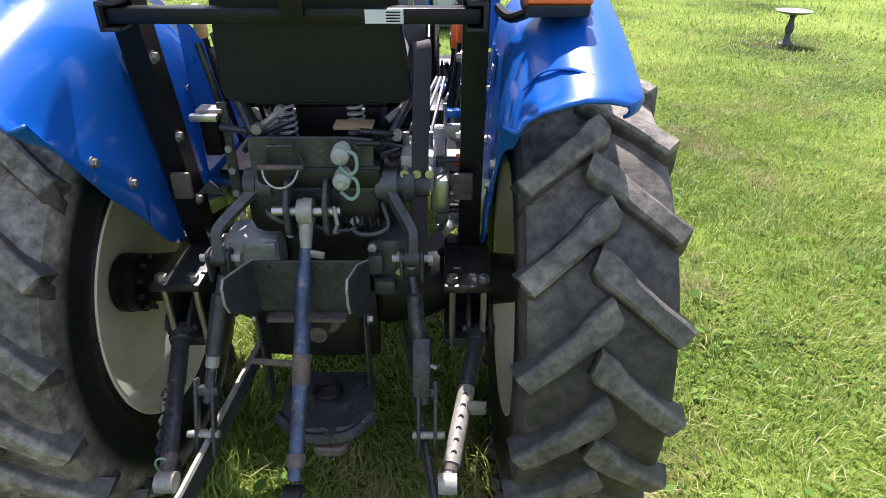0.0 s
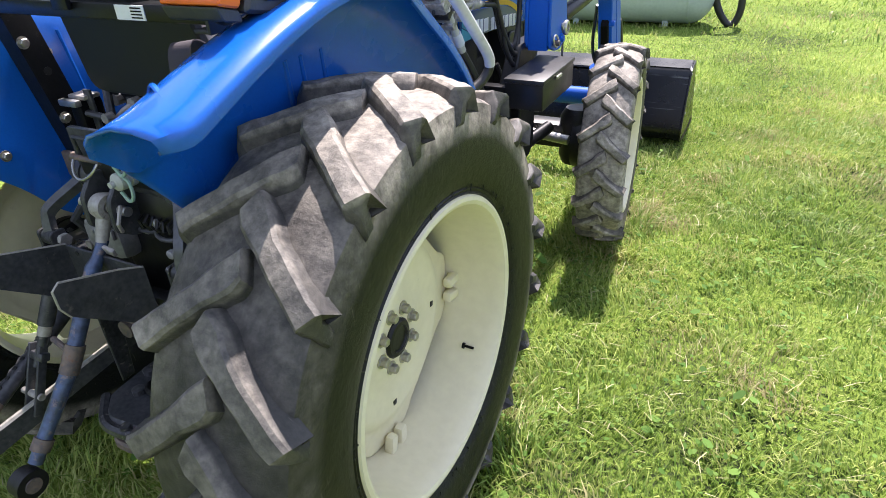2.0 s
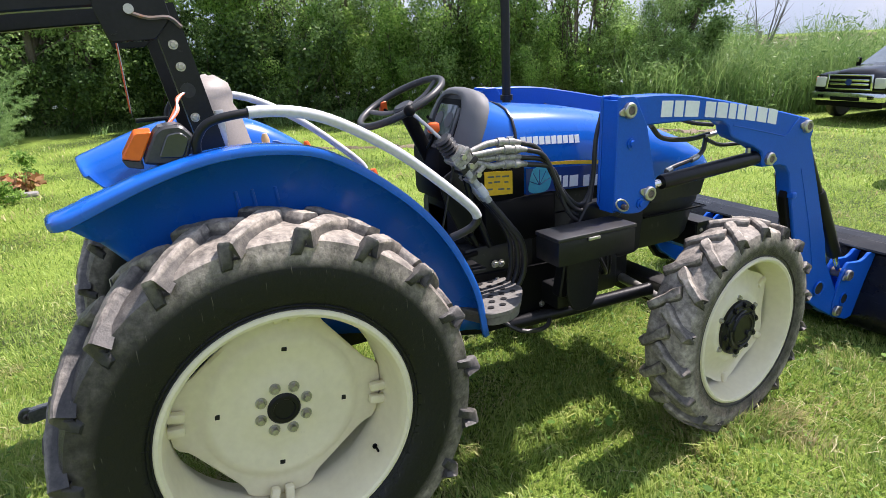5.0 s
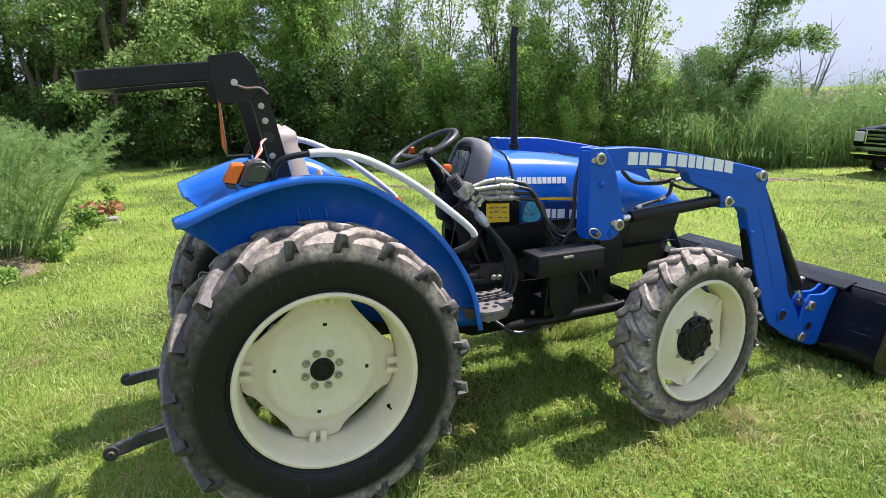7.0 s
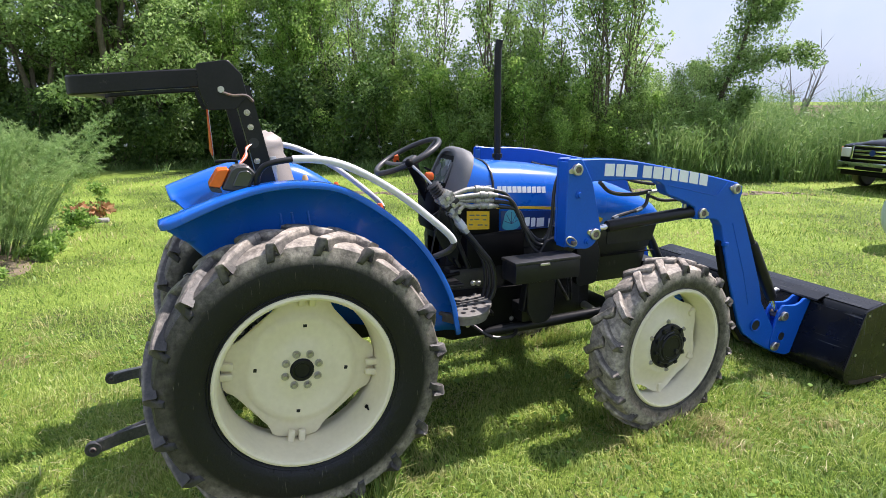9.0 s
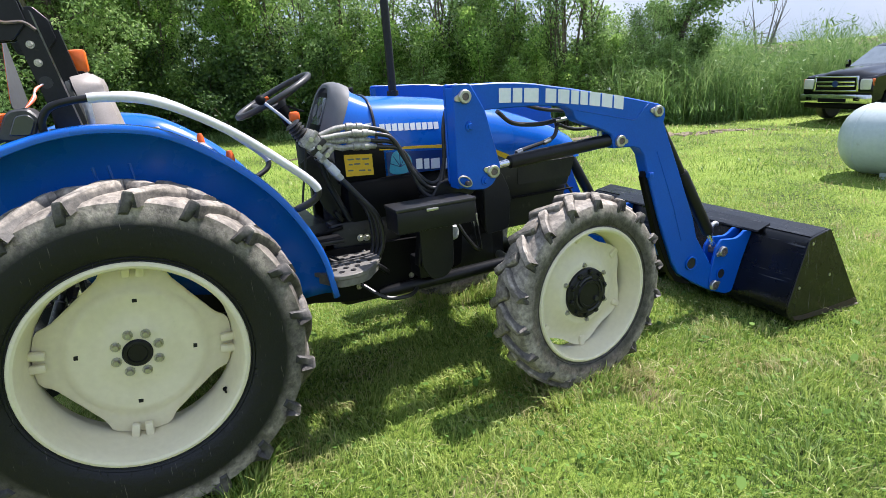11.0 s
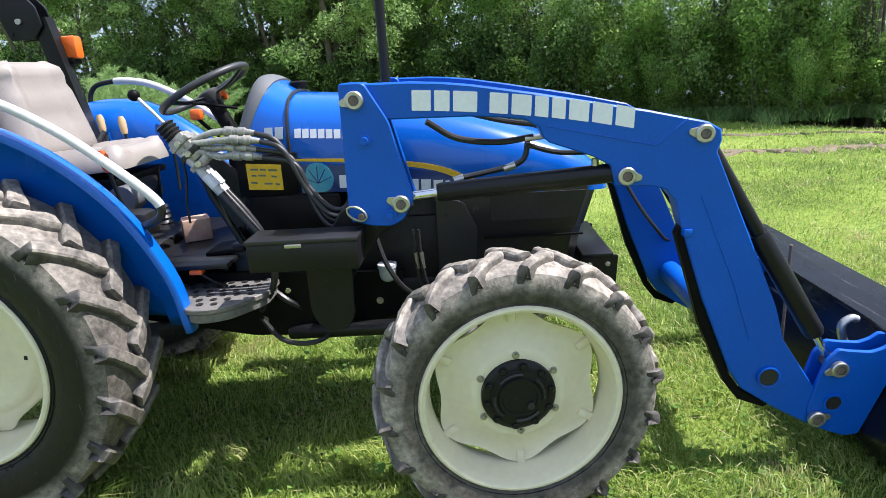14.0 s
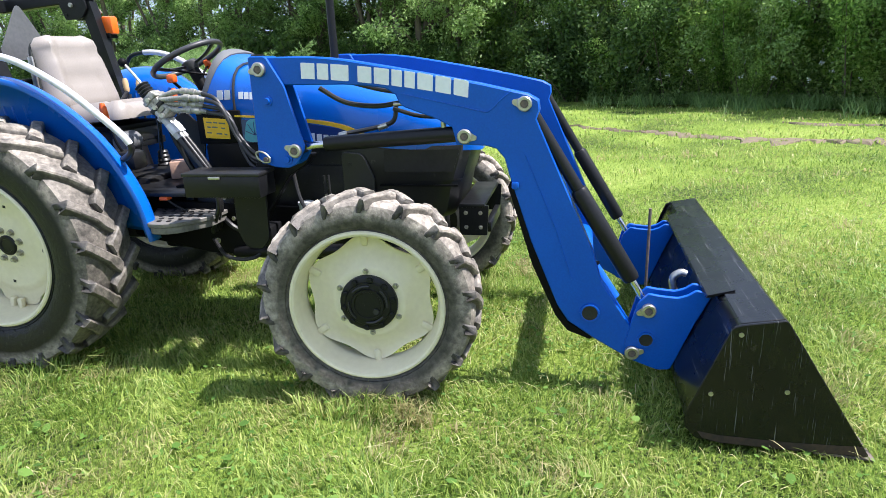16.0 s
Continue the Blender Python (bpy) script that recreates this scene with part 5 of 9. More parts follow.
def on_skin(outline, s):
    """A thin decal plate laid on the bonnet's curved side."""
    rows = [[(s * (skin_x(y, z) + d), y, z) for y, z in outline] for d in (0.0008, 0.0024)]
    return swept(rows)


def strip(name, pts, width, material, parent, x=X, label="", thick=0.002):
    """A decal band in the side plane along (y, z) points."""
    P = [Vector((p[0], p[1])) for p in curve_pts([(a, b, 0) for a, b in pts], 6)]
    up, dn = [], []
    for i, p in enumerate(P):
        t = (P[min(i + 1, len(P) - 1)] - P[max(i - 1, 0)]).normalized()
        nn = Vector((-t.y, t.x))
        w = width[0] + (width[1] - width[0]) * i / (len(P) - 1) if isinstance(width, tuple) else width
        up.append(tuple(p + nn * w / 2))
        dn.append(tuple(p - nn * w / 2))
    return part(name, plate(up + dn[::-1], x, x + thick, 0), material, parent, label)


for s in (1, -1):
    x = s * 0.2775
    part("dark_band", plate([(1.16, 1.19), (1.50, 1.165), (1.68, 1.135), (1.82, 1.075), (1.78, 1.062), (1.50, 1.076), (1.16, 1.08)], x, x + s * 0.002, 0), DECAL_BLUE, bonnet, "dark blue side band")
    strip("gold_stripe", [(1.13, 1.208), (1.30, 1.198), (1.50, 1.178), (1.68, 1.146), (1.82, 1.082)], (0.008, 0.026), YELLOW, bonnet, s * 0.2805, "gold stripe", s * 0.002)
    part("emblem", plate(rounded([(1.165, 1.095), (1.19, 1.19), (1.25, 1.195), (1.292, 1.14), (1.27, 1.082), (1.20, 1.08)], 0.03), s * 0.2800, s * 0.2818, 0), TEAL, bonnet, "teal leaf-shaped emblem")
    for k in range(5):
        a = radians(20 + 35 * k)
        part("emblem_vein", tube([(s * 0.282, 1.225, 1.115), (s * 0.282, 1.225 + 0.055 * math.cos(a), 1.115 + 0.065 * math.sin(a))], 0.0018, 4), DECAL_BLUE, bonnet)
    # the maker's and model names as plain bars
    y = 1.305
    for wdt in (0.042, 0.036, 0.055, 0.02, 0.042, 0.045, 0.034, 0.034, 0.046, 0.045, 0.042):
        if wdt > 0.025:
            z = 1.117 - 0.11 * (y - 1.30)
            part("name_bar", plate([(y, z - 0.024), (y + wdt - 0.010, z - 0.025), (y + wdt - 0.008, z + 0.024), (y + 0.002, z + 0.025)], s * 0.2800, s * 0.2816, 0), WHITE, bonnet)
        y += wdt
    y = 1.150
    for k in range(10):
        wdt = 0.030
        z = 1.303 - 0.065 * (y - 1.15)
        part("model_bar", on_skin([(y, z - 0.0165), (y + 0.024, z - 0.0165), (y + 0.025, z + 0.0165), (y + 0.001, z + 0.0165)], s), WHITE, bonnet)
        y += wdt
    for k in range(2):
        y = 1.035 + 0.04 * k
        part("model_bar", plate([(y, 1.285), (y + 0.032, 1.285), (y + 0.036, 1.33), (y + 0.006, 1.33)], s * 0.2575, s * 0.2600, 0), WHITE, cowl)
sticker = part("warning_sticker", plate([(0.958, 1.105), (1.09, 1.097), (1.09, 1.193), (0.958, 1.204)], 0.279, 0.282, 0), YELLOW, cowl, "yellow warning sticker with black marks")
for a, b, w in ((0.972, 1.178, 0.030), (1.01, 1.176, 0.022), (1.04, 1.172, 0.034), (0.975, 1.155, 0.018), (1.0, 1.154, 0.03), (1.05, 1.148, 0.02), (0.97, 1.128, 0.024), (1.02, 1.122, 0.03), (1.062, 1.118, 0.016)):
    part("sticker_mark", plate([(a, b), (a + w, b - 0.002), (a + w, b + 0.005), (a, b + 0.007)], 0.2822, 0.2832, 0), SIGN_BACK, sticker)
part("side_panel", box(0.02, 0.235, 0.16, (0.268, 1.035, 1.155), 0.006), PLASTIC, cowl, "black plastic side panel")

# grille box under the bonnet nose
rows = []
for z, hw, y1, y0 in ((0.70, 0.235, 2.175, 1.70), (0.74, 0.250, 2.205, 1.68), (0.88, 0.262, 2.235, 1.66), (0.89, 0.268, 2.243, 1.66), (1.02, 0.272, 2.285, 1.66), (1.05, 0.268, 2.29, 1.66)):
    c = 0.07
    rows.append([(hw, y0, z), (hw, y1 - c * 1.6, z), (hw - 0.015, y1 - c * 0.7, z), (hw - 0.06, y1 - 0.01, z), (hw - 0.12, y1, z), (-hw + 0.12, y1, z), (-hw + 0.06, y1 - 0.01, z), (-hw + 0.015, y1 - c * 0.7, z), (-hw, y1 - c * 1.6, z), (-hw, y0, z)])
grille = part("grille", swept(rows), MOULDED, tractor, "black moulded grille and nose panel", angle=30)
for s in (1, -1):
    pan = rounded([(1.66, 0.70), (1.80, 0.71), (1.82, 0.90), (1.77, 1.02), (1.66, 1.03)], 0.03)
    part("side_screen", plate(pan, s * 0.272, s * 0.285, 0.004), MOULDED, grille)
    part("screen_bolt", rod((s * 0.28, 1.70, 0.97), (s * 0.292, 1.70, 0.97), 0.010, 10), GREASY, grille)
    part("vent_panel", plate(rounded([(1.87, 0.93), (2.20, 0.93), (2.235, 1.035), (1.87, 1.035)], 0.01), s * 0.2722, s * 0.2745, 0.0005), GREASY, grille, "perforated vent panel")
    part("rib", plate([(1.84, 0.86), (2.22, 0.86), (2.22, 0.868), (1.84, 0.868)], s * 0.262, s * 0.2735, 0.001), PLASTIC, grille)
    part("head_lamp", box(0.11, 0.03, 0.065, (s * 0.11, 2.315, 1.055), 0.015), HEADLAMP, bonnet, "clear head lamp")
wb = part("weight_bracket", box(0.52, 0.12, 0.018, (0, 2.28, 0.765), 0.002), BLACK, tractor, "black drilled front weight bracket")
part("web", box(0.50, 0.018, 0.13, (0, 2.225, 0.70), 0.002), BLACK, wb)
for x in (-0.25, 0.25):
    part("end_plate", plate(rounded([(2.22, 0.62), (2.35, 0.62), (2.36, 0.765), (2.22, 0.765)], 0.008), x - 0.006, x + 0.006, 0.001), BLACK, wb)
    for y, z in ((2.25, 0.73), (2.32, 0.73), (2.25, 0.66), (2.32, 0.66)):
        part("bolt", small_bolt_me, ZINC, wb, "", Matrix.Translation((x + (0.006 if x > 0 else -0.006), y, z)) @ Matrix.Diagonal((1 if x > 0 else -1, 1, 1, 1)))
part("push_bar", box(0.36, 0.03, 0.05, (0, 2.345, 0.64), 0.004), BLACK, wb)
ex = curve_pts([(-0.305, 1.44, 1.02), (-0.305, 1.44, 1.40), (-0.305, 1.44, 1.80), (-0.305, 1.44, 2.04), (-0.305, 1.444, 2.09), (-0.305, 1.452, 2.125)], 6)
ex_ob = part("exhaust_pipe", tube(ex, 0.022, 16), BLACK, tractor, "slim black upright exhaust pipe")
part("clamp", lathe([(1.42, 0.022), (1.42, 0.032), (1.445, 0.032), (1.445, 0.022)], 16, axis="z", c=(-0.305, 1.44, 0)), BLACK, ex_ob)

# black subframe under the engine
for s in (1, -1):
    rail = part("subframe_rail", plate(rounded([(0.46, 0.60), (0.90, 0.512), (1.26, 0.507), (1.37, 0.546), (1.50, 0.58), (1.52, 0.76), (0.46, 0.80)], 0.02), s * 0.286, s * 0.304, 0.004), PLASTIC, tractor, "dusty black loader subframe rail")
    for y, z in ((0.56, 0.64), (0.95, 0.58), (1.22, 0.58), (1.42, 0.64)):
        part("bolt", small_bolt_me, BLACK, rail, "", Matrix.Translation((s * 0.304, y, z)) @ Matrix.Diagonal((s, 1, 1, 1)) @ Matrix.Scale(1.4, 4))

# seat
def soft_panel(w_low, w_top, h, thick, place):
    """Backrest pad: tapers to the top, side bolsters raised."""
    bm = bmesh.new()
    rows = []
    N, M = 13, 15
    for i in range(N):
        v = i / (N - 1)
        w = w_low + (w_top - w_low) * v
        e = min(v, 1 - v) * 9
        inset = 0.0 if e > 1 else 0.035 * (1 - e) ** 2
        ring = []
        for j in range(M):
            u = -1 + 2 * j / (M - 1)
            edge = max(0, 1 - (1 - abs(u)) * 7)
            y = thick * (1 - edge ** 2 * 0.9) * (1 - inset * 14) + 0.018 * (abs(u) > 0.62) * (1 - edge)
            if abs(v - 0.72) < 0.05 or (abs(v - 0.40) < 0.05 and abs(u) < 0.6):
                y -= 0.010
            ring.append((u * (w / 2 - inset), y, v * h))
        back = [(x, -0.012, z) for x, y, z in ring[::-1]]
        rows.append(ring + back)
    swept(rows, bm)
    bmesh.ops.transform(bm, matrix=place, verts=bm.verts)
    return bm


seat = part("seat", soft_panel(0.47, 0.36, 0.41, 0.068, pose(0, 0.045, 1.225, 12)), SEAT_VINYL, tractor, "beige vinyl backrest pad", angle=70)
lie = Matrix(((-1, 0, 0, 0), (0, 0.10, 0.995, 0.10), (0, 0.995, -0.10, 1.190), (0, 0, 0, 1)))
lie[2][2], lie[1][1] = 0.06, -0.06
part("cushion", soft_panel(0.46, 0.43, 0.345, 0.068, lie), SEAT_VINYL, seat, "beige vinyl seat cushion", angle=70)
shell = rounded([(-0.245, -0.05), (0.245, -0.05), (0.20, 0.33), (0.16, 0.400), (-0.16, 0.400), (-0.20, 0.33)], 0.05)
bm = plate(shell, -0.040, -0.0125, 0.006, axis="y")
part("back_shell", bm, SHELL, seat, "black moulded seat back", pose(0, 0.045, 1.225, 12))
part("seat_pan", box(0.42, 0.32, 0.03, (0, 0.25, 1.150), 0.01), PLASTIC, seat)
for s in (1, -1):
    hel = [(s * 0.09 + 0.021 * math.cos(a), 0.045 + 0.021 * math.sin(a), 1.075 + 0.085 * a / (2 * math.pi * 5)) for a in np.linspace(0, 2 * math.pi * 5, 60)]
    part("spring", tube(hel, 0.0042, 6), CASTING, seat, "coil suspension spring")
part("spring_bar", rod((-0.17, 0.045, 1.162), (0.17, 0.045, 1.162), 0.008), BLACK, seat)
part("seat_base", box(0.36, 0.34, 0.04, (0, 0.22, 1.05), 0.008), BLACK, seat)
part("scissor", box(0.30, 0.26, 0.09, (0, 0.27, 1.105), 0.02), HOSE, seat)
part("bellows", lathe([(0.255 + 0.012 * k, 0.055 if k % 2 else 0.047) for k in range(10)], 20, c=(-0.14, 0.42, 1.08)), GREY_DASH, seat, "grey ribbed bellows")
belt = curve_pts([(0.245, 0.10, 1.20), (0.25, 0.0, 1.27), (0.262, -0.07, 1.335), (0.272, -0.115, 1.33), (0.268, -0.125, 1.22), (0.262, -0.13, 1.05), (0.258, -0.13, 0.90), (0.268, -0.125, 0.835), (0.292, -0.115, 0.815), (0.305, -0.09, 0.86)], 6)
part("belt_strap", ribbon(belt, 0.045, 0.003, (0.85, 0.5, 0.1)), BELT, seat, "dark hanging seat belt strap")
part("belt_buckle", box(0.022, 0.05, 0.10, (0.318, -0.06, 0.845), 0.006, Euler((0.4, 0.5, 0)).to_matrix()), STEEL, seat, "bright belt buckle")
part("seat_hinge", box(0.012, 0.03, 0.16, (0.243, -0.005, 1.45), 0.004), STEEL, seat)

# steering wheel
sw = bmesh.new()
ring = [Vector((0.188 * math.cos(a), 0.188 * math.sin(a), 0)) for a in np.linspace(0, 2 * math.pi, 56, endpoint=False)]
tube(ring, 0.0145, 10, sw, closed=True)
tilt = pose(0, 0.735, 1.482, 26)
bmesh.ops.transform(sw, matrix=tilt, verts=sw.verts)
wheel = part("steering_wheel", sw, WHEEL_GREY, tractor, "black three-spoke steering wheel")
for a in (90, 210, 330):
    sp = [(0.03 * math.cos(radians(a)), 0.03 * math.sin(radians(a)), -0.035), (0.11 * math.cos(radians(a)), 0.11 * math.sin(radians(a)), -0.028), (0.186 * math.cos(radians(a)), 0.186 * math.sin(radians(a)), 0)]
    b2 = tube(curve_pts(sp, 5), 0.017, 8, flat=0.40)
    bmesh.ops.transform(b2, matrix=tilt, verts=b2.verts)
    part("spoke", b2, WHEEL_GREY, wheel)
b2 = lathe([(-0.06, 0.03), (-0.03, 0.045), (-0.02, 0.045), (-0.012, 0.035), (-0.012, 0.0)], 20, axis="z")
bmesh.ops.transform(b2, matrix=tilt, verts=b2.verts)
part("hub", b2, WHEEL_GREY, wheel)
part("column_lever", tube(curve_pts([(0.02, 0.86, 1.40), (0.12, 0.80, 1.42), (0.20, 0.76, 1.435)], 4), 0.006, 8), PLASTIC, dash)
part("lever_knob", box(0.040, 0.045, 0.042, (0.214, 0.775, 1.392), 0.012), ORANGE, dash, "orange shuttle lever knob")
part("lever_knob", box(0.030, 0.035, 0.055, (-0.19, 0.73, 1.455), 0.010, Euler((0.2, 0.4, 0)).to_matrix()), ORANGE, dash, "orange lever tip")
part("column_lever", tube(curve_pts([(-0.02, 0.80, 1.40), (-0.12, 0.75, 1.42), (-0.19, 0.73, 1.445)], 4), 0.006, 8), PLASTIC, dash)
part("column_lever", tube(curve_pts([(0.10, 0.80, 1.30), (0.17, 0.79, 1.34), (0.214, 0.776, 1.38)], 4), 0.008, 8), PLASTIC, dash)

# floor, step and pedals
rows = rounded([(0.27, 0.60), (0.60, 0.78), (0.605, 0.86), (0.575, 0.93), (0.44, 1.03), (0.27, 1.03)], 0.03)
STEP = surface("worn_step_metal", (0.20, 0.19, 0.175), (0.12, 0.115, 0.105), 0.6, metal=0.25, fine=60, broad=9, bump=0.4, dirt=(0.20, 0.13, 0.08), dirt_amount=0.35)
step = part("step_plate", plate(rows, 0.728, 0.748, 0.003, axis="z"), STEP, tractor, "worn perforated aluminium step plate")
part("skirt", plate(rounded([(0.28, 0.62), (0.595, 0.79), (0.598, 0.86), (0.57, 0.925), (0.44, 1.02), (0.28, 1.02)], 0.03), 0.695, 0.7275, 0.002, axis="z"), STEP, step)
hole_me = mesh_of(lathe([(0.7482, 0.0), (0.7482, 0.011), (0.7510, 0.013), (0.7506, 0.009), (0.7492, 0.0)], 10, axis="z"), "grip_hole")
hole_me.materials.append(HOSE)
for i in range(6):
    for j in range(6):
        x, y = 0.32 + 0.046 * i, 0.69 + 0.052 * j + 0.02 * (i % 2)
        if y > 0.60 + (x - 0.27) * 0.55 + 0.04 and y < 1.03 - max(0, x - 0.44) * 0.8 - 0.03 and x < 0.57:
            part("grip_hole", hole_me, HOSE, step, "", Matrix.Translation((x, y, 0)))
part("hanger", tube(curve_pts([(0.30, 0.98, 0.72), (0.32, 1.06, 0.66), (0.28, 1.12, 0.60)], 4), 0.014, 8), BLACK, step)
part("pedal", tube(curve_pts([(0.37, 0.85, 0.752), (0.39, 0.80, 0.785), (0.398, 0.765, 0.818)], 4), 0.006, 8), BLACK, step)
part("pedal_pad", box(0.040, 0.05, 0.018, (0.40, 0.755, 0.826), 0.006), ORANGE, step, "orange pedal end")
deck = part("floor_deck", box(0.83, 0.54, 0.02, (0.0, 0.61, 0.845), 0.006), BLACK, tractor, "black floor plate before the seat")
part("deck_prop", box(0.05, 0.05, 0.14, (0.25, 0.80, 0.77), 0.01), BLACK, deck)
part("foot_rest", box(0.16, 0.16, 0.02, (0.22, 0.83, 0.868), 0.006, Euler((0.12, 0, 0)).to_matrix()), PLASTIC, deck)
part("brake_pedal", box(0.07, 0.02, 0.06, (0.26, 0.90, 0.93), 0.006, Euler((0.5, 0, 0)).to_matrix()), BLACK, deck)
part("range_box", box(0.12, 0.20, 0.10, (0.28, 0.47, 1.0), 0.03), GREASY, deck)
for x, y, zt, m_ in ((0.36, 0.10, 1.32, ORANGE), (-0.29, 0.10, 1.33, WOOD_KNOB), (0.35, 0.47, 1.228, ORANGE), (-0.30, 0.41, 1.262, ORANGE), (-0.245, 0.226, 1.318, WOOD_KNOB)):
    lv = part("control_lever", tube(curve_pts([(x * 0.85, y + 0.02, 1.03), (x * 0.95, y + 0.01, zt - 0.13), (x, y, zt)], 5), 0.007, 8), BLACK, tractor, "black lever with coloured grip")
    part("grip", tube([(x, y, zt - 0.015), (x * 1.01, y - 0.002, zt), (x * 1.02, y - 0.006, zt + 0.045), (x * 1.02, y - 0.007, zt + 0.065)], [0.012, 0.016, 0.017, 0.010], 12), m_, lv, "orange grip" if m_ is ORANGE else "tan grip")
part("boot", lathe([(0.90 + 0.012 * k, 0.042 - 0.002 * k + (0.006 if k % 2 else 0)) for k in range(11)], 18, axis="z", c=(-0.13, 0.39, -0.03)), HOSE, deck, "ribbed rubber lever boot")
part("boot_lever", rod((-0.13, 0.39, 0.98), (-0.13, 0.41, 1.16), 0.006), BLACK, deck)

# tool box
tb = part("tool_box", box(0.145, 0.37, 0.095, (0.577, 1.235, 0.935), 0.005), BLACK, tractor, "black steel tool box on a bracket")
part("lid", box(0.152, 0.378, 0.016, (0.577, 1.235, 0.990), 0.004), MOULDED, tb, "dusty black lid")
part("latch", box(0.008, 0.055, 0.012, (0.656, 1.21, 0.977), 0.002), STEEL, tb, "small bright latch")
part("arm", box(0.20, 0.05, 0.03, (0.42, 1.24, 0.90), 0.004), BLACK, tb)

# loader control valve and hoses
valve = part("control_valve", box(0.075, 0.11, 0.075, (0.385, 0.80, 1.285), 0.012, Euler((radians(-50), 0, 0)).to_matrix()), COUPLING, tractor, "grey hydraulic control valve")
for k in range(3):
    x = 0.352 + 0.030 * k
    part("spool", rod((x, 0.79, 1.27), (x, 0.90, 1.12), 0.014, 12), CASTING, valve)
    part("spool_cap", rod((x, 0.855, 1.185), (x, 0.885, 1.145), 0.017, 12), RAIL_WHITE, valve, "white fitting sleeve")
part("mounting_plate", plate([(0.76, 1.19), (0.85, 1.24), (0.95, 1.14), (0.90, 0.90), (0.85, 0.96), (0.79, 1.08)], 0.255, 0.265, 0.002), BLACK, valve, "black mounting plate")
gaiter = []
for k in range(11):
    t = k / 10
    gaiter.append((-0.04 + 0.075 * t, (0.036 if k % 2 else 0.027)))
b2 = lathe(gaiter, 20, axis="z")
bmesh.ops.transform(b2, matrix=pose(0.385, 0.745, 1.345, 35), verts=b2.verts)
part("gaiter", b2, HOSE, valve, "black ribbed rubber gaiter")
jl = part("joystick", tube(curve_pts([(0.375, 0.735, 1.36), (0.365, 0.69, 1.41), (0.352, 0.635, 1.465)], 4), 0.0065, 8), STEEL, valve, "bright joystick rod")
b2 = bmesh.new()
bmesh.ops.create_uvsphere(b2, u_segments=16, v_segments=10, radius=0.021)
bmesh.ops.transform(b2, matrix=Matrix.Translation((0.350, 0.620, 1.478)), verts=b2.verts)
part("knob", b2, PLASTIC, jl, "black ball knob")
for k in range(3):
    part("valve_section", box(0.082, 0.022, 0.085, (0.385, 0.785 + 0.030 * k, 1.305 - 0.036 * k), 0.004, Euler((radians(-50), 0, 0)).to_matrix()), (COUPLING, GREASY)[k % 2], valve)
    part("port_plug", rod((0.425, 0.785 + 0.030 * k, 1.305 - 0.036 * k), (0.440, 0.785 + 0.030 * k, 1.305 - 0.036 * k), 0.011, 6), STEEL, valve)
part("control_cable", tube(curve_pts([(0.39, 0.77, 1.29), (0.36, 0.76, 1.18), (0.35, 0.74, 1.08), (0.33, 0.73, 1.0)], 5), 0.005, 6), HOSE, valve)
part("stand", tube([(0.36, 0.93, 0.92), (0.37, 0.85, 1.10), (0.38, 0.81, 1.25)], 0.013, 8), BLACK, valve)
for k in range(4):
    z0 = 1.335 - 0.028 * k
    x = 0.40 + 0.012 * (k % 2)
    y0 = 0.90 + 0.02 * (k % 2)
    part("coupling", tube([(x, 0.83, 1.315 - 0.012 * k), (x, y0, z0), (x, y0 + 0.035, z0 + 0.002)], [0.011, 0.013, 0.013], 10), COUPLING, valve, "grey quick coupling")
    part("coupling_sleeve", tube([(x, y0 + 0.035, z0 + 0.002), (x, y0 + 0.045, z0 + 0.002), (x, y0 + 0.047, z0 + 0.002), (x, y0 + 0.075, z0), (x, y0 + 0.077, z0), (x, y0 + 0.092, z0 - 0.002), (x, y0 + 0.094, z0 - 0.002), (x, y0 + 0.118, z0 - 0.004), (x, y0 + 0.120, z0 - 0.004), (x, y0 + 0.15, z0 - 0.010)], [0.013, 0.013, 0.018, 0.018, 0.0145, 0.0145, 0.0175, 0.0165, 0.0125, 0.0105], 12), COUPLING, valve, "pale coupling sleeve")
    pts = [(x, y0 + 0.15, z0 - 0.01), (x + 0.01, 1.13 + 0.02 * k, z0 - 0.045), (x + 0.02, 1.21 + 0.01 * k, 1.15 - 0.03 * k), (x + 0.03, 1.29, 1.055 - 0.022 * k), (x + 0.025, 1.35, 1.05 - 0.015 * k), (0.43, 1.385, 1.14), (0.43, 1.395, 1.30), (0.42, 1.43, 1.40)]
    part("hydraulic_hose", tube(curve_pts(pts, 7), 0.0095, 10), HOSE, tractor, "black hydraulic hose")
for k in range(3):
    x = 0.352 + 0.030 * k
    pts = [(x, 0.90, 1.12), (x + 0.01, 0.97, 1.03), (x + 0.01, 1.02 + 0.01 * k, 0.93), (x, 1.03 + 0.012 * k, 0.80), (x - 0.02, 1.0, 0.69), (x - 0.06, 0.96, 0.64)]
    part("hydraulic_hose", tube(curve_pts(pts, 7), 0.0115, 10), HOSE, tractor, "black hydraulic hose")
part("hydraulic_hose", tube(curve_pts([(0.34, 0.95, 0.60), (0.40, 1.05, 0.53), (0.40, 1.18, 0.52), (0.30, 1.27, 0.56)], 7), 0.010, 8), HOSE, tractor, "black hydraulic hose")
part("hydraulic_hose", tube(curve_pts([(0.32, 1.42, 0.95), (0.36, 1.47, 0.80), (0.34, 1.55, 0.68), (0.2, 1.66, 0.60)], 7), 0.010, 8), HOSE, tractor, "black hydraulic hose")

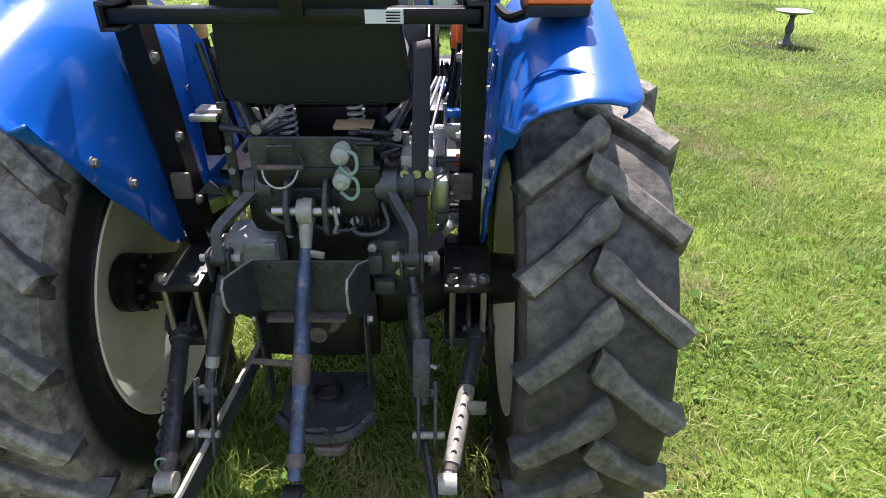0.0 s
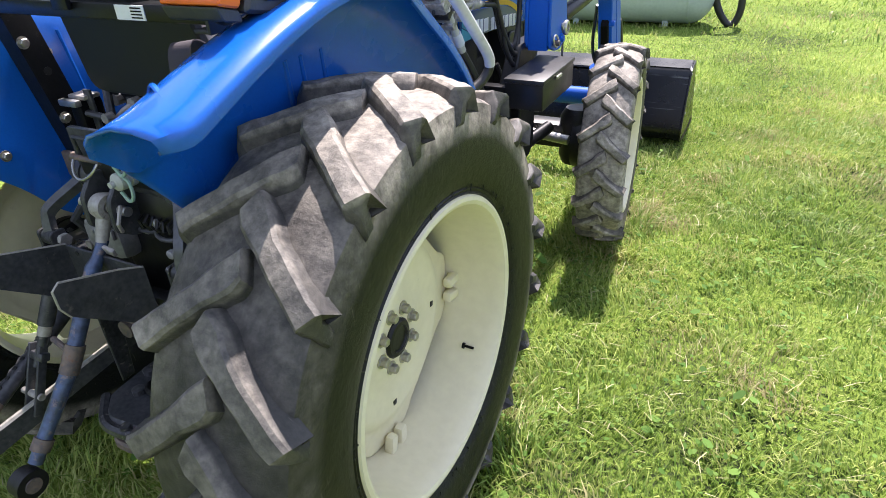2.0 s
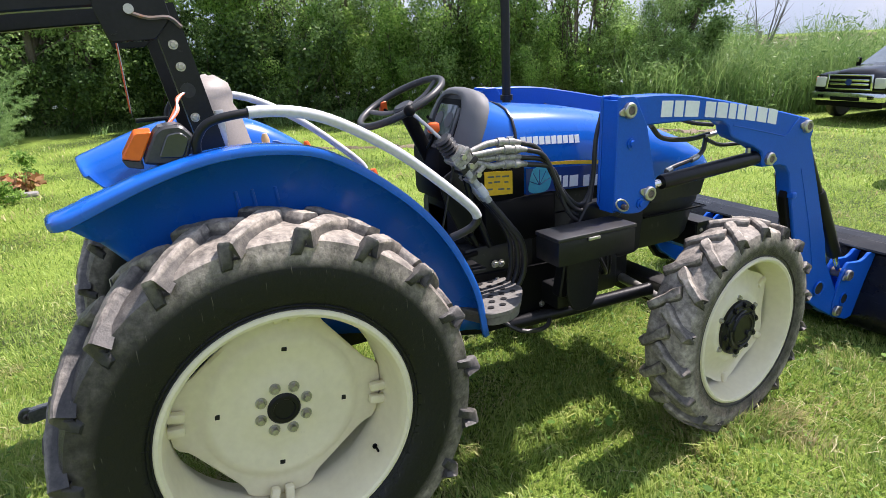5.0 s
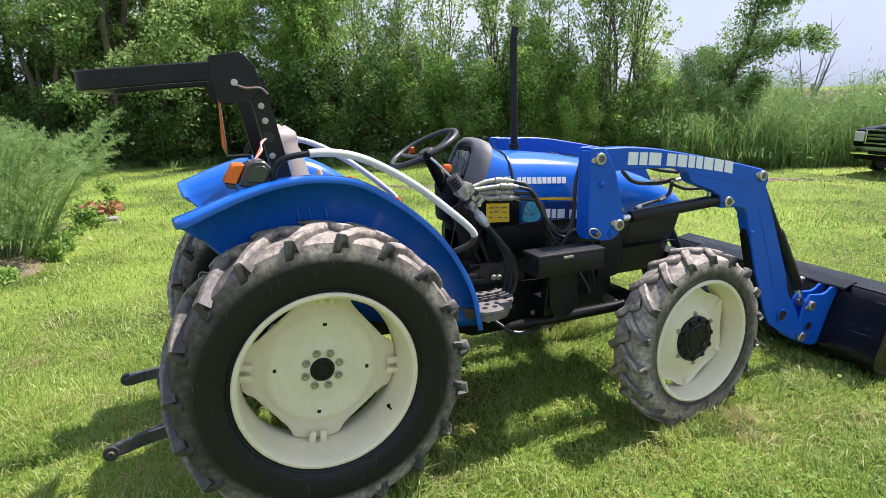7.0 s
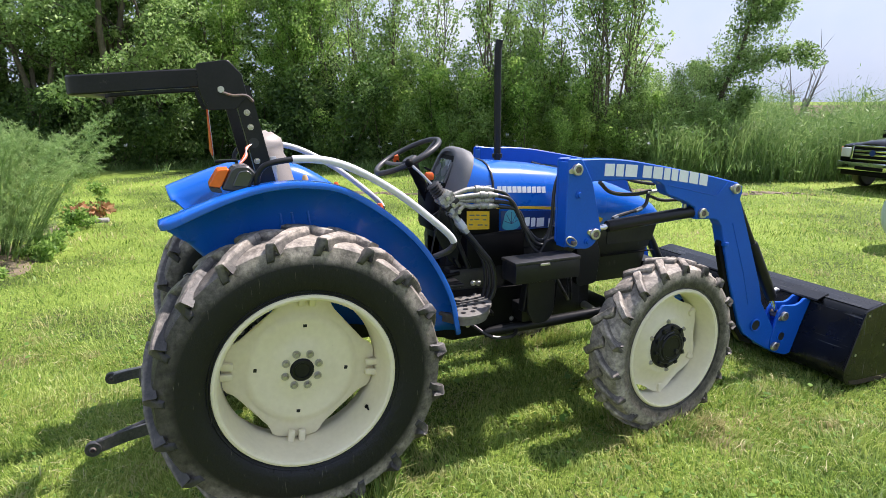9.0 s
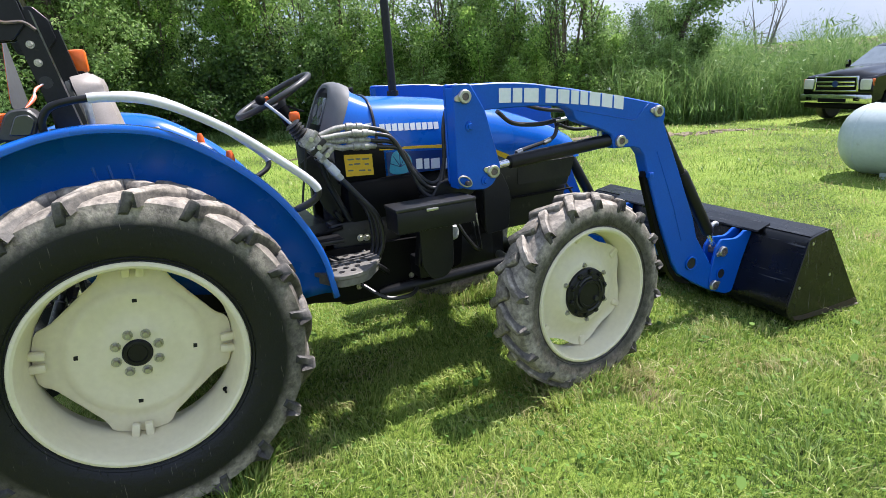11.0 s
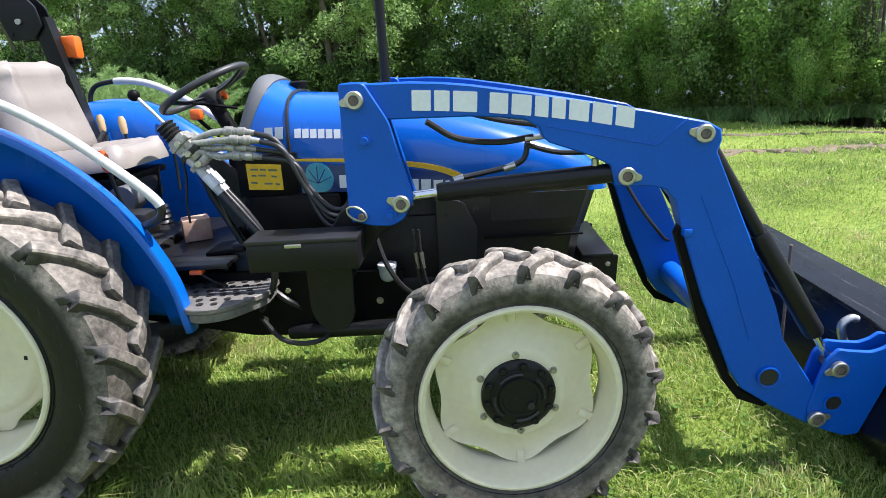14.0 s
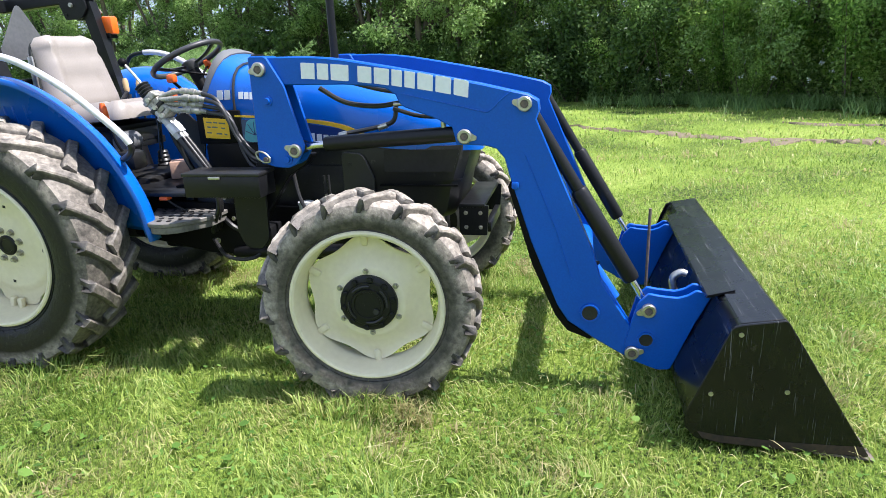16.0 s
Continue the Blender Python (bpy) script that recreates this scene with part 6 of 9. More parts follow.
# ---- loader ----
POST = rounded([(1.393, 1.477), (1.475, 1.475), (1.545, 1.352), (1.610, 1.092), (1.568, 1.022), (1.525, 1.002), (1.455, 1.008), (1.386, 1.032)], 0.016)
ARM = [(1.42, 1.472), (1.618, 1.468), (1.72, 1.460), (1.812, 1.448), (2.004, 1.412), (2.193, 1.373), (2.381, 1.333), (2.494, 1.305), (2.565, 1.288), (2.608, 1.262), (2.612, 1.225), (2.600, 1.19),
       (2.715, 0.923), (2.835, 0.639), (2.870, 0.515), (2.983, 0.341), (3.025, 0.275), (3.045, 0.215), (3.03, 0.176), (2.995, 0.168), (2.931, 0.203), (2.847, 0.252), (2.735, 0.330), (2.690, 0.402),
       (2.58, 0.682), (2.490, 0.968), (2.472, 1.035), (2.440, 1.075), (2.395, 1.088), (2.275, 1.094), (2.258, 1.165), (2.196, 1.199), (2.060, 1.250), (2.040, 1.268), (2.025, 1.303), (1.983, 1.328), (1.90, 1.340), (1.808, 1.348), (1.53, 1.354), (1.42, 1.36)]
PLATE_B = rounded([(2.975, 0.235), (3.00, 0.34), (3.022, 0.425), (3.062, 0.470), (3.11, 0.462), (3.178, 0.456), (3.215, 0.468), (3.248, 0.492), (3.31, 0.475), (3.245, 0.33), (3.168, 0.127), (3.115, 0.122), (2.992, 0.168)], 0.010)
boss_me = mesh_of(lathe([(0, 0.030), (0.014, 0.030), (0.018, 0.026), (0.018, 0.017), (0.012, 0.016), (0.012, 0.0)], 24), "pin_boss")
boss_me.materials.append(STEEL)
boss_dark = mesh_of(lathe([(0.0122, 0.0), (0.0122, 0.0158), (0.016, 0.0150), (0.016, 0.0)], 20), "pin_end")
boss_dark.materials.append(RUSTY)
flag_me = mesh_of(plate(rounded([(-0.012, -0.030), (0.05, -0.008), (0.05, 0.008), (-0.012, 0.030)], 0.008), 0.0, 0.008, 0.001), "pin_flag")
flag_me.materials.append(STEEL)


def pin(parent, s, x, y, z, turn):
    m = Matrix.Translation((s * x, y, z)) @ Matrix.Diagonal((s, 1, 1, 1))
    b_ = part("pin_boss", boss_me, STEEL, parent, "bright greased pivot pin", m)
    part("pin_flag", flag_me, STEEL, parent, "", m @ pose(0, 0, 0, turn))
    part("pin_end", boss_dark, RUSTY, parent, "", m)


for s in (1, -1):
    arm = part("loader_arm", plate(ARM, s * 0.470, s * 0.546, 0.005), LOADER_BLUE, tractor, "blue bent steel loader arm")
    part("tower_plate", plate(POST, s * 0.5465, s * 0.560, 0.004), LOADER_BLUE, arm, "blue loader tower plate")
    part("tower_plate", plate(POST, s * 0.452, s * 0.466, 0.004), LOADER_BLUE, arm, "blue loader tower plate")
    part("tower_back", plate([(1.392, 1.02), (1.41, 1.02), (1.41, 1.46), (1.397, 1.46)], s * 0.466, s * 0.546, 0.002), LOADER_BLUE, arm)
    # folded seam of the arm skin
    part("weld_seam", tube(curve_pts([(s * 0.547, 2.50, 1.30), (s * 0.547, 2.46, 1.27), (s * 0.547, 2.41, 1.225), (s * 0.547, 2.36, 1.232), (s * 0.547, 2.20, 1.270), (s * 0.547, 2.05, 1.305)], 4), 0.0026, 6), LOADER_BLUE, arm)
    part("weld_seam", tube([(s * 0.547, 2.555, 1.05), (s * 0.547, 2.68, 0.74), (s * 0.547, 2.75, 0.52)], 0.0022, 6), LOADER_BLUE, arm)
    pin(arm, s, 0.560, 1.442, 1.422, 190)
    pin(arm, s, 0.560, 1.565, 1.079, 160)
    pin(arm, s, 0.546, 2.553, 1.252, 170)
    pin(arm, s, 0.546, 2.310, 1.128, -10)
    pin(arm, s, 0.556, 3.007, 0.202, 10)
    for y, z in ((1.462, 1.292), (1.525, 1.042)):
        b2 = lathe([(s * 0.560, 0.022), (s * 0.566, 0.022), (s * 0.566, 0.014), (s * 0.574, 0.012), (s * 0.574, 0.0)], 18, c=(0, y, z))
        part("tower_bolt", b2, LOADER_BLUE, arm)
    part("tube_rim", lathe([(s * 0.5460, 0.033), (s * 0.5560, 0.033), (s * 0.5575, 0.037), (s * 0.5560, 0.041), (s * 0.5460, 0.041)], 24, c=(0, 2.828, 0.372), closed=True), LOADER_BLUE, arm)
    part("cross_hole", lathe([(s * 0.5462, 0.0), (s * 0.5462, 0.030), (s * 0.552, 0.034), (s * 0.552, 0.030), (s * 0.549, 0.0)], 24, c=(0, 2.828, 0.372)), HOSE, arm, "dark tube end")
    hp = [(s * 0.575, 1.415 + 0.032 * math.cos(a), 1.055 + 0.022 * math.sin(a) - 0.35 * 0.032 * math.cos(a)) for a in np.linspace(0, 2 * math.pi, 20, endpoint=False)]
    part("ring_pin", tube(hp, 0.004, 6, closed=True), STEEL, arm, "wire ring of a locking pin")
    part("pin_head", rod((s * 0.562, 1.43, 1.045), (s * 0.585, 1.43, 1.045), 0.011, 10), RUSTY, arm)
    # name on the arm as plain white bars
    y = 1.622
    for wdt in (0.072, 0.060, 0.088, 0.028, 0.070, 0.074, 0.054, 0.054, 0.074, 0.074, 0.070):
        if wdt > 0.03:
            zt = 1.447 - 0.06 * (y - 1.615) - 0.105 * (y - 1.615) ** 2
            k = -0.06 - 0.21 * (y - 1.615)
            part("name_bar", plate(rounded([(y, zt - 0.068), (y + wdt - 0.011, zt - 0.068 + k * wdt), (y + wdt - 0.007, zt - 0.004 + k * wdt), (y + 0.004, zt - 0.004)], 0.003, 2), s * 0.5462, s * 0.5482, 0), WHITE, arm, "plain white bar for a letter")
        y += wdt
    # rubber-covered line guard along the back of the lower arm
    guard = plate([(2.495, 0.945), (2.52, 0.93), (2.612, 0.60), (2.700, 0.375), (2.745, 0.312), (2.85, 0.25), (2.83, 0.238), (2.735, 0.275), (2.682, 0.345), (2.582, 0.575), (2.482, 0.915)], s * 0.490, s * 0.530, 0.004)
    part("line_guard", guard, PLASTIC, arm, "black hose guard along the arm")
    part("guard_clip", box(0.07, 0.03, 0.03, (s * 0.525, 2.515, 0.925), 0.006), LOADER_BLUE, arm)
    # lift cylinder
    x = s * 0.508
    cyl = part("lift_cylinder", tube([(x, 1.685, 1.099), (x, 1.70, 1.100), (x, 2.26, 1.133), (x, 2.28, 1.134)], [0.030, 0.033, 0.033, 0.030], 20), BLACK, tractor, "black hydraulic lift cylinder")
    part("rod_end", tube([(x, 1.565, 1.089), (x, 1.69, 1.099)], 0.017, 14), CHROME, cyl, "chromed piston rod")
    part("rod_eye", rod((x - 0.03, 1.570, 1.086), (x + 0.03, 1.570, 1.086), 0.028), BLACK, cyl)
    part("port", rod((x, 2.215, 1.155), (x, 2.215, 1.185), 0.012, 10), STEEL, cyl)
    part("cylinder_eye", box(0.05, 0.06, 0.05, (x, 2.305, 1.130), 0.012), BLACK, cyl)
    # bucket cylinder
    a, b = Vector((s * 0.508, 2.568, 1.235)), Vector((s * 0.508, 3.065, 0.399))
    q = lambda t: tuple(a.lerp(b, t))
    bc = part("bucket_cylinder", tube([q(0.40), q(0.415), q(0.845), q(0.86)], [0.031, 0.036, 0.036, 0.032], 20), BLACK, tractor, "black hydraulic bucket cylinder")
    part("upper_sleeve", tube([q(0.02), q(0.41)], 0.025, 18), BLACK, bc)
    part("piston_rod", tube([q(0.85), q(0.97)], 0.014, 12), CHROME, bc, "chromed piston rod")
    part("rod_eye", rod((s * 0.474, 3.065, 0.399), (s * 0.534, 3.065, 0.399), 0.026), RUSTY, bc)
    pin(bc, s, 0.556, 3.065, 0.399, 200)
    part("feed_pipe", tube(curve_pts([(s * 0.50, 2.60, 1.05), (s * 0.505, 2.66, 0.98), (s * 0.50, 2.70, 0.93)], 4), 0.006, 8), STEEL, bc)
    part("hydraulic_hose", tube(curve_pts([(s * 0.46, 2.50, 1.02), (s * 0.42, 2.62, 0.80), (s * 0.42, 2.72, 0.66), (s * 0.47, 2.78, 0.60), (s * 0.50, 2.86, 0.58)], 6), 0.009, 8), HOSE, tractor, "black hydraulic hose")
    part("hydraulic_hose", tube(curve_pts([(s * 0.46, 1.66, 1.335), (s * 0.43, 1.76, 1.27), (s * 0.44, 1.90, 1.25), (s * 0.45, 2.02, 1.262)], 6), 0.011, 8), HOSE, tractor, "black hydraulic hose")
    part("hydraulic_hose", tube(curve_pts([(s * 0.46, 1.78, 1.36), (s * 0.44, 1.92, 1.32), (s * 0.45, 2.04, 1.30)], 6), 0.009, 8), HOSE, tractor, "black hydraulic hose")
    part("hydraulic_hose", tube(curve_pts([(s * 0.47, 1.99, 1.24), (s * 0.45, 2.10, 1.205), (s * 0.46, 2.22, 1.20)], 6), 0.009, 8), HOSE, tractor, "black hydraulic hose")
    tee = part("hose_tee", rod((s * 0.452, 1.99, 1.255), (s * 0.452, 2.06, 1.262), 0.010, 10), STEEL, arm, "steel hose tee fitting")
    part("fitting", tube(curve_pts([(s * 0.452, 2.00, 1.25), (s * 0.452, 1.985, 1.19), (s * 0.455, 1.93, 1.165), (s * 0.46, 1.80, 1.142), (s * 0.48, 1.745, 1.135), (s * 0.50, 1.738, 1.10)], 6), 0.010, 8), HOSE, arm)
    part("crimp", rod((s * 0.4535, 1.955, 1.170), (s * 0.4535, 1.915, 1.158), 0.013, 10), STEEL, arm)
    part("crimp", rod((s * 0.475, 1.775, 1.139), (s * 0.482, 1.742, 1.132), 0.013, 10), STEEL, arm)
    for x0 in (0.535, 0.455):
        br = part("bucket_bracket", plate(PLATE_B, s * x0, s * (x0 + 0.018), 0.003), LOADER_BLUE, tractor, "blue bucket mounting plate")
        part("tube_rim", lathe([(s * (x0 + 0.018), 0.028), (s * (x0 + 0.026), 0.028), (s * (x0 + 0.026), 0.035), (s * (x0 + 0.018), 0.035)], 20, c=(0, 3.062, 0.262), closed=True), LOADER_BLUE, br)
        part("hole", lathe([(s * (x0 + 0.0182), 0.0), (s * (x0 + 0.0182), 0.026), (s * (x0 + 0.023), 0.029), (s * (x0 + 0.02), 0.0)], 20, c=(0, 3.062, 0.262)), HOSE, br)
cross = part("cross_tube", rod((-0.50, 2.80, 0.43), (0.50, 2.80, 0.43), 0.055, 24), LOADER_BLUE, tractor, "blue loader cross tube")
part("stay", tube([(0.40, 2.78, 0.62), (0.44, 2.93, 0.40)], 0.03, 14), LOADER_BLUE, cross)

RUST_FILM = surface("brown_rust_film", (0.055, 0.032, 0.020), (0.02, 0.014, 0.011), 0.75, fine=60, broad=12, bump=0.3)
# bucket: bent shell of even thickness, side plates, lip and cutting edge
BK = curve_pts([(3.475, 0.532), (3.40, 0.522), (3.335, 0.506)], 1) + curve_pts([(3.318, 0.492), (3.26, 0.35), (3.20, 0.21), (3.178, 0.14), (3.188, 0.085), (3.225, 0.055), (3.30, 0.045), (3.55, 0.032), (3.795, 0.018)], 4)
outer = [(p[0], p[1]) for p in BK]
inner = []
for i, p in enumerate(outer):
    a, b = Vector(outer[max(i - 1, 0)]), Vector(outer[min(i + 1, len(outer) - 1)])
    t = (b - a).normalized()
    inner.append((p[0] - t.y * 0.010, p[1] + t.x * 0.010))
bucket = part("bucket", plate(outer + inner[::-1], -0.903, 0.903, 0.0015), BUCKET, tractor, "worn black steel loader bucket resting on the grass")
side = rounded([(3.305, 0.500), (3.338, 0.512), (3.478, 0.536), (3.80, 0.022), (3.55, 0.022), (3.30, 0.030), (3.215, 0.044), (3.176, 0.09), (3.172, 0.145), (3.20, 0.215)], 0.012)
for s in (1, -1):
    part("side_plate", plate(side, s * 0.9035, s * 0.916, 0.003), BUCKET, bucket, "scuffed black bucket side plate")
    for y, z in ((3.335, 0.475), (3.255, 0.235), (3.505, 0.262)):
        part("plug_bolt", rod((s * 0.914, y, z), (s * 0.919, y, z), 0.009, 10), STEEL, bucket)
for s in (1, -1):
    part("rust_band", plate([(3.795, 0.026), (3.772, 0.064), (3.55, 0.058), (3.30, 0.064), (3.22, 0.075), (3.24, 0.048), (3.30, 0.034), (3.55, 0.026)], s * 0.9164, s * 0.9172, 0), RUST_FILM, bucket, "brown rusted lower edge")
part("top_beam", plate([(3.335, 0.512), (3.47, 0.536), (3.485, 0.525), (3.485, 0.49), (3.475, 0.49), (3.468, 0.522), (3.34, 0.500)], -0.90, 0.90, 0.002), BUCKET, bucket, "folded top lip")
part("stiffener", plate([(3.375, 0.5275), (3.275, 0.500), (3.270, 0.490), (3.282, 0.490), (3.375, 0.520)], -0.62, 0.62, 0.001), BUCKET, bucket, "bright-worn stiffener plate")
part("cutting_edge", plate([(3.62, 0.018), (3.82, 0.006), (3.82, 0.012), (3.62, 0.030)], -0.915, 0.915, 0.001), RUSTY, bucket, "worn steel cutting edge")
part("hook", tube(curve_pts([(0.36, 3.26, 0.36), (0.36, 3.20, 0.40), (0.36, 3.18, 0.47), (0.36, 3.21, 0.50), (0.36, 3.235, 0.495)], 5), 0.016, 10), STEEL, bucket, "steel grab hook")
part("level_rod", tube([(0.1, 3.10, 0.30), (0.1, 3.10, 0.72)], 0.007, 8), RUSTY, bucket, "thin upright level rod")

# ---- rear hitch ----
WORN_STEEL = surface("worn_dark_steel", (0.075, 0.076, 0.08), (0.020, 0.021, 0.023), 0.38, metal=0.2, fine=90, broad=26, bump=0.3, dirt=(0.34, 0.31, 0.27), dirt_amount=0.42, spec=0.5)
DARK_STEEL = surface("scraped_black_steel", (0.030, 0.032, 0.037), (0.075, 0.076, 0.080), 0.33, metal=0.1, fine=80, broad=16, bump=0.3, dirt=(0.17, 0.155, 0.14), dirt_amount=0.40, spec=0.4)
PALE_STEEL = surface("pale_worn_steel", (0.42, 0.40, 0.36), (0.26, 0.24, 0.21), 0.5, metal=0.25, fine=90, broad=14, bump=0.2, dirt=(0.12, 0.09, 0.07), dirt_amount=0.4)
ht = part("top_link", tube([(-0.010, -0.235, 0.90), (-0.012, -0.26, 0.865), (-0.013, -0.28, 0.845), (-0.014, -0.42, 0.64), (-0.016, -0.57, 0.475)], [0.014, 0.014, 0.0190, 0.0190, 0.016], 16), LINK_BLUE, tractor, "scuffed blue-grey hitch top link")
part("link_eye", lathe([(-0.018, 0.015), (-0.018, 0.030), (0.0, 0.034), (0.018, 0.030), (0.018, 0.015)], 22, c=(-0.008, -0.205, 0.975), closed=True), PALE_STEEL, ht, "worn link eye")
part("eye_neck", tube([(-0.009, -0.212, 0.955), (-0.010, -0.24, 0.895)], [0.019, 0.014], 12), PALE_STEEL, ht)
part("ball_end", rod((-0.036, -0.60, 0.442), (0.004, -0.60, 0.442), 0.036, 20), GREASY, ht)
part("ball", rod((-0.040, -0.60, 0.442), (0.008, -0.60, 0.442), 0.019, 16), RUSTY, ht)
part("adjuster", tube([(-0.0135, -0.385, 0.69), (-0.014, -0.425, 0.632)], 0.0225, 12), RUSTY, ht, "rusty adjusting sleeve")
part("adjuster", tube([(-0.0155, -0.53, 0.518), (-0.0158, -0.55, 0.497)], 0.0225, 12), RUSTY, ht, "rusty lock nut")
part("handle", rod((-0.014, -0.40, 0.67), (-0.14, -0.37, 0.655), 0.008, 8), RUSTY, ht)
for x in (-0.058, 0.034):
    part("link_bracket", plate(rounded([(-0.232, 0.925), (-0.228, 1.00), (-0.19, 1.045), (-0.14, 1.045), (-0.13, 0.90), (-0.18, 0.895)], 0.014), x, x + 0.014, 0.003), DARK_STEEL, ht)
part("link_pin", rod((-0.088, -0.205, 0.975), (0.075, -0.205, 0.975), 0.012, 12), STEEL, ht)
part("lynch_pin", tube([(0.06, -0.21, 0.99), (0.07, -0.235, 0.955), (0.06, -0.225, 0.93)], 0.005, 6), PALE_STEEL, ht)
part("clevis_tab", box(0.045, 0.010, 0.020, (0.012, -0.245, 0.880), 0.003, Euler((0.3, 0.2, 0)).to_matrix()), PALE_STEEL, ht, "pale steel locking tab")
spring_pts = [(0.055 + 0.004 * k, -0.165 + 0.017 * math.cos(k * 1.3), 0.930 + 0.017 * math.sin(k * 1.3)) for k in range(28)]
part("spring", tube(spring_pts, 0.004, 6), GREASY, ht)
shaft = part("rock_shaft", rod((-0.155, -0.125, 1.010), (0.285, -0.125, 1.010), 0.030, 20), DARK_STEEL, tractor, "black hitch rock shaft")
for x in (-0.15, 0.235):
    part("end_collar", rod((x - 0.014, -0.125, 1.010), (x + 0.014, -0.125, 1.010), 0.042, 20), DARK_STEEL, shaft)
for s in (1, -1):
    ax = 0.243 if s > 0 else 0.224
    top_x = 0.180 if s > 0 else -0.125
    if s > 0:
        bent = curve_pts([(0.172, -0.115, 1.018), (0.180, -0.140, 1.010), (0.203, -0.165, 0.976), (0.240, -0.215, 0.930), (0.244, -0.228, 0.900), (0.243, -0.234, 0.862)], 4)
    else:
        bent = curve_pts([(-0.118, -0.115, 1.020), (-0.132, -0.138, 1.012), (-0.160, -0.165, 0.988), (-0.218, -0.215, 0.936), (-0.228, -0.226, 0.905), (-0.225, -0.234, 0.862)], 4)
    part("shaft_boss", rod((top_x - 0.026, -0.125, 1.010), (top_x + 0.026, -0.125, 1.010), 0.037, 22), DULL_CAST, shaft)
    part("boss_cap", rod((top_x + s * 0.026, -0.125, 1.010), (top_x + s * 0.034, -0.125, 1.010), 0.020, 16), CASTING, shaft)
    la = part("lift_arm", ribbon(bent, 0.030, 0.022, (0.25, -0.62, 0.74)), DULL_CAST, shaft, "dark forged bent lift arm")
    part("arm_eye", rod((s * ax - 0.018, -0.232, 0.862), (s * ax + 0.018, -0.232, 0.862), 0.022, 16), WORN_STEEL, la)
    for d in (-0.025, 0.025):
        part("shackle_cheek", plate(rounded([(-0.255, 0.885), (-0.212, 0.885), (-0.220, 0.815), (-0.255, 0.800)], 0.012), s * ax + d - 0.004, s * ax + d + 0.004, 0.002), WORN_STEEL, la)
    part("shackle_pin", rod((s * ax - 0.048, -0.232, 0.862), (s * ax + 0.048, -0.232, 0.862), 0.010, 10), CASTING, la)
    part("pin_head", rod((s * ax + 0.040, -0.232, 0.862), (s * ax + 0.052, -0.232, 0.862), 0.017, 6), PALE_STEEL, la)
    up, lo = Vector((s * ax, -0.238, 0.815)), Vector((s * 0.287, -0.425, 0.425))
    w = lambda t: tuple(up.lerp(lo, t))
    lr = part("lift_rod", tube([w(0), w(0.10), w(0.11), w(0.46), w(0.47), w(0.74)], [0.013, 0.013, 0.021, 0.021, 0.013, 0.013], 12), DARK_STEEL if s < 0 else WORN_STEEL, tractor, "scraped threaded lift rod")
    part("collar", tube([w(0.46), w(0.53)], 0.017, 12), PALE_STEEL if s < 0 else DARK_STEEL, lr)
    lean = Euler((radians(-25), 0, 0)).to_matrix()
    if s > 0:
        part("leveling_box", box(0.046, 0.046, 0.15, w(0.52), 0.008, lean), WORN_STEEL, lr, "grey leveling gearbox")
        part("grease_nipple", rod(w(0.50), tuple(Vector(w(0.50)) + Vector((0.04, -0.02, 0))), 0.006, 6), PALE_STEEL, lr)
    for d in (-0.021, 0.021):
        part("fork_leg", box(0.010, 0.024, 0.20, tuple(Vector(w(0.83)) + Vector((d, 0, 0))), 0.003, lean), DARK_STEEL if s < 0 else WORN_STEEL, lr)
    part("fork_bridge", box(0.052, 0.026, 0.024, w(0.67), 0.005, lean), DARK_STEEL, lr)
    part("fork_pin", rod(tuple(Vector(w(0.93)) - Vector((0.04, 0, 0))), tuple(Vector(w(0.93)) + Vector((0.04, 0, 0))), 0.010, 10), PALE_STEEL, lr)
    # lower link: straight bar with a bend near its front eye
    knots = [Vector((s * 0.195, -0.02, 0.485)), Vector((s * 0.215, -0.10, 0.478)), Vector((s * 0.300, -0.55, 0.372)), Vector((s * 0.375, -0.82, 0.332)), Vector((s * 0.385, -0.87, 0.325))]
    ll = []
    for i, p in enumerate(knots):
        h = (0.020, 0.024, 0.031, 0.026, 0.022)[i]
        ll.append([(p.x - 0.009, p.y, p.z - h), (p.x + 0.009, p.y, p.z - h), (p.x + 0.009, p.y, p.z + h), (p.x - 0.009, p.y, p.z + h)])
    b = knots[-1]
    lk = part("lower_link", swept(ll), DARK_STEEL, tractor, "scraped black lower hitch arm")
    # a paler strip along the arm's upper edge
    part("edge_strip", tube([(q.x, q.y, q.z + h0) for q, h0 in zip(knots, (0.019, 0.023, 0.030, 0.025, 0.021))], 0.0088, 6), PALE_STEEL if s < 0 else WORN_STEEL, lk, "paler upper edge")
    part("link_eye", lathe([(-0.013, 0.015), (-0.013, 0.030), (-0.010, 0.033), (0.010, 0.033), (0.013, 0.030), (0.013, 0.015)], 22, c=(b.x, b.y, b.z), closed=True), WORN_STEEL, lk, "scraped round link eye")
    part("ball", lathe([(-0.019, 0.009), (-0.012, 0.0155), (0.0, 0.018), (0.012, 0.0155), (0.019, 0.009)], 18, c=(b.x, b.y, b.z), closed=True), RUSTY, lk, "rusty drilled ball")
    part("sliding_end", plate(rounded([(b.y + 0.01, b.z - 0.027), (b.y + 0.01, b.z + 0.027), (-0.62, 0.392), (-0.60, 0.338)], 0.010), b.x - s * 0.026 - 0.007, b.x - s * 0.026 + 0.007, 0.002), DARK_STEEL, lk, "telescoping flat link end")
    part("link_hole", rod((s * 0.355 - 0.010, -0.72, 0.345), (s * 0.355 + 0.010, -0.72, 0.345), 0.011, 12), HOSE, lk)
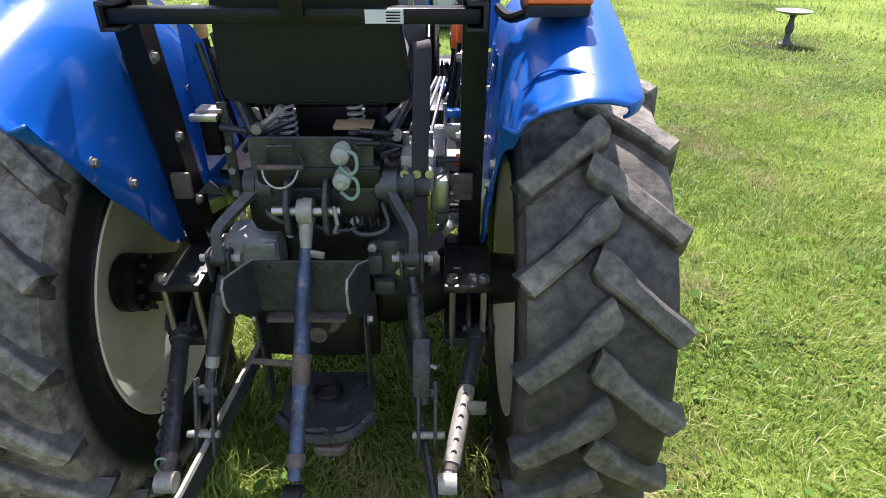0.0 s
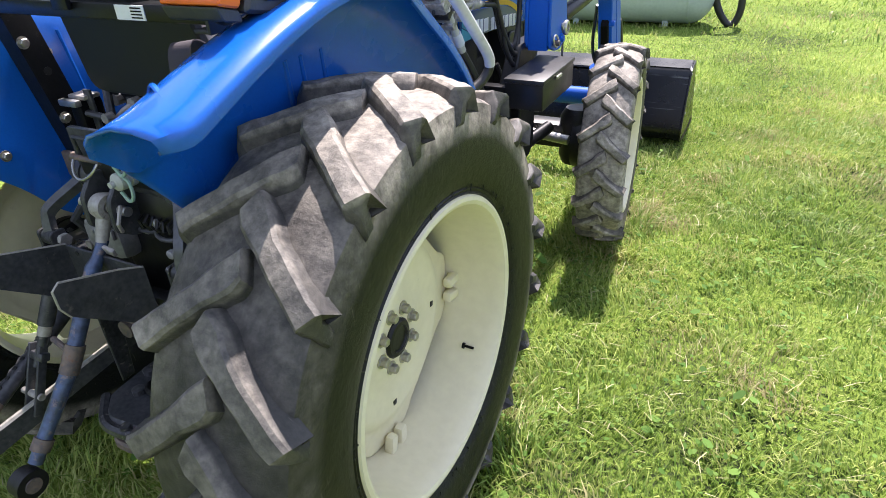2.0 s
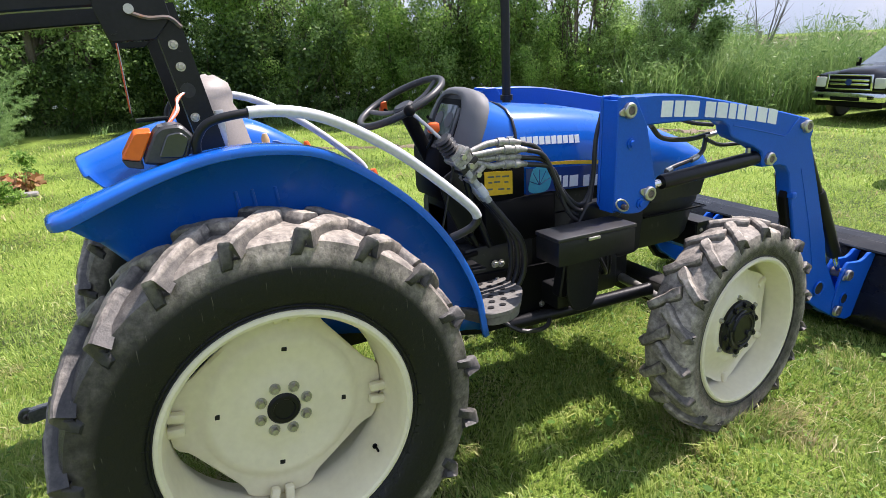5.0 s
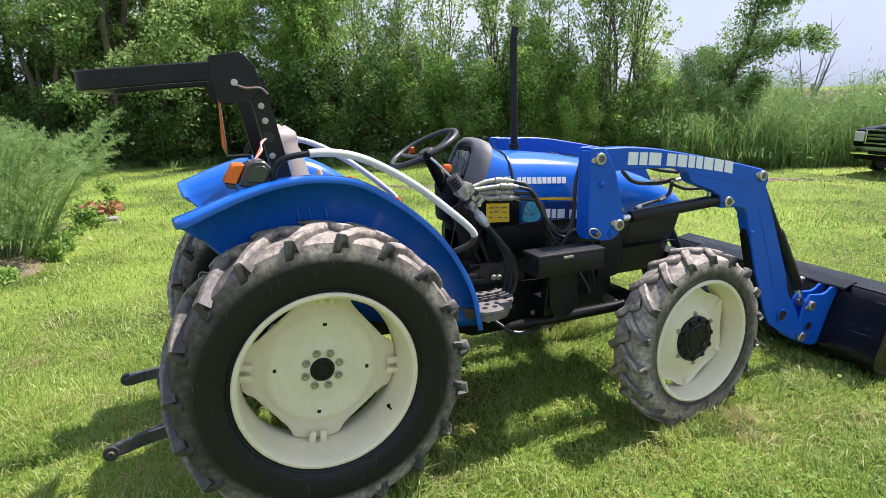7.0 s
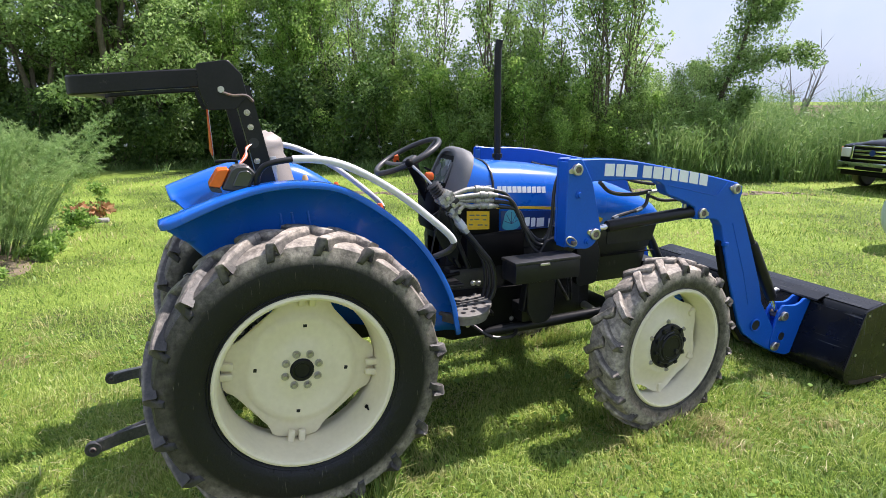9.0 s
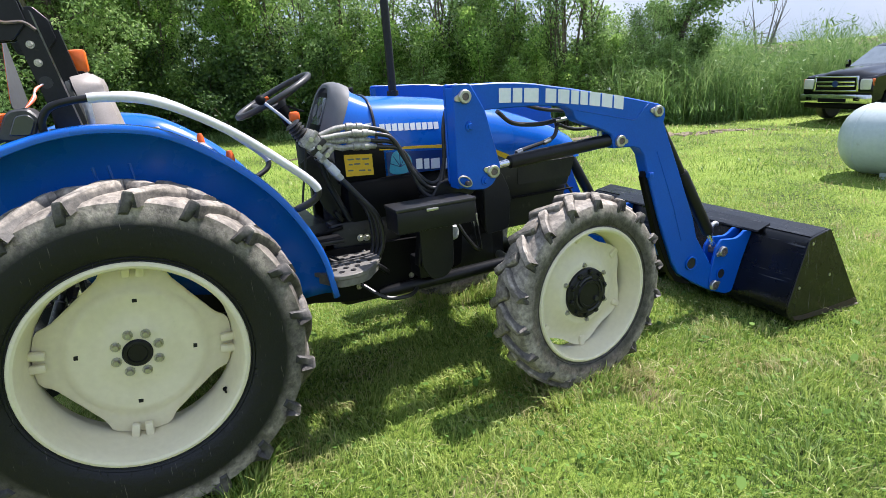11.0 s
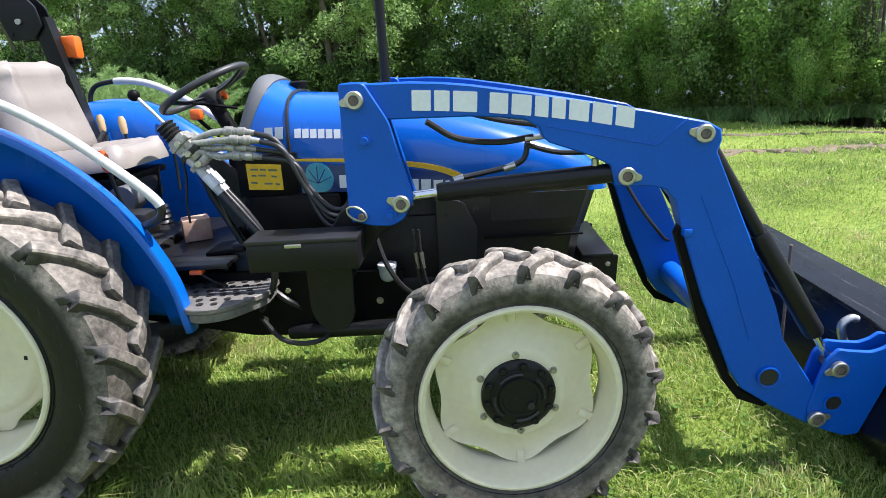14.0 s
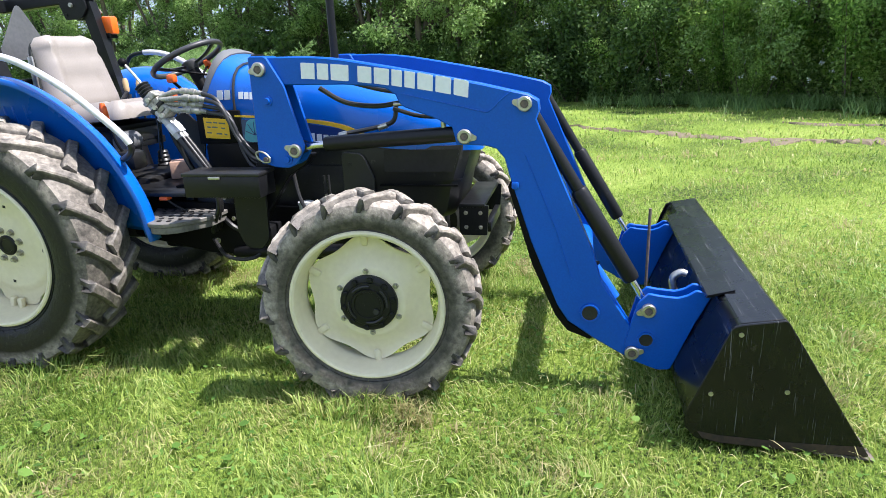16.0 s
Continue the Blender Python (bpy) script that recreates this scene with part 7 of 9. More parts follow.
    part("bolt", small_bolt_me, ZINC, lk, "", Matrix.Translation((s * 0.345, -0.62, 0.36)) @ Matrix.Diagonal((s * 2, 2, 2, 1)))
    # perforated sway bar
    u, v = Vector((s * 0.420, -0.12, 0.575)), Vector((s * 0.328, -0.555, 0.420))
    g = lambda t: tuple(u.lerp(v, t))
    sb = part("sway_bar", tube([g(0), g(0.05), g(0.06), g(0.11), g(0.12), g(0.40), g(0.41), g(0.50)], [0.016, 0.016, 0.028, 0.028, 0.0235, 0.0235, 0.019, 0.019], 12), DARK_STEEL, tractor, "black adjustable sway bar")
    if s > 0:
        part("perforated_sleeve", tube([g(0.42), g(0.86)], 0.022, 12), PALE_STEEL, sb, "drilled pale steel sleeve")
        part("tab", box(0.05, 0.010, 0.045, tuple(Vector(g(0.56)) + Vector((0.036, 0, 0.01))), 0.006), PALE_STEEL, sb)
        part("rust_band", tube([g(0.84), g(0.90)], 0.019, 12), RUSTY, sb, "rusty joint")
    else:
        part("perforated_sleeve", tube([g(0.40), g(0.82)], 0.021, 12), DARK_STEEL, sb, "drilled black sleeve")
        for k in range(5):
            part("notch", tube([tuple(Vector(g(0.44 + 0.08 * k)) + Vector((-0.022, 0, 0))), tuple(Vector(g(0.47 + 0.08 * k)) + Vector((-0.029, 0, 0))), tuple(Vector(g(0.50 + 0.08 * k)) + Vector((-0.022, 0, 0)))], 0.009, 6), DARK_STEEL, sb)
        part("rust_band", tube([g(0.78), g(0.88)], 0.020, 12), RUSTY, sb, "rusty drilled end")
        part("safety_ring", tube([(-0.352 + 0.018 * math.cos(a), -0.50, 0.44 + 0.024 * math.sin(a)) for a in np.linspace(0, 2 * math.pi, 17)], 0.003, 6), GREENISH, sb)
    aim = (v - u).normalized()
    side = Vector((0, -0.62, 0.78))
    for k in range(6):
        p = Vector(g(0.47 + 0.066 * k))
        part("hole", rod(tuple(p + side * 0.018), tuple(p + side * 0.0226), 0.0075, 10), HOSE, sb)
    part("bar_end", rod(tuple(Vector(g(0.96)) - Vector((0.022, 0, 0))), tuple(Vector(g(0.96)) + Vector((0.022, 0, 0))), 0.025, 16), PALE_STEEL, sb)
    part("bar_neck", tube([g(0.85), g(0.96)], 0.016, 10), PALE_STEEL if s > 0 else RUSTY, sb)
    part("head_pin", rod(tuple(Vector(g(0.02)) - Vector((0.045, 0, 0))), tuple(Vector(g(0.02)) + Vector((0.045, 0, 0))), 0.012, 10), WORN_STEEL, sb)
    for d in (-0.03, 0.03):
        part("hanger_plate", plate(rounded([(-0.145, 0.55), (-0.15, 0.60), (-0.09, 0.64), (0.05, 0.64), (0.05, 0.56), (-0.10, 0.54)], 0.012), s * 0.42 + d - 0.006, s * 0.42 + d + 0.006, 0.002), DARK_STEEL, sb)
GX0, GX1 = -0.142, 0.136
guard = part("shaft_guard", plate(rounded([(GX0, 0.722), (GX1 - 0.012, 0.722), (GX1, 0.868), (GX0, 0.868)], 0.006), -0.257, -0.251, 0.001, axis="y"), DARK_STEEL, tractor, "scraped black power take-off guard")
for s, x0, x1 in ((-1, GX0, -0.146), (1, GX1, 0.116)):
    rows = [[(x0, -0.254, 0.868), (x0, -0.254, 0.722), (x0 + 0.005, -0.254, 0.722), (x0 + 0.005, -0.254, 0.868)],
            [(x1, -0.30, 0.882), (x1, -0.30, 0.735), (x1 + 0.005, -0.30, 0.735), (x1 + 0.005, -0.30, 0.882)],
            [(x1, -0.43, 0.925), (x1, -0.43, 0.842), (x1 + 0.005, -0.43, 0.842), (x1 + 0.005, -0.43, 0.925)],
            [(x1, -0.445, 0.915), (x1, -0.445, 0.872), (x1 + 0.005, -0.445, 0.872), (x1 + 0.005, -0.445, 0.915)]]
    part("wing", swept(rows), DARK_STEEL, guard, "scraped guard wing")
    part("worn_rim", tube([(x0 + 0.002, -0.254, 0.869), (x1 + 0.0025, -0.30, 0.883), (x1 + 0.0025, -0.43, 0.926), (x1 + 0.0025, -0.446, 0.914), (x1 + 0.0025, -0.446, 0.872), (x1 + 0.0025, -0.43, 0.841)], 0.003, 6), PALE_STEEL, guard, "rubbed bare metal rim")
    part("hanger", plate([(-0.24, 0.40), (-0.20, 0.40), (-0.17, 0.74), (-0.24, 0.74)], (-0.165, -0.157)[s > 0] if s < 0 else 0.112, -0.157 if s < 0 else 0.120, 0.002), WORN_STEEL, guard, "thin steel hanger strap")
    part("bolt", small_bolt_me, ZINC, guard, "", Matrix.Translation((0.122 if s > 0 else -0.167, -0.21, 0.665)) @ Matrix.Diagonal((s * 1.8, 1.8, 1.8, 1)))
part("hole", rod((-0.10, -0.2572, 0.852), (-0.10, -0.2582, 0.852), 0.007, 12), HOSE, guard)
part("rust_edge", box(0.20, 0.05, 0.014, (-0.02, -0.262, 0.712), 0.004), RUSTY, guard, "rust-streaked lower flange")
part("inner_box", box(0.25, 0.05, 0.20, (-0.02, -0.16, 0.61), 0.02), GREASY, guard)
part("output_shaft", lathe([(-0.16, 0.050), (-0.20, 0.050), (-0.20, 0.026), (-0.27, 0.024), (-0.27, 0.0)], 18, axis="y", c=(0.0, 0, 0.655)), RUSTY, guard, "rusty splined output shaft")
for s in (1, -1):
    part("cross_bracket", box(0.05, 0.04, 0.22, (-0.155 if s < 0 else 0.115, -0.13, 0.60), 0.008), GREASY, guard)
db = part("drawbar_plate", plate(rounded([(-0.13, -0.14), (0.125, -0.14), (0.13, -0.31), (0.085, -0.365), (-0.05, -0.375), (-0.12, -0.32)], 0.03), 0.400, 0.425, 0.008, axis="z"), DARK_STEEL, tractor, "greasy scraped drawbar plate")
part("rear_lip", tube(curve_pts([(-0.125, -0.315, 0.418), (-0.05, -0.378, 0.410), (0.03, -0.382, 0.406), (0.085, -0.368, 0.412), (0.132, -0.312, 0.420)], 5), 0.016, 8), WORN_STEEL, db, "rubbed plate rim")
for x, y in ((-0.045, -0.27), (0.055, -0.29), (0.09, -0.20), (-0.085, -0.20)):
    part("bolt", lathe([(0.425, 0.018), (0.440, 0.018), (0.443, 0.010), (0.443, 0.0)], 8, axis="z", c=(x, y, 0)), WORN_STEEL, db)
part("ring", tube([(0.0 + 0.035 * math.cos(a), -0.235 + 0.03 * math.sin(a), 0.437) for a in np.linspace(0, 2 * math.pi, 21)], 0.008, 8), GREASY, db)
part("lower_plate", plate(rounded([(-0.07, -0.18), (0.09, -0.18), (0.07, -0.40), (-0.02, -0.40)], 0.03), 0.355, 0.385, 0.006, axis="z"), RUSTY, db, "rusty drawbar tongue")
part("tongue_pin", rod((0.028, -0.375, 0.34), (0.028, -0.375, 0.43), 0.014, 12), WORN_STEEL, db)
part("axle_strut", tube([(-0.29, 0.0, 0.60), (-0.27, -0.14, 0.86), (-0.225, -0.10, 0.93)], 0.013, 8), DARK_STEEL, guard)
for s in (1, -1):
    # axle flange bolts and grease caps
    for k in range(10):
        a = 2 * math.pi * k / 10
        part("flange_bolt", rod((s * 0.545, 0.076 * math.cos(a), RZ + 0.076 * math.sin(a)), (s * 0.533, 0.076 * math.cos(a), RZ + 0.076 * math.sin(a)), 0.008, 6), WORN_STEEL, trans)
    part("axle_cover", box(0.07, 0.05, 0.05, (s * 0.235, -0.11, 0.76), 0.012), WORN_STEEL, trans, "grey worn cover")
    part("axle_stud", rod((s * 0.235, -0.13, 0.79), (s * 0.235, -0.15, 0.79), 0.014, 6), PALE_STEEL, trans)
# remote couplers on their plate
cp = part("coupler_plate", plate(rounded([(-0.14, 1.035), (0.152, 1.03), (0.156, 1.135), (0.10, 1.140), (-0.14, 1.140)], 0.012), -0.152, -0.140, 0.002, axis="y"), DARK_STEEL, tractor, "black plate for hydraulic couplers")
for x, z in ((0.085, 1.116), (0.084, 1.054)):
    part("coupler_plug", lathe([(-0.17, 0.016), (-0.195, 0.016), (-0.198, 0.0215), (-0.212, 0.0215), (-0.213, 0.0190), (-0.222, 0.0190), (-0.223, 0.0215), (-0.240, 0.0205), (-0.246, 0.014), (-0.248, 0.008), (-0.258, 0.007), (-0.258, 0.0)], 18, axis="y", c=(x, 0.025, z)), PALE_PLUG, cp, "pale grey rubber plug")
    part("cap_cord", tube(curve_pts([(x + 0.014, -0.205, z + 0.012), (x + 0.034, -0.208, z + 0.002), (x + 0.036, -0.210, z - 0.030), (x + 0.018, -0.210, z - 0.044), (x - 0.004, -0.208, z - 0.026)], 5), 0.0045, 6), GREENISH, cp, "faded green plug cord")
    for dx in (0.03, 0.055):
        part("slot", rod((x + dx, -0.1515, z + 0.01), (x + dx + 0.03, -0.1530, z + 0.01), 0.006, 8), HOSE, cp)
wire = [(-0.02 - 0.085 * 0.5 * (1 - math.cos(a)), -0.177 - 0.03 * math.sin(a), 1.075 - 0.040 * math.sin(a)) for a in np.linspace(0, math.pi, 14)]
part("wire_loop", tube(wire, 0.0032, 6), STEEL, cp, "wire pin loop")
part("pin", rod((-0.115, -0.177, 1.075), (-0.01, -0.177, 1.075), 0.007, 10), RUSTY, cp, "rusty hitch pin")
part("handle_frame", tube([(-0.10, -0.162, 1.07), (-0.085, -0.177, 1.128), (-0.025, -0.177, 1.13), (-0.01, -0.162, 1.07)], 0.005, 6), WORN_STEEL, cp)
# remote valve stack, pipes and small fittings
rv = part("remote_valve", box(0.085, 0.16, 0.10, (0.255, -0.03, 1.03), 0.012), CASTING, tractor, "grey remote hydraulic valve")
for k in range(3):
    part("valve_cap", rod((0.225 + 0.03 * k, -0.11, 1.045), (0.225 + 0.03 * k, -0.145, 1.045), 0.011, 10), STEEL, rv)
    part("fitting", rod((0.225 + 0.03 * k, -0.04, 1.08), (0.225 + 0.03 * k, -0.04, 1.115), 0.009, 6), STEEL, rv)
    part("valve_link", rod((0.225 + 0.03 * k, 0.02, 1.09), (0.30 + 0.01 * k, 0.16, 1.20), 0.005, 6), STEEL, rv)
part("valve_foot", box(0.05, 0.10, 0.10, (0.31, 0.02, 0.93), 0.01), STEEL, rv, "bright aluminium bracket")
for k, (x, y, z) in enumerate(((-0.20, -0.10, 0.92), (-0.06, -0.17, 0.90), (0.10, -0.16, 0.93), (0.14, -0.17, 0.86), (-0.16, -0.15, 0.99), (0.05, -0.15, 0.90))):
    part("cover_bolt", lathe([(0, 0.012), (-0.012, 0.012), (-0.014, 0.008), (-0.014, 0.0)], 6, axis="y", c=(x, y, z)), CASTING, trans)
for k in range(3):
    part("steel_pipe", tube(curve_pts([(-0.13 + 0.10 * k, -0.12, 0.98), (-0.10 + 0.10 * k, -0.17, 0.94 - 0.02 * k), (0.02 + 0.08 * k, -0.165, 0.91), (0.16, -0.12, 0.97)], 5), 0.006, 7), DULL_CAST, trans)
part("lever_box", box(0.05, 0.07, 0.11, (-0.27, 0.0, 1.10), 0.012), PLASTIC, trans, "black lever box")
part("lever_box", box(0.07, 0.02, 0.018, (-0.275, -0.04, 1.15), 0.004), STEEL, trans)
part("link_arm", tube([(-0.25, -0.02, 1.12), (-0.16, 0.02, 1.09), (-0.08, 0.03, 1.12)], 0.010, 8), DARK_STEEL, trans)
part("link_arm", tube([(-0.27, 0.12, 1.32), (-0.21, 0.03, 1.18), (-0.17, -0.01, 1.10)], 0.012, 8), DARK_STEEL, trans)
part("link_arm", tube([(0.26, 0.10, 1.22), (0.20, 0.02, 1.12), (0.17, -0.03, 1.07)], 0.012, 8), DARK_STEEL, trans)
for k in range(6):
    x = 0.11 + 0.02 * k
    part("hydraulic_pipe", tube(curve_pts([(x, -0.10, 1.10 - 0.008 * k), (x + 0.04, -0.02, 1.09 - 0.01 * k), (x + 0.05, 0.12, 1.02 - 0.01 * k), (0.26, 0.30, 0.98)], 5), 0.009, 8), WORN_STEEL if k % 2 else GREASY, tractor, "greasy hydraulic pipe")
part("linkage_box", box(0.30, 0.16, 0.06, (0.02, -0.08, 1.04), 0.015), GREASY, trans)
part("selector_plate", box(0.10, 0.06, 0.010, (0.09, 0.0, 1.120), 0.003), WOOD_KNOB, trans, "pale tan card by the linkage")

# linkage levers, brackets and bright castings below the seat
part("pivot_plate", plate(rounded([(-0.185, 1.036), (-0.13, 1.036), (-0.125, 0.985), (-0.15, 0.962), (-0.185, 0.975)], 0.012), -0.02, -0.008, 0.002, axis="y"), WORN_STEEL, trans, "grey pivot plate")
part("upright_strap", plate([(-0.25, 0.90), (-0.222, 0.90), (-0.225, 1.18), (-0.25, 1.18)], -0.012, -0.004, 0.001, axis="y"), DARK_STEEL, trans)
for z in (0.935, 1.0, 1.06):
    part("strap_bolt", rod((-0.237, -0.012, z), (-0.237, -0.022, z), 0.010, 6), PALE_STEEL, trans)
part("lever_cap", box(0.066, 0.05, 0.012, (-0.268, 0.0, 1.160), 0.004), PALE_STEEL, trans, "pale plate on the lever box")
part("gusset", plate([(-0.345, 0.93), (-0.275, 0.93), (-0.307, 0.967)], -0.01, 0.0, 0.001, axis="y"), DARK_STEEL, trans)
for k, (p0, p1, r0) in enumerate((((-0.31, 0.10, 1.30), (-0.28, 0.10, 1.12), 0.010), ((-0.275, 0.10, 1.29), (-0.185, 0.08, 1.085), 0.011), ((-0.17, 0.0, 1.10), (-0.10, 0.02, 1.15), 0.009), ((-0.15, -0.02, 1.075), (0.0, 0.0, 1.07), 0.008), ((-0.20, 0.0, 1.05), (-0.15, -0.03, 1.12), 0.008), ((0.17, 0.04, 1.12), (0.23, 0.10, 1.16), 0.010), ((0.11, -0.05, 1.12), (0.20, -0.02, 1.10), 0.008), ((0.14, -0.06, 1.09), (0.24, 0.0, 1.05), 0.010), ((0.15, -0.06, 1.05), (0.23, -0.02, 1.02), 0.012))):
    part("control_rod", tube([p0, tuple((Vector(p0) + Vector(p1)) / 2 + Vector((0.006, -0.01, 0.004))), p1], r0, 8), (WORN_STEEL, DARK_STEEL, PALE_STEEL)[k % 3], trans)
    part("rod_end", rod(tuple(Vector(p1) - Vector((0, 0.012, 0))), tuple(Vector(p1) + Vector((0, 0.012, 0))), r0 * 1.7, 8), (PALE_STEEL, WORN_STEEL)[k % 2], trans)
part("base_shelf", box(0.30, 0.10, 0.010, (-0.03, 0.02, 1.062), 0.003), WORN_STEEL, trans, "dusty grey shelf below the seat")
part("fabric_scrap", box(0.055, 0.04, 0.03, (0.19, 0.0, 1.08), 0.010), GREASY, trans)
vs_ = part("valve_column", box(0.075, 0.07, 0.07, (0.338, 0.10, 0.895), 0.014), PALE_STEEL, tractor, "bright aluminium valve castings")
part("lower_casting", box(0.085, 0.07, 0.05, (0.335, 0.10, 0.815), 0.012), PALE_STEEL, vs_)
part("upper_casting", box(0.055, 0.06, 0.05, (0.345, 0.10, 0.985), 0.010), PALE_STEEL, vs_)
part("canister", rod((0.302, 0.09, 1.01), (0.302, 0.09, 1.085), 0.022, 18), RAIL_WHITE, vs_, "white plastic canister")
part("valve_stem", rod((0.322, 0.085, 0.92), (0.322, 0.085, 1.15), 0.005, 8), STEEL, vs_)
part("blue_cap", box(0.04, 0.03, 0.022, (0.342, 0.085, 1.125), 0.006), BLUE, vs_, "small blue cap")
part("orange_tab", box(0.022, 0.02, 0.034, (0.362, 0.06, 1.0), 0.004), ORANGE, vs_, "orange plastic tab")
for k in range(5):
    part("fitting", rod((0.30, 0.055, 0.80 + 0.05 * k), (0.365, 0.055, 0.805 + 0.05 * k), 0.008 + 0.002 * (k % 2), 8), (CASTING, DARK_STEEL, STEEL)[k % 3], vs_)
part("mesh_guard", box(0.05, 0.03, 0.035, (0.342, 0.09, 1.075), 0.006), CASTING, vs_)

part("pedestal", box(0.40, 0.16, 0.50, (0.0, 1.02, 1.02), 0.02), PLASTIC, tractor, "black dash pedestal")

# brick on the floor plate
brick = tagged(part("brick", box(0.105, 0.115, 0.095, (0.010, 0.600, 0.9030), 0.006, Euler((0, 0, 0.5)).to_matrix()), BRICK, None), "worn reddish brick lying on the tractor's floor plate", "brick")

# ---- surroundings ----
def leaf_cloud(centres, radii, count, size, seed, droop=0.2, narrow=0.5, flat=0.8):
    """Many small folded leaves scattered in clumps: arrays of points and triangles."""
    r = np.random.default_rng(seed)
    k = r.integers(0, len(centres), count)
    C, R = np.asarray(centres)[k], np.asarray(radii)[k]
    d = r.normal(size=(count, 3))
    d /= np.linalg.norm(d, axis=1)[:, None]
    P = C + d * (R * r.uniform(0.15, 1.0, count) ** 0.5)[:, None] * np.array([1, 1, flat])
    a = r.normal(size=(count, 3))
    a[:, 2] -= droop
    a /= np.linalg.norm(a, axis=1)[:, None]
    b = np.cross(a, r.normal(size=(count, 3)))
    b /= np.linalg.norm(b, axis=1)[:, None]
    s = (size * r.uniform(0.6, 1.3, count))[:, None]
    V = np.stack([P, P + a * s * 0.5 + b * s * narrow * 0.5, P + a * s, P + a * s * 0.5 - b * s * narrow * 0.5], 1).reshape(-1, 3)
    F = (np.arange(count)[:, None, None] * 4 + np.array([[0, 1, 2], [0, 2, 3]])[None]).reshape(-1, 3)
    return V, F


def build_tree(seed, height, spread, leaves, size=0.11, stems=2, low=0.12, sparse=0.0, name="tree", leaf=None, upright=False):
    """A leafy tree: tapered stems with forked limbs, crown of small leaves in clumps."""
    r = random.Random(seed)
    bm = bmesh.new()
    C, R = [], []
    for k in range(stems):
        lean = Vector((r.uniform(-0.16, 0.16), r.uniform(-0.16, 0.16), 1))
        base = Vector((r.uniform(-0.25, 0.25) * (k > 0), r.uniform(-0.25, 0.25) * (k > 0), -0.05))
        h = height * r.uniform(0.78, 1.0)
        pts = [base + lean * (h * t) + Vector((r.uniform(-1, 1), r.uniform(-1, 1), 0)) * 0.08 * height / 6 * (t > 0) for t in [i / 6 for i in range(7)]]
        rs = [(0.034 if sparse > 0.8 else 0.085) * height / 6 * (1 - 0.86 * t) for t in [i / 6 for i in range(7)]]
        tube(pts, rs, 7, bm)
        for j in range(int(13 / stems) + 4):
            t = low + (1 - low) * (j + r.random()) / (int(13 / stems) + 4)
            f = t * 6
            i0 = min(int(f), 5)
            p = pts[i0].lerp(pts[i0 + 1], f - i0)
            a = r.uniform(0, 2 * math.pi)
            reach = spread * (0.45 + 0.75 * math.sin(math.pi * min(0.15 + t * 0.75, 1))) * r.uniform(0.55, 1.05)
            e = p + Vector((math.cos(a) * reach, math.sin(a) * reach, reach * r.uniform(0.25, 0.8)))
            if upright:
                # young shoots climb steeply
                e = p + Vector((math.cos(a) * reach * 0.62, math.sin(a) * reach * 0.62, reach * r.uniform(0.8, 1.5)))
            m = p.lerp(e, 0.5) + Vector((0, 0, 0.12 * reach))
            tube([p, m, e], [0.028 * (1.1 - t), 0.016 * (1.1 - t) + 0.004, 0.004], 5, bm)
            for q in (0.25, 0.4, 0.55, 0.7, 0.85, 1.0) if upright else (0.35, 0.6, 0.8, 1.0):
                c = p.lerp(e, q) + Vector((r.gauss(0, 0.14), r.gauss(0, 0.14), r.gauss(0, 0.12)))
                C.append(tuple(c))
                R.append(r.uniform(0.19, 0.44) * spread / 1.5 * (1 - 0.3 * sparse))
        C.append(tuple(pts[-1]))
        R.append(0.3)
        for z in (0.9, 0.8):
            C.append(tuple(pts[int(6 * z)]))
            R.append(0.35)
    top = thing(name, "leafy deciduous tree at the edge of the lawn", "tree", group="trees along the lawn edge")
    part("trunk", bm, BARK, top)
    V, F = leaf_cloud(C, R, leaves, size, seed, droop=0.6 if upright else 0.2, flat=1.15 if upright else 0.66)
    part("crown", cards_mesh("crown", V, F, leaf or LEAF), LEAF, top)
    return top


def build_shrub(seed, height, spread, leaves, size=0.10, leaf=None):
    r = random.Random(seed)
    C, R = [], []
    bm = bmesh.new()
    for k in range(16):
        a = r.uniform(0, 2 * math.pi)
        d = spread * r.uniform(0.1, 1.0)
        h = height * r.uniform(0.35, 1.0) * (1 - 0.35 * d / spread)
        tip = Vector((math.cos(a) * d, math.sin(a) * d, h))
        tube([(tip.x * 0.2, tip.y * 0.2, -0.05), (tip.x * 0.7, tip.y * 0.7, h * 0.6), tuple(tip)], [0.018, 0.012, 0.004], 5, bm)
        for q in (0.3, 0.55, 0.8, 1.0) if height < 3 else (0.2, 0.34, 0.48, 0.62, 0.76, 0.88, 1.0):
            C.append((tip.x * q, tip.y * q, max(0.12, h * q)))
            R.append(r.uniform(0.22, 0.42))
    top = thing("shrub", "dense green undergrowth shrub below the trees", "shrub", group="undergrowth along the lawn edge")
    part("stem", bm, BARK, top)
    V, F = leaf_cloud(C, R, leaves, size, seed)
    part("foliage", cards_mesh("foliage", V, F, leaf or SHADED_LEAF), SHADED_LEAF, top)
    return top


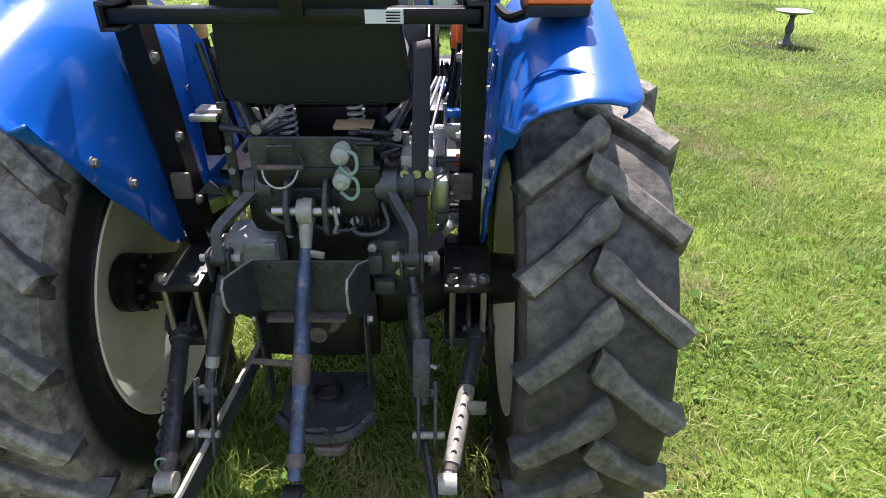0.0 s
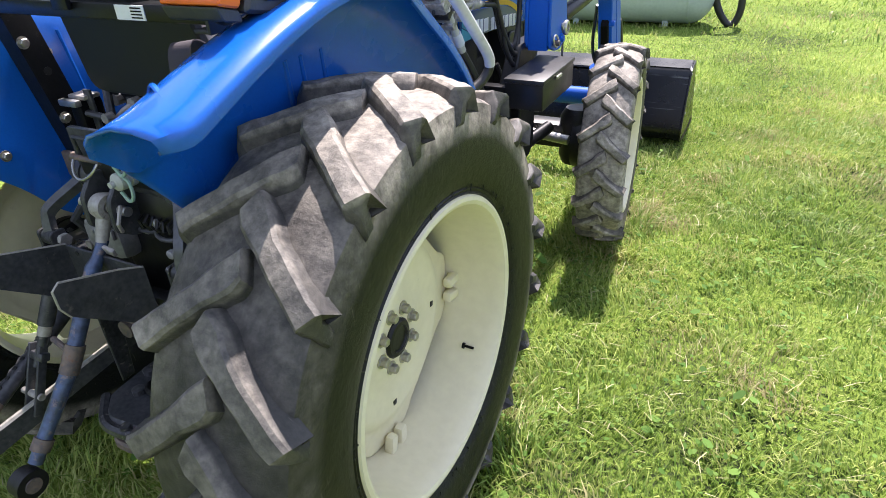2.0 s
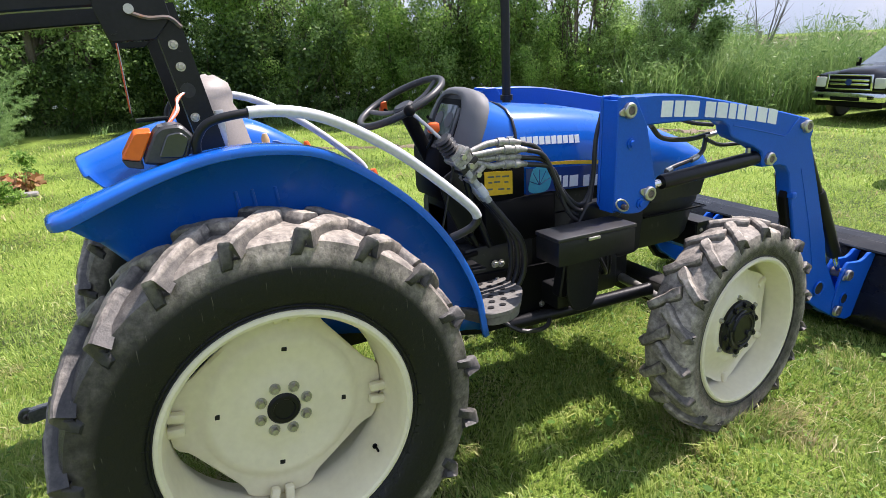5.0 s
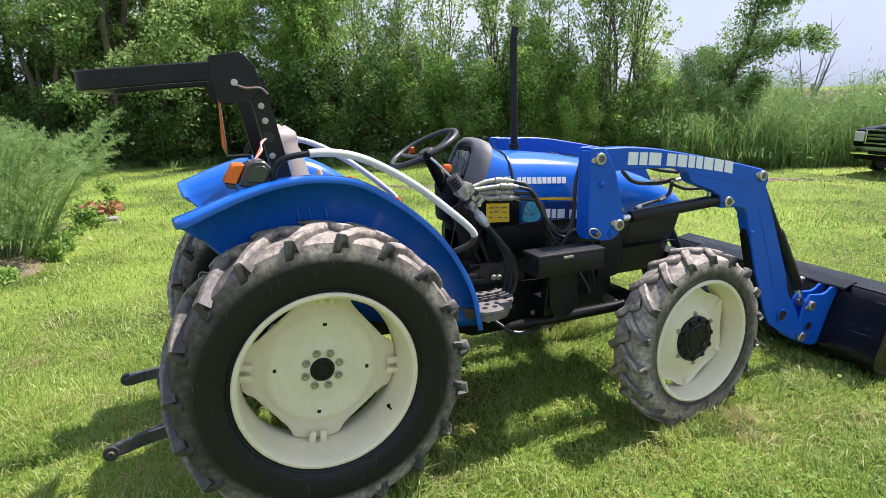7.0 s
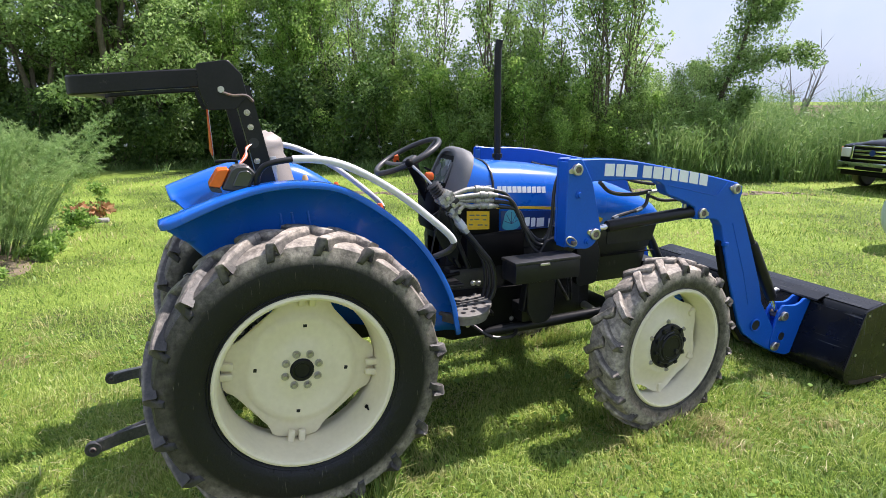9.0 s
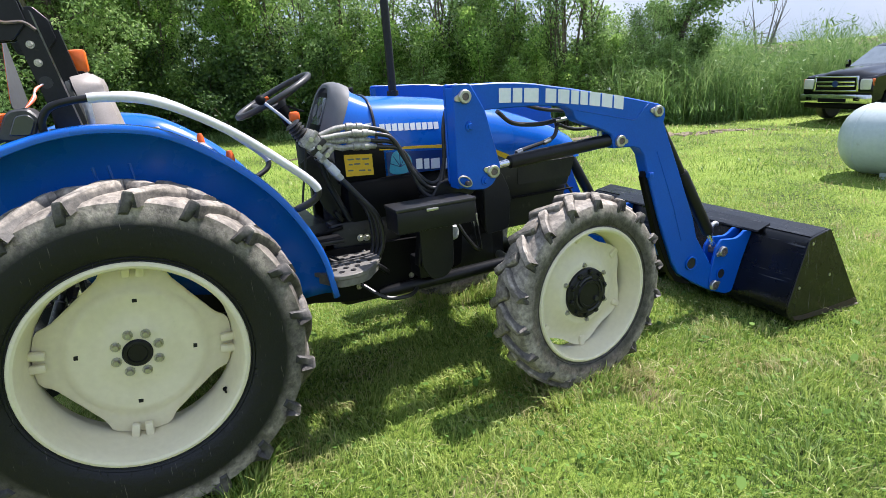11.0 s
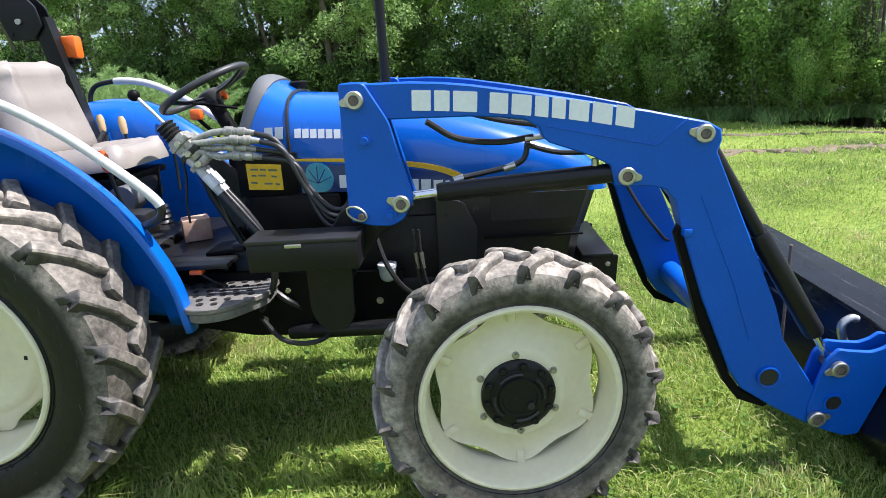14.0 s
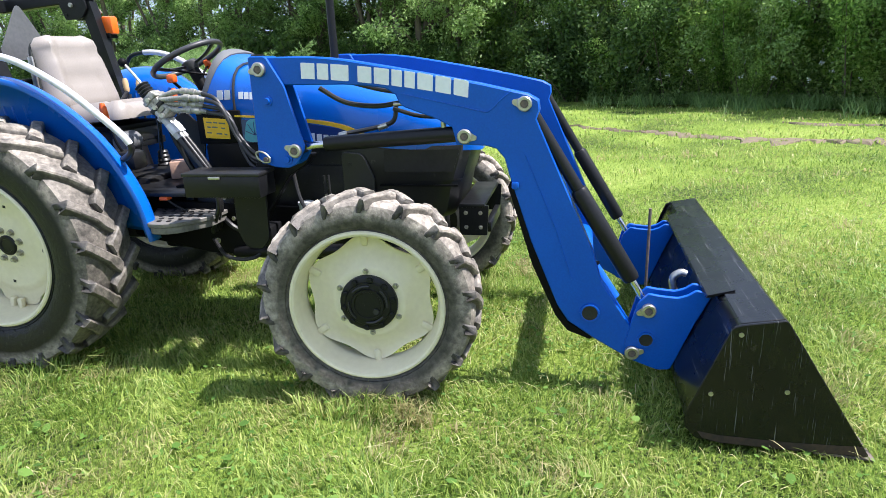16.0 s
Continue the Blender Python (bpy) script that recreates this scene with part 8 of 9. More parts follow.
def build_lone_tree():
    """A crooked tree smothered in climbers: dark knotted crown, one loose limb to the side."""
    r = random.Random(61)
    top = thing("tree", "crooked lone tree overgrown with climbers at the reeds", "tree", group="trees along the lawn edge")
    bm = bmesh.new()
    spine = curve_pts([(0, 0, -0.05), (-0.1, 0.05, 1.2), (-0.05, 0, 2.3), (0.32, 0.1, 3.4), (0.55, 0, 4.6), (0.6, 0.1, 5.8)], 4)
    tube(spine, [0.11 * (1 - 0.8 * i / (len(spine) - 1)) for i in range(len(spine))], 8, bm)
    limbs = [((-0.05, 0, 2.1), (-0.5, 0.2, 2.6), (-0.85, 0.1, 3.0)), ((0.3, 0, 2.9), (1.1, 0.1, 3.35), (2.3, -0.1, 3.25)), ((0.7, 0, 4.2), (1.1, 0.3, 4.7), (1.35, 0.4, 5.1)),
             ((0.0, 0, 1.5), (0.5, -0.3, 1.9), (0.75, -0.4, 2.3)), ((0.75, 0, 4.8), (0.4, -0.2, 5.4), (0.25, -0.2, 6.0))]
    C, R = [], []
    for p in spine[1:]:
        wide = 0.34 if 1.7 < p.z < 3.8 else 0.26
        for q in range(6):
            C.append((p.x + r.gauss(0, wide), p.y + r.gauss(0, wide), p.z + r.gauss(0, 0.18)))
            R.append(r.uniform(0.24, 0.50))
    for a, b, c in limbs:
        L = curve_pts([a, b, c], 5)
        tube(L, [0.04 * (1 - 0.8 * i / (len(L) - 1)) for i in range(len(L))], 6, bm)
        for i, p in enumerate(L[2:]):
            for q in range(3):
                C.append((p.x + r.gauss(0, 0.15), p.y + r.gauss(0, 0.18), p.z + r.gauss(0, 0.15)))
                R.append(r.uniform(0.14, 0.34))
    # bare whips past the crown
    for x, z in ((0.35, 4.9), (0.7, 6.4), (-0.55, 3.7), (1.6, 4.3)):
        tube([(x * 0.6, 0, z - 1.4), (x, 0.05, z)], [0.012, 0.004], 4, bm)
    part("trunk", bm, BARK, top)
    V, F = leaf_cloud(C, R, 30000, 0.088, 62, droop=0.5, flat=0.9)
    part("crown", cards_mesh("crown", V, F, LEAF), LEAF, top)
    return top


EDGE = curve_pts([(-20, -24, 0), (-18.0, -12, 0), (-17.0, -4, 0), (-16.4, 1, 0), (-13.0, 6.2, 0), (-10.7, 10.1, 0), (-9.5, 14.5, 0), (-7.2, 20.5, 0), (1, 29, 0)], 10)


def edge_at(t):
    f = max(0, min(t, 0.9999)) * (len(EDGE) - 1)
    i = int(f)
    p = EDGE[i].lerp(EDGE[i + 1], f - i)
    d = (EDGE[i + 1] - EDGE[i]).normalized()
    return p, Vector((-d.y, d.x, 0))


def build_woods():
    r = random.Random(11)
    trees = [build_tree(21, 7.6, 2.0, 19000, 0.104), build_tree(22, 8.2, 2.2, 20000, 0.106, stems=3), build_tree(23, 6.6, 1.9, 19000, 0.104, stems=3),
             build_tree(24, 7.2, 1.7, 16000, 0.098, stems=3, sparse=0.6), build_tree(25, 8.6, 1.8, 17500, 0.104, stems=1, low=0.10),
             build_tree(26, 6.0, 1.5, 17000, 0.096, stems=4, low=0.06, leaf=SAPLING_LEAF, upright=True), build_tree(27, 6.6, 1.4, 15500, 0.096, stems=3, low=0.06, sparse=0.5, leaf=SAPLING_LEAF, upright=True),
             build_tree(28, 7.0, 1.3, 4600, 0.100, stems=5, low=0.30, sparse=0.9, upright=True), build_tree(30, 7.4, 1.2, 3600, 0.100, stems=4, low=0.36, sparse=0.9, upright=True)]
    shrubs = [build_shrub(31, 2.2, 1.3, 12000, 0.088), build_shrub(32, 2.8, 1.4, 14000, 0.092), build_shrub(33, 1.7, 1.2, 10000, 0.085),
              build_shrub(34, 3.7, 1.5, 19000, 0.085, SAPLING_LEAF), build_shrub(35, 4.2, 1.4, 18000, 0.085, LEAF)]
    used = set()

    def put(src, x, y, s, rz):
        m = pose(x, y, float(ground_height(np.array(x), np.array(y))) - 0.02, 0, 0, rz) @ Matrix.Scale(s, 4)
        if src.name in used:
            # copy_thing keeps the scale of its model
            copy_thing(src, m @ Matrix.Scale(1 / src.scale.x, 4))
        else:
            src.matrix_world = m
            used.add(src.name)
    for row, (off, n) in enumerate(((0.6, 27), (2.5, 19), (4.8, 13))):
        for k in range(n):
            t = (k + 0.5 + r.uniform(-0.3, 0.3)) / n * 0.70 + 0.02
            if (t > 0.44 and row > 0) or (t > 0.40 and row > 1):
                continue
            p, nn = edge_at(t)
            far = 1.18 if t < 0.33 else 1.02 if t < 0.46 else 1.02 if t < 0.62 else 1.12 if t < 0.67 else 0.55
            src = trees[7 + k % 2] if t > 0.43 else trees[5 + k % 2] if t > 0.33 and row == 0 else trees[(k * 2 + row + r.randrange(2)) % 5]
            put(src, p.x + nn.x * (off + r.uniform(-0.5, 0.5)), p.y + nn.y * (off + r.uniform(-0.5, 0.5)), far * r.uniform(0.82, 1.08) * (0.94 + 0.05 * row), r.uniform(0, 360))
    put(build_lone_tree(), -10.6, 14.15, 1.0, 33)
    # undergrowth closes the foot of the woods, its shade partly in the leaf colour
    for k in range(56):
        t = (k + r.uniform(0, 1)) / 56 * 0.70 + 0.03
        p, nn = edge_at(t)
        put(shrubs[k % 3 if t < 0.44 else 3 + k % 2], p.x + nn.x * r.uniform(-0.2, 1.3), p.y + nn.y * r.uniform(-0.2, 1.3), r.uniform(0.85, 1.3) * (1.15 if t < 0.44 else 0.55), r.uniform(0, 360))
    # tall sunlit bushes between the thin saplings
    for k in range(21):
        t = 0.43 + (k + r.uniform(0.1, 0.9)) / 21 * 0.31
        p, nn = edge_at(t)
        put(shrubs[3 + k % 2], p.x + nn.x * r.uniform(0.1, 1.2), p.y + nn.y * r.uniform(0.1, 1.2), r.uniform(0.8, 1.12) * (1.0 if t < 0.62 else 0.78 if t < 0.70 else 0.62), r.uniform(0, 360))


def build_reeds():
    n = 44000
    t = rng.uniform(0.655, 0.97, n)
    P = np.array([tuple(p) for p in EDGE])
    f = t * (len(P) - 1)
    i = f.astype(int)
    base = P[i] + (P[i + 1] - P[i]) * (f - i)[:, None]
    d = P[i + 1] - P[i]
    nn = np.stack([-d[:, 1], d[:, 0]], 1) / np.linalg.norm(d[:, :2], axis=1)[:, None]
    off = np.where(t > 0.69, rng.uniform(-1.0, 8.0, n), rng.uniform(-1.0, 2.6, n))
    x, y = base[:, 0] + nn[:, 0] * off, base[:, 1] + nn[:, 1] * off
    h = rng.uniform(0.8, 2.35, n) * (1 + 0.05 * np.maximum(off, 0)) * (0.85 + 0.25 * np.sin(x * 1.7) * np.sin(y * 1.3 + 1.0)) * np.clip(0.75 + (t - 0.5) * 1.2, 0, 1.05)
    gz = ground_height(x, y)
    V, F = blades(x, y, gz, h, rng.uniform(0.010, 0.024, n), rng.uniform(0.05, 0.7, n))
    r2 = np.random.default_rng(5)
    C = np.stack([x, y, gz + h * r2.uniform(0.08, 0.95, n)], 1)[:36000]
    V2, F2 = leaf_cloud(C, np.full(len(C), 0.12), 88000, 0.20, 77, droop=0.1, narrow=0.17)
    ob = new("reeds", cards_mesh("reeds", np.concatenate([V, V2]), np.concatenate([F, F2 + len(V)]), REED))
    tagged(ob, "tall pale green reeds and weeds at the lawn edge", "reeds", kind="stuff")
    # rough uncut grass at the foot of the trees
    n = 26000
    t = rng.uniform(0.1, 0.75, n)
    f = t * (len(P) - 1)
    i = f.astype(int)
    base = P[i] + (P[i + 1] - P[i]) * (f - i)[:, None]
    d = P[i + 1] - P[i]
    nn = np.stack([-d[:, 1], d[:, 0]], 1) / np.linalg.norm(d[:, :2], axis=1)[:, None]
    off = rng.normal(0.0, 0.7, n) * (0.6 + 0.6 * np.sin(t * 160) * np.sin(t * 61 + 1))
    V, F = blades(base[:, 0] + nn[:, 0] * off, base[:, 1] + nn[:, 1] * off, np.zeros(n), rng.uniform(0.08, 0.42, n), rng.uniform(0.010, 0.024, n), rng.uniform(0.3, 1.3, n))
    fl = np.random.default_rng(19)
    m = 110
    t = fl.uniform(0.2, 0.72, m)
    f = t * (len(P) - 1)
    i = f.astype(int)
    fc = P[i] + (P[i + 1] - P[i]) * (f - i)[:, None]
    fc[:, 2] = fl.uniform(0.5, 1.2, m)
    fc[:, :2] += fl.normal(0, 0.5, (m, 2))
    FV, FF = leaf_cloud(fc, np.full(m, 0.05), 1800, 0.035, 20, narrow=0.9)
    tagged(new("wild_flowers", cards_mesh("wild_flowers", FV, FF, RAIL_WHITE)), "small white wild flowers before the trees", "flowers", kind="stuff")
    ob = new("rough_grass", cards_mesh("rough_grass", V, F, REED))
    tagged(ob, "uncut rough grass at the foot of the trees", "grass", kind="stuff")


def build_asparagus():
    """Airy bush of arching plumes: side twigs set with thread-like leaves."""
    top = thing("feathery_bush", "tall feathery pale green asparagus bush in a dirt bed", "bush", pose(-5.75, -2.80, 0))
    r = np.random.default_rng(9)
    rp = random.Random(9)
    bm = bmesh.new()
    C, D, T = [], [], []
    for k in range(120):
        a = rp.uniform(0, 2 * math.pi)
        d = 1.22 * rp.random() ** 0.6
        h = 1.80 - 0.60 * d * rp.uniform(0.4, 1.2)
        if k % 17 == 0:
            # long loose plumes blown over to one side
            a, d, h = 1.57 + rp.uniform(-0.7, 0.7), 1.38, rp.uniform(1.15, 1.72)
        base = Vector((0.36 * d * math.cos(a), 0.36 * d * math.sin(a), 0))
        tip = Vector((1.15 * d * math.cos(a), 1.15 * d * math.sin(a), h))
        mid = base.lerp(tip, 0.55) + Vector((0, 0, 0.22))
        P = curve_pts([tuple(base), tuple(mid), tuple(tip)], 6)
        tube(P, [0.007 * (1 - 0.8 * i / (len(P) - 1)) for i in range(len(P))], 4, bm)
        for j in range(32):
            t = 0.07 + 0.92 * (j + rp.random()) / 32
            f = t * (len(P) - 1)
            i = min(int(f), len(P) - 2)
            c = P[i].lerp(P[i + 1], f - i)
            run = (P[i + 1] - P[i]).normalized()
            w = rp.uniform(0, 2 * math.pi)
            out = (Vector((math.cos(w), math.sin(w), rp.uniform(-0.3, 0.5))) + run * 0.8).normalized()
            C.append(tuple(c))
            D.append(tuple(out))
            T.append(rp.uniform(0.14, 0.34) * (1.15 - 0.75 * t))
    C, D, T = np.array(C), np.array(D), np.array(T)
    per = 44
    n = len(C) * per
    k = np.repeat(np.arange(len(C)), per)
    u = r.uniform(0, 1, n)
    c = C[k] + D[k] * (T[k] * u)[:, None] - np.array([0, 0, 0.25]) * (T[k] * u * u)[:, None] + r.normal(size=(n, 3)) * 0.009
    dr = D[k] * 0.9 + r.normal(size=(n, 3)) * 0.75 + np.array([0, 0, 0.1])
    dr /= np.linalg.norm(dr, axis=1)[:, None]
    w = np.cross(dr, r.normal(size=(n, 3)))
    w /= np.linalg.norm(w, axis=1)[:, None]
    L = r.uniform(0.022, 0.062, n)[:, None]
    V = np.stack([c - w * 0.0026, c + w * 0.0026, c + dr * L], 1).reshape(-1, 3)
    part("stem", bm, FERN, top)
    part("fronds", cards_mesh("fronds", V, np.arange(3 * n).reshape(-1, 3), FERN), FERN, top)


def bare_patch(name, label, category, cx, cy, rx, ry, lift, seed, material):
    """A low crumbly patch that swells out of the lawn, with a ragged edge."""
    r = random.Random(seed)
    rows = []
    n = 36
    edge = [1 + 0.22 * math.sin(3 * q + seed) + 0.13 * math.sin(7 * q + 2 * seed) + r.uniform(-0.08, 0.08) for q in [2 * math.pi * i / n for i in range(n)]]
    for f, z in ((1.0, -0.02), (0.86, 0.3), (0.66, 0.8), (0.42, 1.0), (0.2, 0.95), (0.03, 1.0)):
        row = []
        for i in range(n):
            q = 2 * math.pi * i / n
            x, y = cx + rx * f * edge[i] * math.cos(q), cy + ry * f * edge[i] * math.sin(q)
            row.append((x, y, float(ground_height(np.array(x), np.array(y))) + lift * z + (r.uniform(-0.012, 0.012) if f < 1 else 0)))
        rows.append(row)
    tagged(part(name, swept(rows, caps=True), material, None), label, category, kind="structure")


def build_bed():
    bare_patch("dirt_bed", "bare brown earth bed under the feathery bush", "soil", -5.5, -2.85, 1.15, 0.62, 0.03, 4, MUD)
    bare_patch("dirt_bed", "bare trodden earth beside the bed", "soil", -7.3, -2.5, 0.7, 0.22, 0.014, 6, MUD)
    r = np.random.default_rng(12)

    def clumps(spots, count, size, seed, flat, narrow):
        C, R = [], []
        for x, y, rad, h in spots:
            for q in range(9):
                px, py = x + r.normal(0, rad * 0.5), y + r.normal(0, rad * 0.5)
                C.append((px, py, float(ground_height(np.array(px), np.array(py))) + r.uniform(0.15, 0.9) * h))
                R.append(rad * 0.4)
        return leaf_cloud(C, R, count, size, seed, flat=flat, narrow=narrow)
    V, F = clumps([(-4.75, -2.72, 0.24, 0.20), (-4.55, -2.45, 0.16, 0.10), (-5.45, -2.20, 0.22, 0.22), (-5.9, -2.1, 0.2, 0.16), (-6.7, -2.25, 0.3, 0.16), (-7.45, -2.0, 0.26, 0.34), (-8.6, -2.0, 0.3, 0.3), (-9.3, -1.9, 0.22, 0.5)], 5200, 0.075, 41, 0.7, 0.42)
    tagged(new("weeds", cards_mesh("weeds", V, F, SAPLING_LEAF)), "small bright green weeds along the earth bed", "weeds", kind="stuff")
    V, F = clumps([(-8.9, -2.15, 0.3, 0.16), (-8.5, -1.95, 0.2, 0.14), (-8.95, -1.85, 0.2, 0.10)], 900, 0.13, 42, 0.4, 0.5)
    tagged(new("dry_leaf_heap", cards_mesh("dry_leaf_heap", V, F, DRY_LEAF)), "small heap of rust-brown dry leaves", "leaves", kind="stuff")
    d = math.atan2(0.41, 0.23)
    m = Euler((0, 0, d)).to_matrix()
    z = float(ground_height(np.array(-4.5), np.array(-2.8)))
    tagged(part("edging_board", box(0.95, 0.09, 0.15, (-4.53, -2.91, z + 0.035), 0.012, m), CONCRETE, None), "weathered grey edging board of the bed", "edging")
    z = float(ground_height(np.array(-7.9), np.array(-1.85)))
    tagged(part("flat_stone", box(0.20, 0.42, 0.07, (-7.95, -1.86, z + 0.02), 0.025), CONCRETE, None), "pale flat stone in the lawn by the bed", "stone")


def build_tank():
    """Horizontal gas tank on short feet."""
    top = thing("gas_tank", "pale green-white propane tank with red dome lid on the lawn", "tank", pose(-0.42, 7.42, 0, 0, 0, 3))
    R, L, zc = 0.385, 0.80, 0.43
    prof = [(-L - 0.30, 0.0)]
    for a in np.linspace(0.12, math.pi / 2, 9):
        prof.append((-L - 0.30 * math.cos(a), R * math.sin(a)))
    prof += [(-L * 0.5, R), (0, R), (L * 0.5, R)]
    for a in np.linspace(math.pi / 2, 0.12, 9):
        prof.append((L + 0.30 * math.cos(a), R * math.sin(a)))
    prof.append((L + 0.30, 0.0))
    body = part("body", lathe(prof, 48, c=(0, 0, zc)), TANK_PAINT, top, "pale weathered steel tank shell", angle=60)
    for x in (-L, L):
        part("seam", lathe([(x - 0.012, R), (x - 0.008, R + 0.004), (x + 0.008, R + 0.004), (x + 0.012, R)], 48, c=(0, 0, zc)), TANK_PAINT, body)
    dome = [(0.0, 0.175), (0.05, 0.175), (0.10, 0.165), (0.135, 0.13), (0.15, 0.07), (0.152, 0.0)]
    part("dome_lid", lathe(dome, 32, axis="z", c=(0.03, 0, zc + R - 0.035)), TANK_RED, top, "faded red dome lid", angle=60)
    part("lid_hinge", box(0.06, 0.03, 0.03, (0.03, -0.18, zc + R + 0.01), 0.006), STEEL, top)
    for x in (-0.55, 0.55):
        for y in (-0.17, 0.17):
            part("foot", box(0.07, 0.035, 0.10, (x, y, 0.067), 0.004), TANK_PAINT, top, "white steel foot")
            part("foot_pad", box(0.14, 0.09, 0.022, (x, y, 0.011), 0.003), TANK_PAINT, top)
    for x in (-0.55, 0.55):
        tagged(part("concrete_block", box(0.20, 0.55, 0.06, (-0.42 + x, 7.42, -0.01), 0.008), CONCRETE, None), "flat grey concrete block under the tank feet", "block")
    for x in (-0.35, 0.55):
        part("lifting_lug", box(0.05, 0.012, 0.05, (x, 0, zc + R + 0.02), 0.01), TANK_PAINT, body)
    # black drain pipe loop leaning by the tank
    loop = curve_pts([(0.62, 7.36, 0.62), (0.68, 7.40, 0.30), (0.80, 7.42, 0.09), (0.90, 7.42, 0.06), (0.955, 7.43, 0.22), (0.94, 7.44, 0.50), (0.90, 7.46, 0.72), (0.80, 7.46, 0.84), (0.70, 7.42, 0.80)], 8, closed=True)
    tagged(part("black_pipe", tube(loop, 0.042, 12, closed=True), HOSE, None), "black bent plastic pipe loop standing by the tank", "pipe")


def build_bird_bath():
    top = thing("bird_bath", "dark weathered pedestal bird bath on the lawn", "bird bath", pose(4.58, 6.48, 0))
    m = surface("weathered_bronze", (0.05, 0.055, 0.055), (0.10, 0.10, 0.095), 0.6, fine=40, broad=10, bump=0.3)
    ped = [(0.0, 0.095), (0.02, 0.095), (0.035, 0.08), (0.05, 0.055), (0.09, 0.038), (0.12, 0.03), (0.17, 0.045), (0.22, 0.05), (0.28, 0.034), (0.33, 0.028), (0.36, 0.04), (0.372, 0.06), (0.372, 0.0)]
    part("pedestal", lathe(ped, 26, axis="z"), m, top)
    bowl = [(0.368, 0.0), (0.370, 0.07), (0.385, 0.15), (0.405, 0.205), (0.415, 0.212), (0.417, 0.204), (0.402, 0.16), (0.392, 0.08), (0.390, 0.0)]
    part("bowl", lathe(bowl, 40, axis="z"), surface("pale_bowl_stone", (0.30, 0.30, 0.28), (0.18, 0.18, 0.17), 0.6, fine=40, bump=0.3), top, "shallow grey bowl")


def build_truck():
    """Black four-door pickup; local x right, y forward, origin below the front axle."""
    top = thing("pickup_truck", "black four-door pickup truck parked by the reeds", "truck", pose(-6.42, 15.55, -0.44, 0, 0, 176) @ Matrix.Scale(0.88, 4))

    def skin(outline, hw, bev=0.05):
        bm = plate(outline, -hw, hw, bev)
        return bm
    low = rounded([(0.80, 0.55), (0.92, 0.60), (0.95, 0.85), (0.93, 1.12), (0.82, 1.22), (0.0, 1.30), (-0.72, 1.34), (-3.00, 1.34), (-3.02, 0.55), (-0.56, 0.50), (-0.56, 0.60), (-0.48, 0.82), (-0.28, 0.95), (0.0, 0.98), (0.28, 0.95), (0.46, 0.82), (0.54, 0.60)], 0.05, 3)
    body = part("body", skin(low, 0.98, 0.06), TRUCK_BLACK, top, "glossy black body", angle=30)
    bed = rounded([(-3.04, 0.55), (-3.04, 1.42), (-5.0, 1.42), (-5.0, 0.60), (-4.55, 0.60), (-4.45, 0.82), (-4.1, 0.97), (-3.75, 0.82), (-3.62, 0.60)], 0.04, 3)
    part("cargo_bed", skin(bed, 0.98, 0.05), TRUCK_BLACK, top, "black cargo bed", angle=30)
    cab = bmesh.new()
    rows = []
    for z, yf, yb, hw in ((1.30, -0.62, -2.98, 0.93), (1.36, -0.66, -2.97, 0.92), (1.88, -1.38, -2.80, 0.76), (1.955, -1.58, -2.72, 0.70), (1.97, -1.75, -2.60, 0.60)):
        rows.append([(hw, yf - 0.10, z), (hw * 0.85, yf, z), (-hw * 0.85, yf, z), (-hw, yf - 0.10, z), (-hw, yb, z), (hw, yb, z)])
    swept(rows, cab)
    cabin = part("cab", cab, TRUCK_BLACK, top, "black cab and roof", angle=30)
    ws = [(0.86, -0.655, 1.385), (-0.86, -0.655, 1.385), (-0.68, -1.345, 1.865), (0.68, -1.345, 1.865)]
    bm = bmesh.new()
    vs = [bm.verts.new(Vector(p) + Vector((0, 0.012, 0.012))) for p in ws] + [bm.verts.new(Vector(p) + Vector((0, 0.002, 0.002))) for p in ws]
    for idx in ((0, 1, 2, 3), (7, 6, 5, 4), (0, 4, 5, 1), (1, 5, 6, 2), (2, 6, 7, 3), (3, 7, 4, 0)):
        bm.faces.new([vs[i] for i in idx])
    part("windscreen", bm, TRUCK_GLASS, cabin, "sky-reflecting windscreen")
    for s in (1, -1):
        for a in ([(-0.98, 1.40), (-1.42, 1.82), (-1.88, 1.84), (-1.88, 1.40)], [(-1.96, 1.40), (-1.96, 1.84), (-2.62, 1.82), (-2.80, 1.42)]):
            bm = bmesh.new()
            o_ = [bm.verts.new((s * (0.927 - (z - 1.36) * 0.31), y, z)) for y, z in a]
            i_ = [bm.verts.new((s * (0.912 - (z - 1.36) * 0.31), y, z)) for y, z in a]
            bm.faces.new(o_)
            bm.faces.new(i_[::-1])
            for k in range(4):
                bm.faces.new((o_[k], i_[k], i_[(k + 1) % 4], o_[(k + 1) % 4]))
            part("side_window", bm, SIDE_GLASS, cabin, "dark tinted side window")
        part("mirror", box(0.10, 0.12, 0.24, (s * 1.10, -0.92, 1.45), 0.03), PLASTIC, top, "black door mirror")
        part("mirror_glass", box(0.085, 0.006, 0.10, (s * 1.10, -0.858, 1.50), 0.01), CHROME, top)
        part("head_lamp", box(0.30, 0.06, 0.27, (s * 0.80, 0.925, 1.02), 0.03), HEADLAMP, top, "clear square head lamp")
        part("turn_lamp", box(0.05, 0.07, 0.20, (s * 0.955, 0.88, 1.06), 0.015), AMBER, top, "amber corner lamp")
        part("fog_lamp", box(0.20, 0.03, 0.11, (s * 0.68, 1.045, 0.66), 0.02), PLASTIC, top)
        part("door_trim", box(0.012, 2.3, 0.022, (s * 0.986, -1.75, 0.92), 0.004), CHROME, top, "bright door strip")
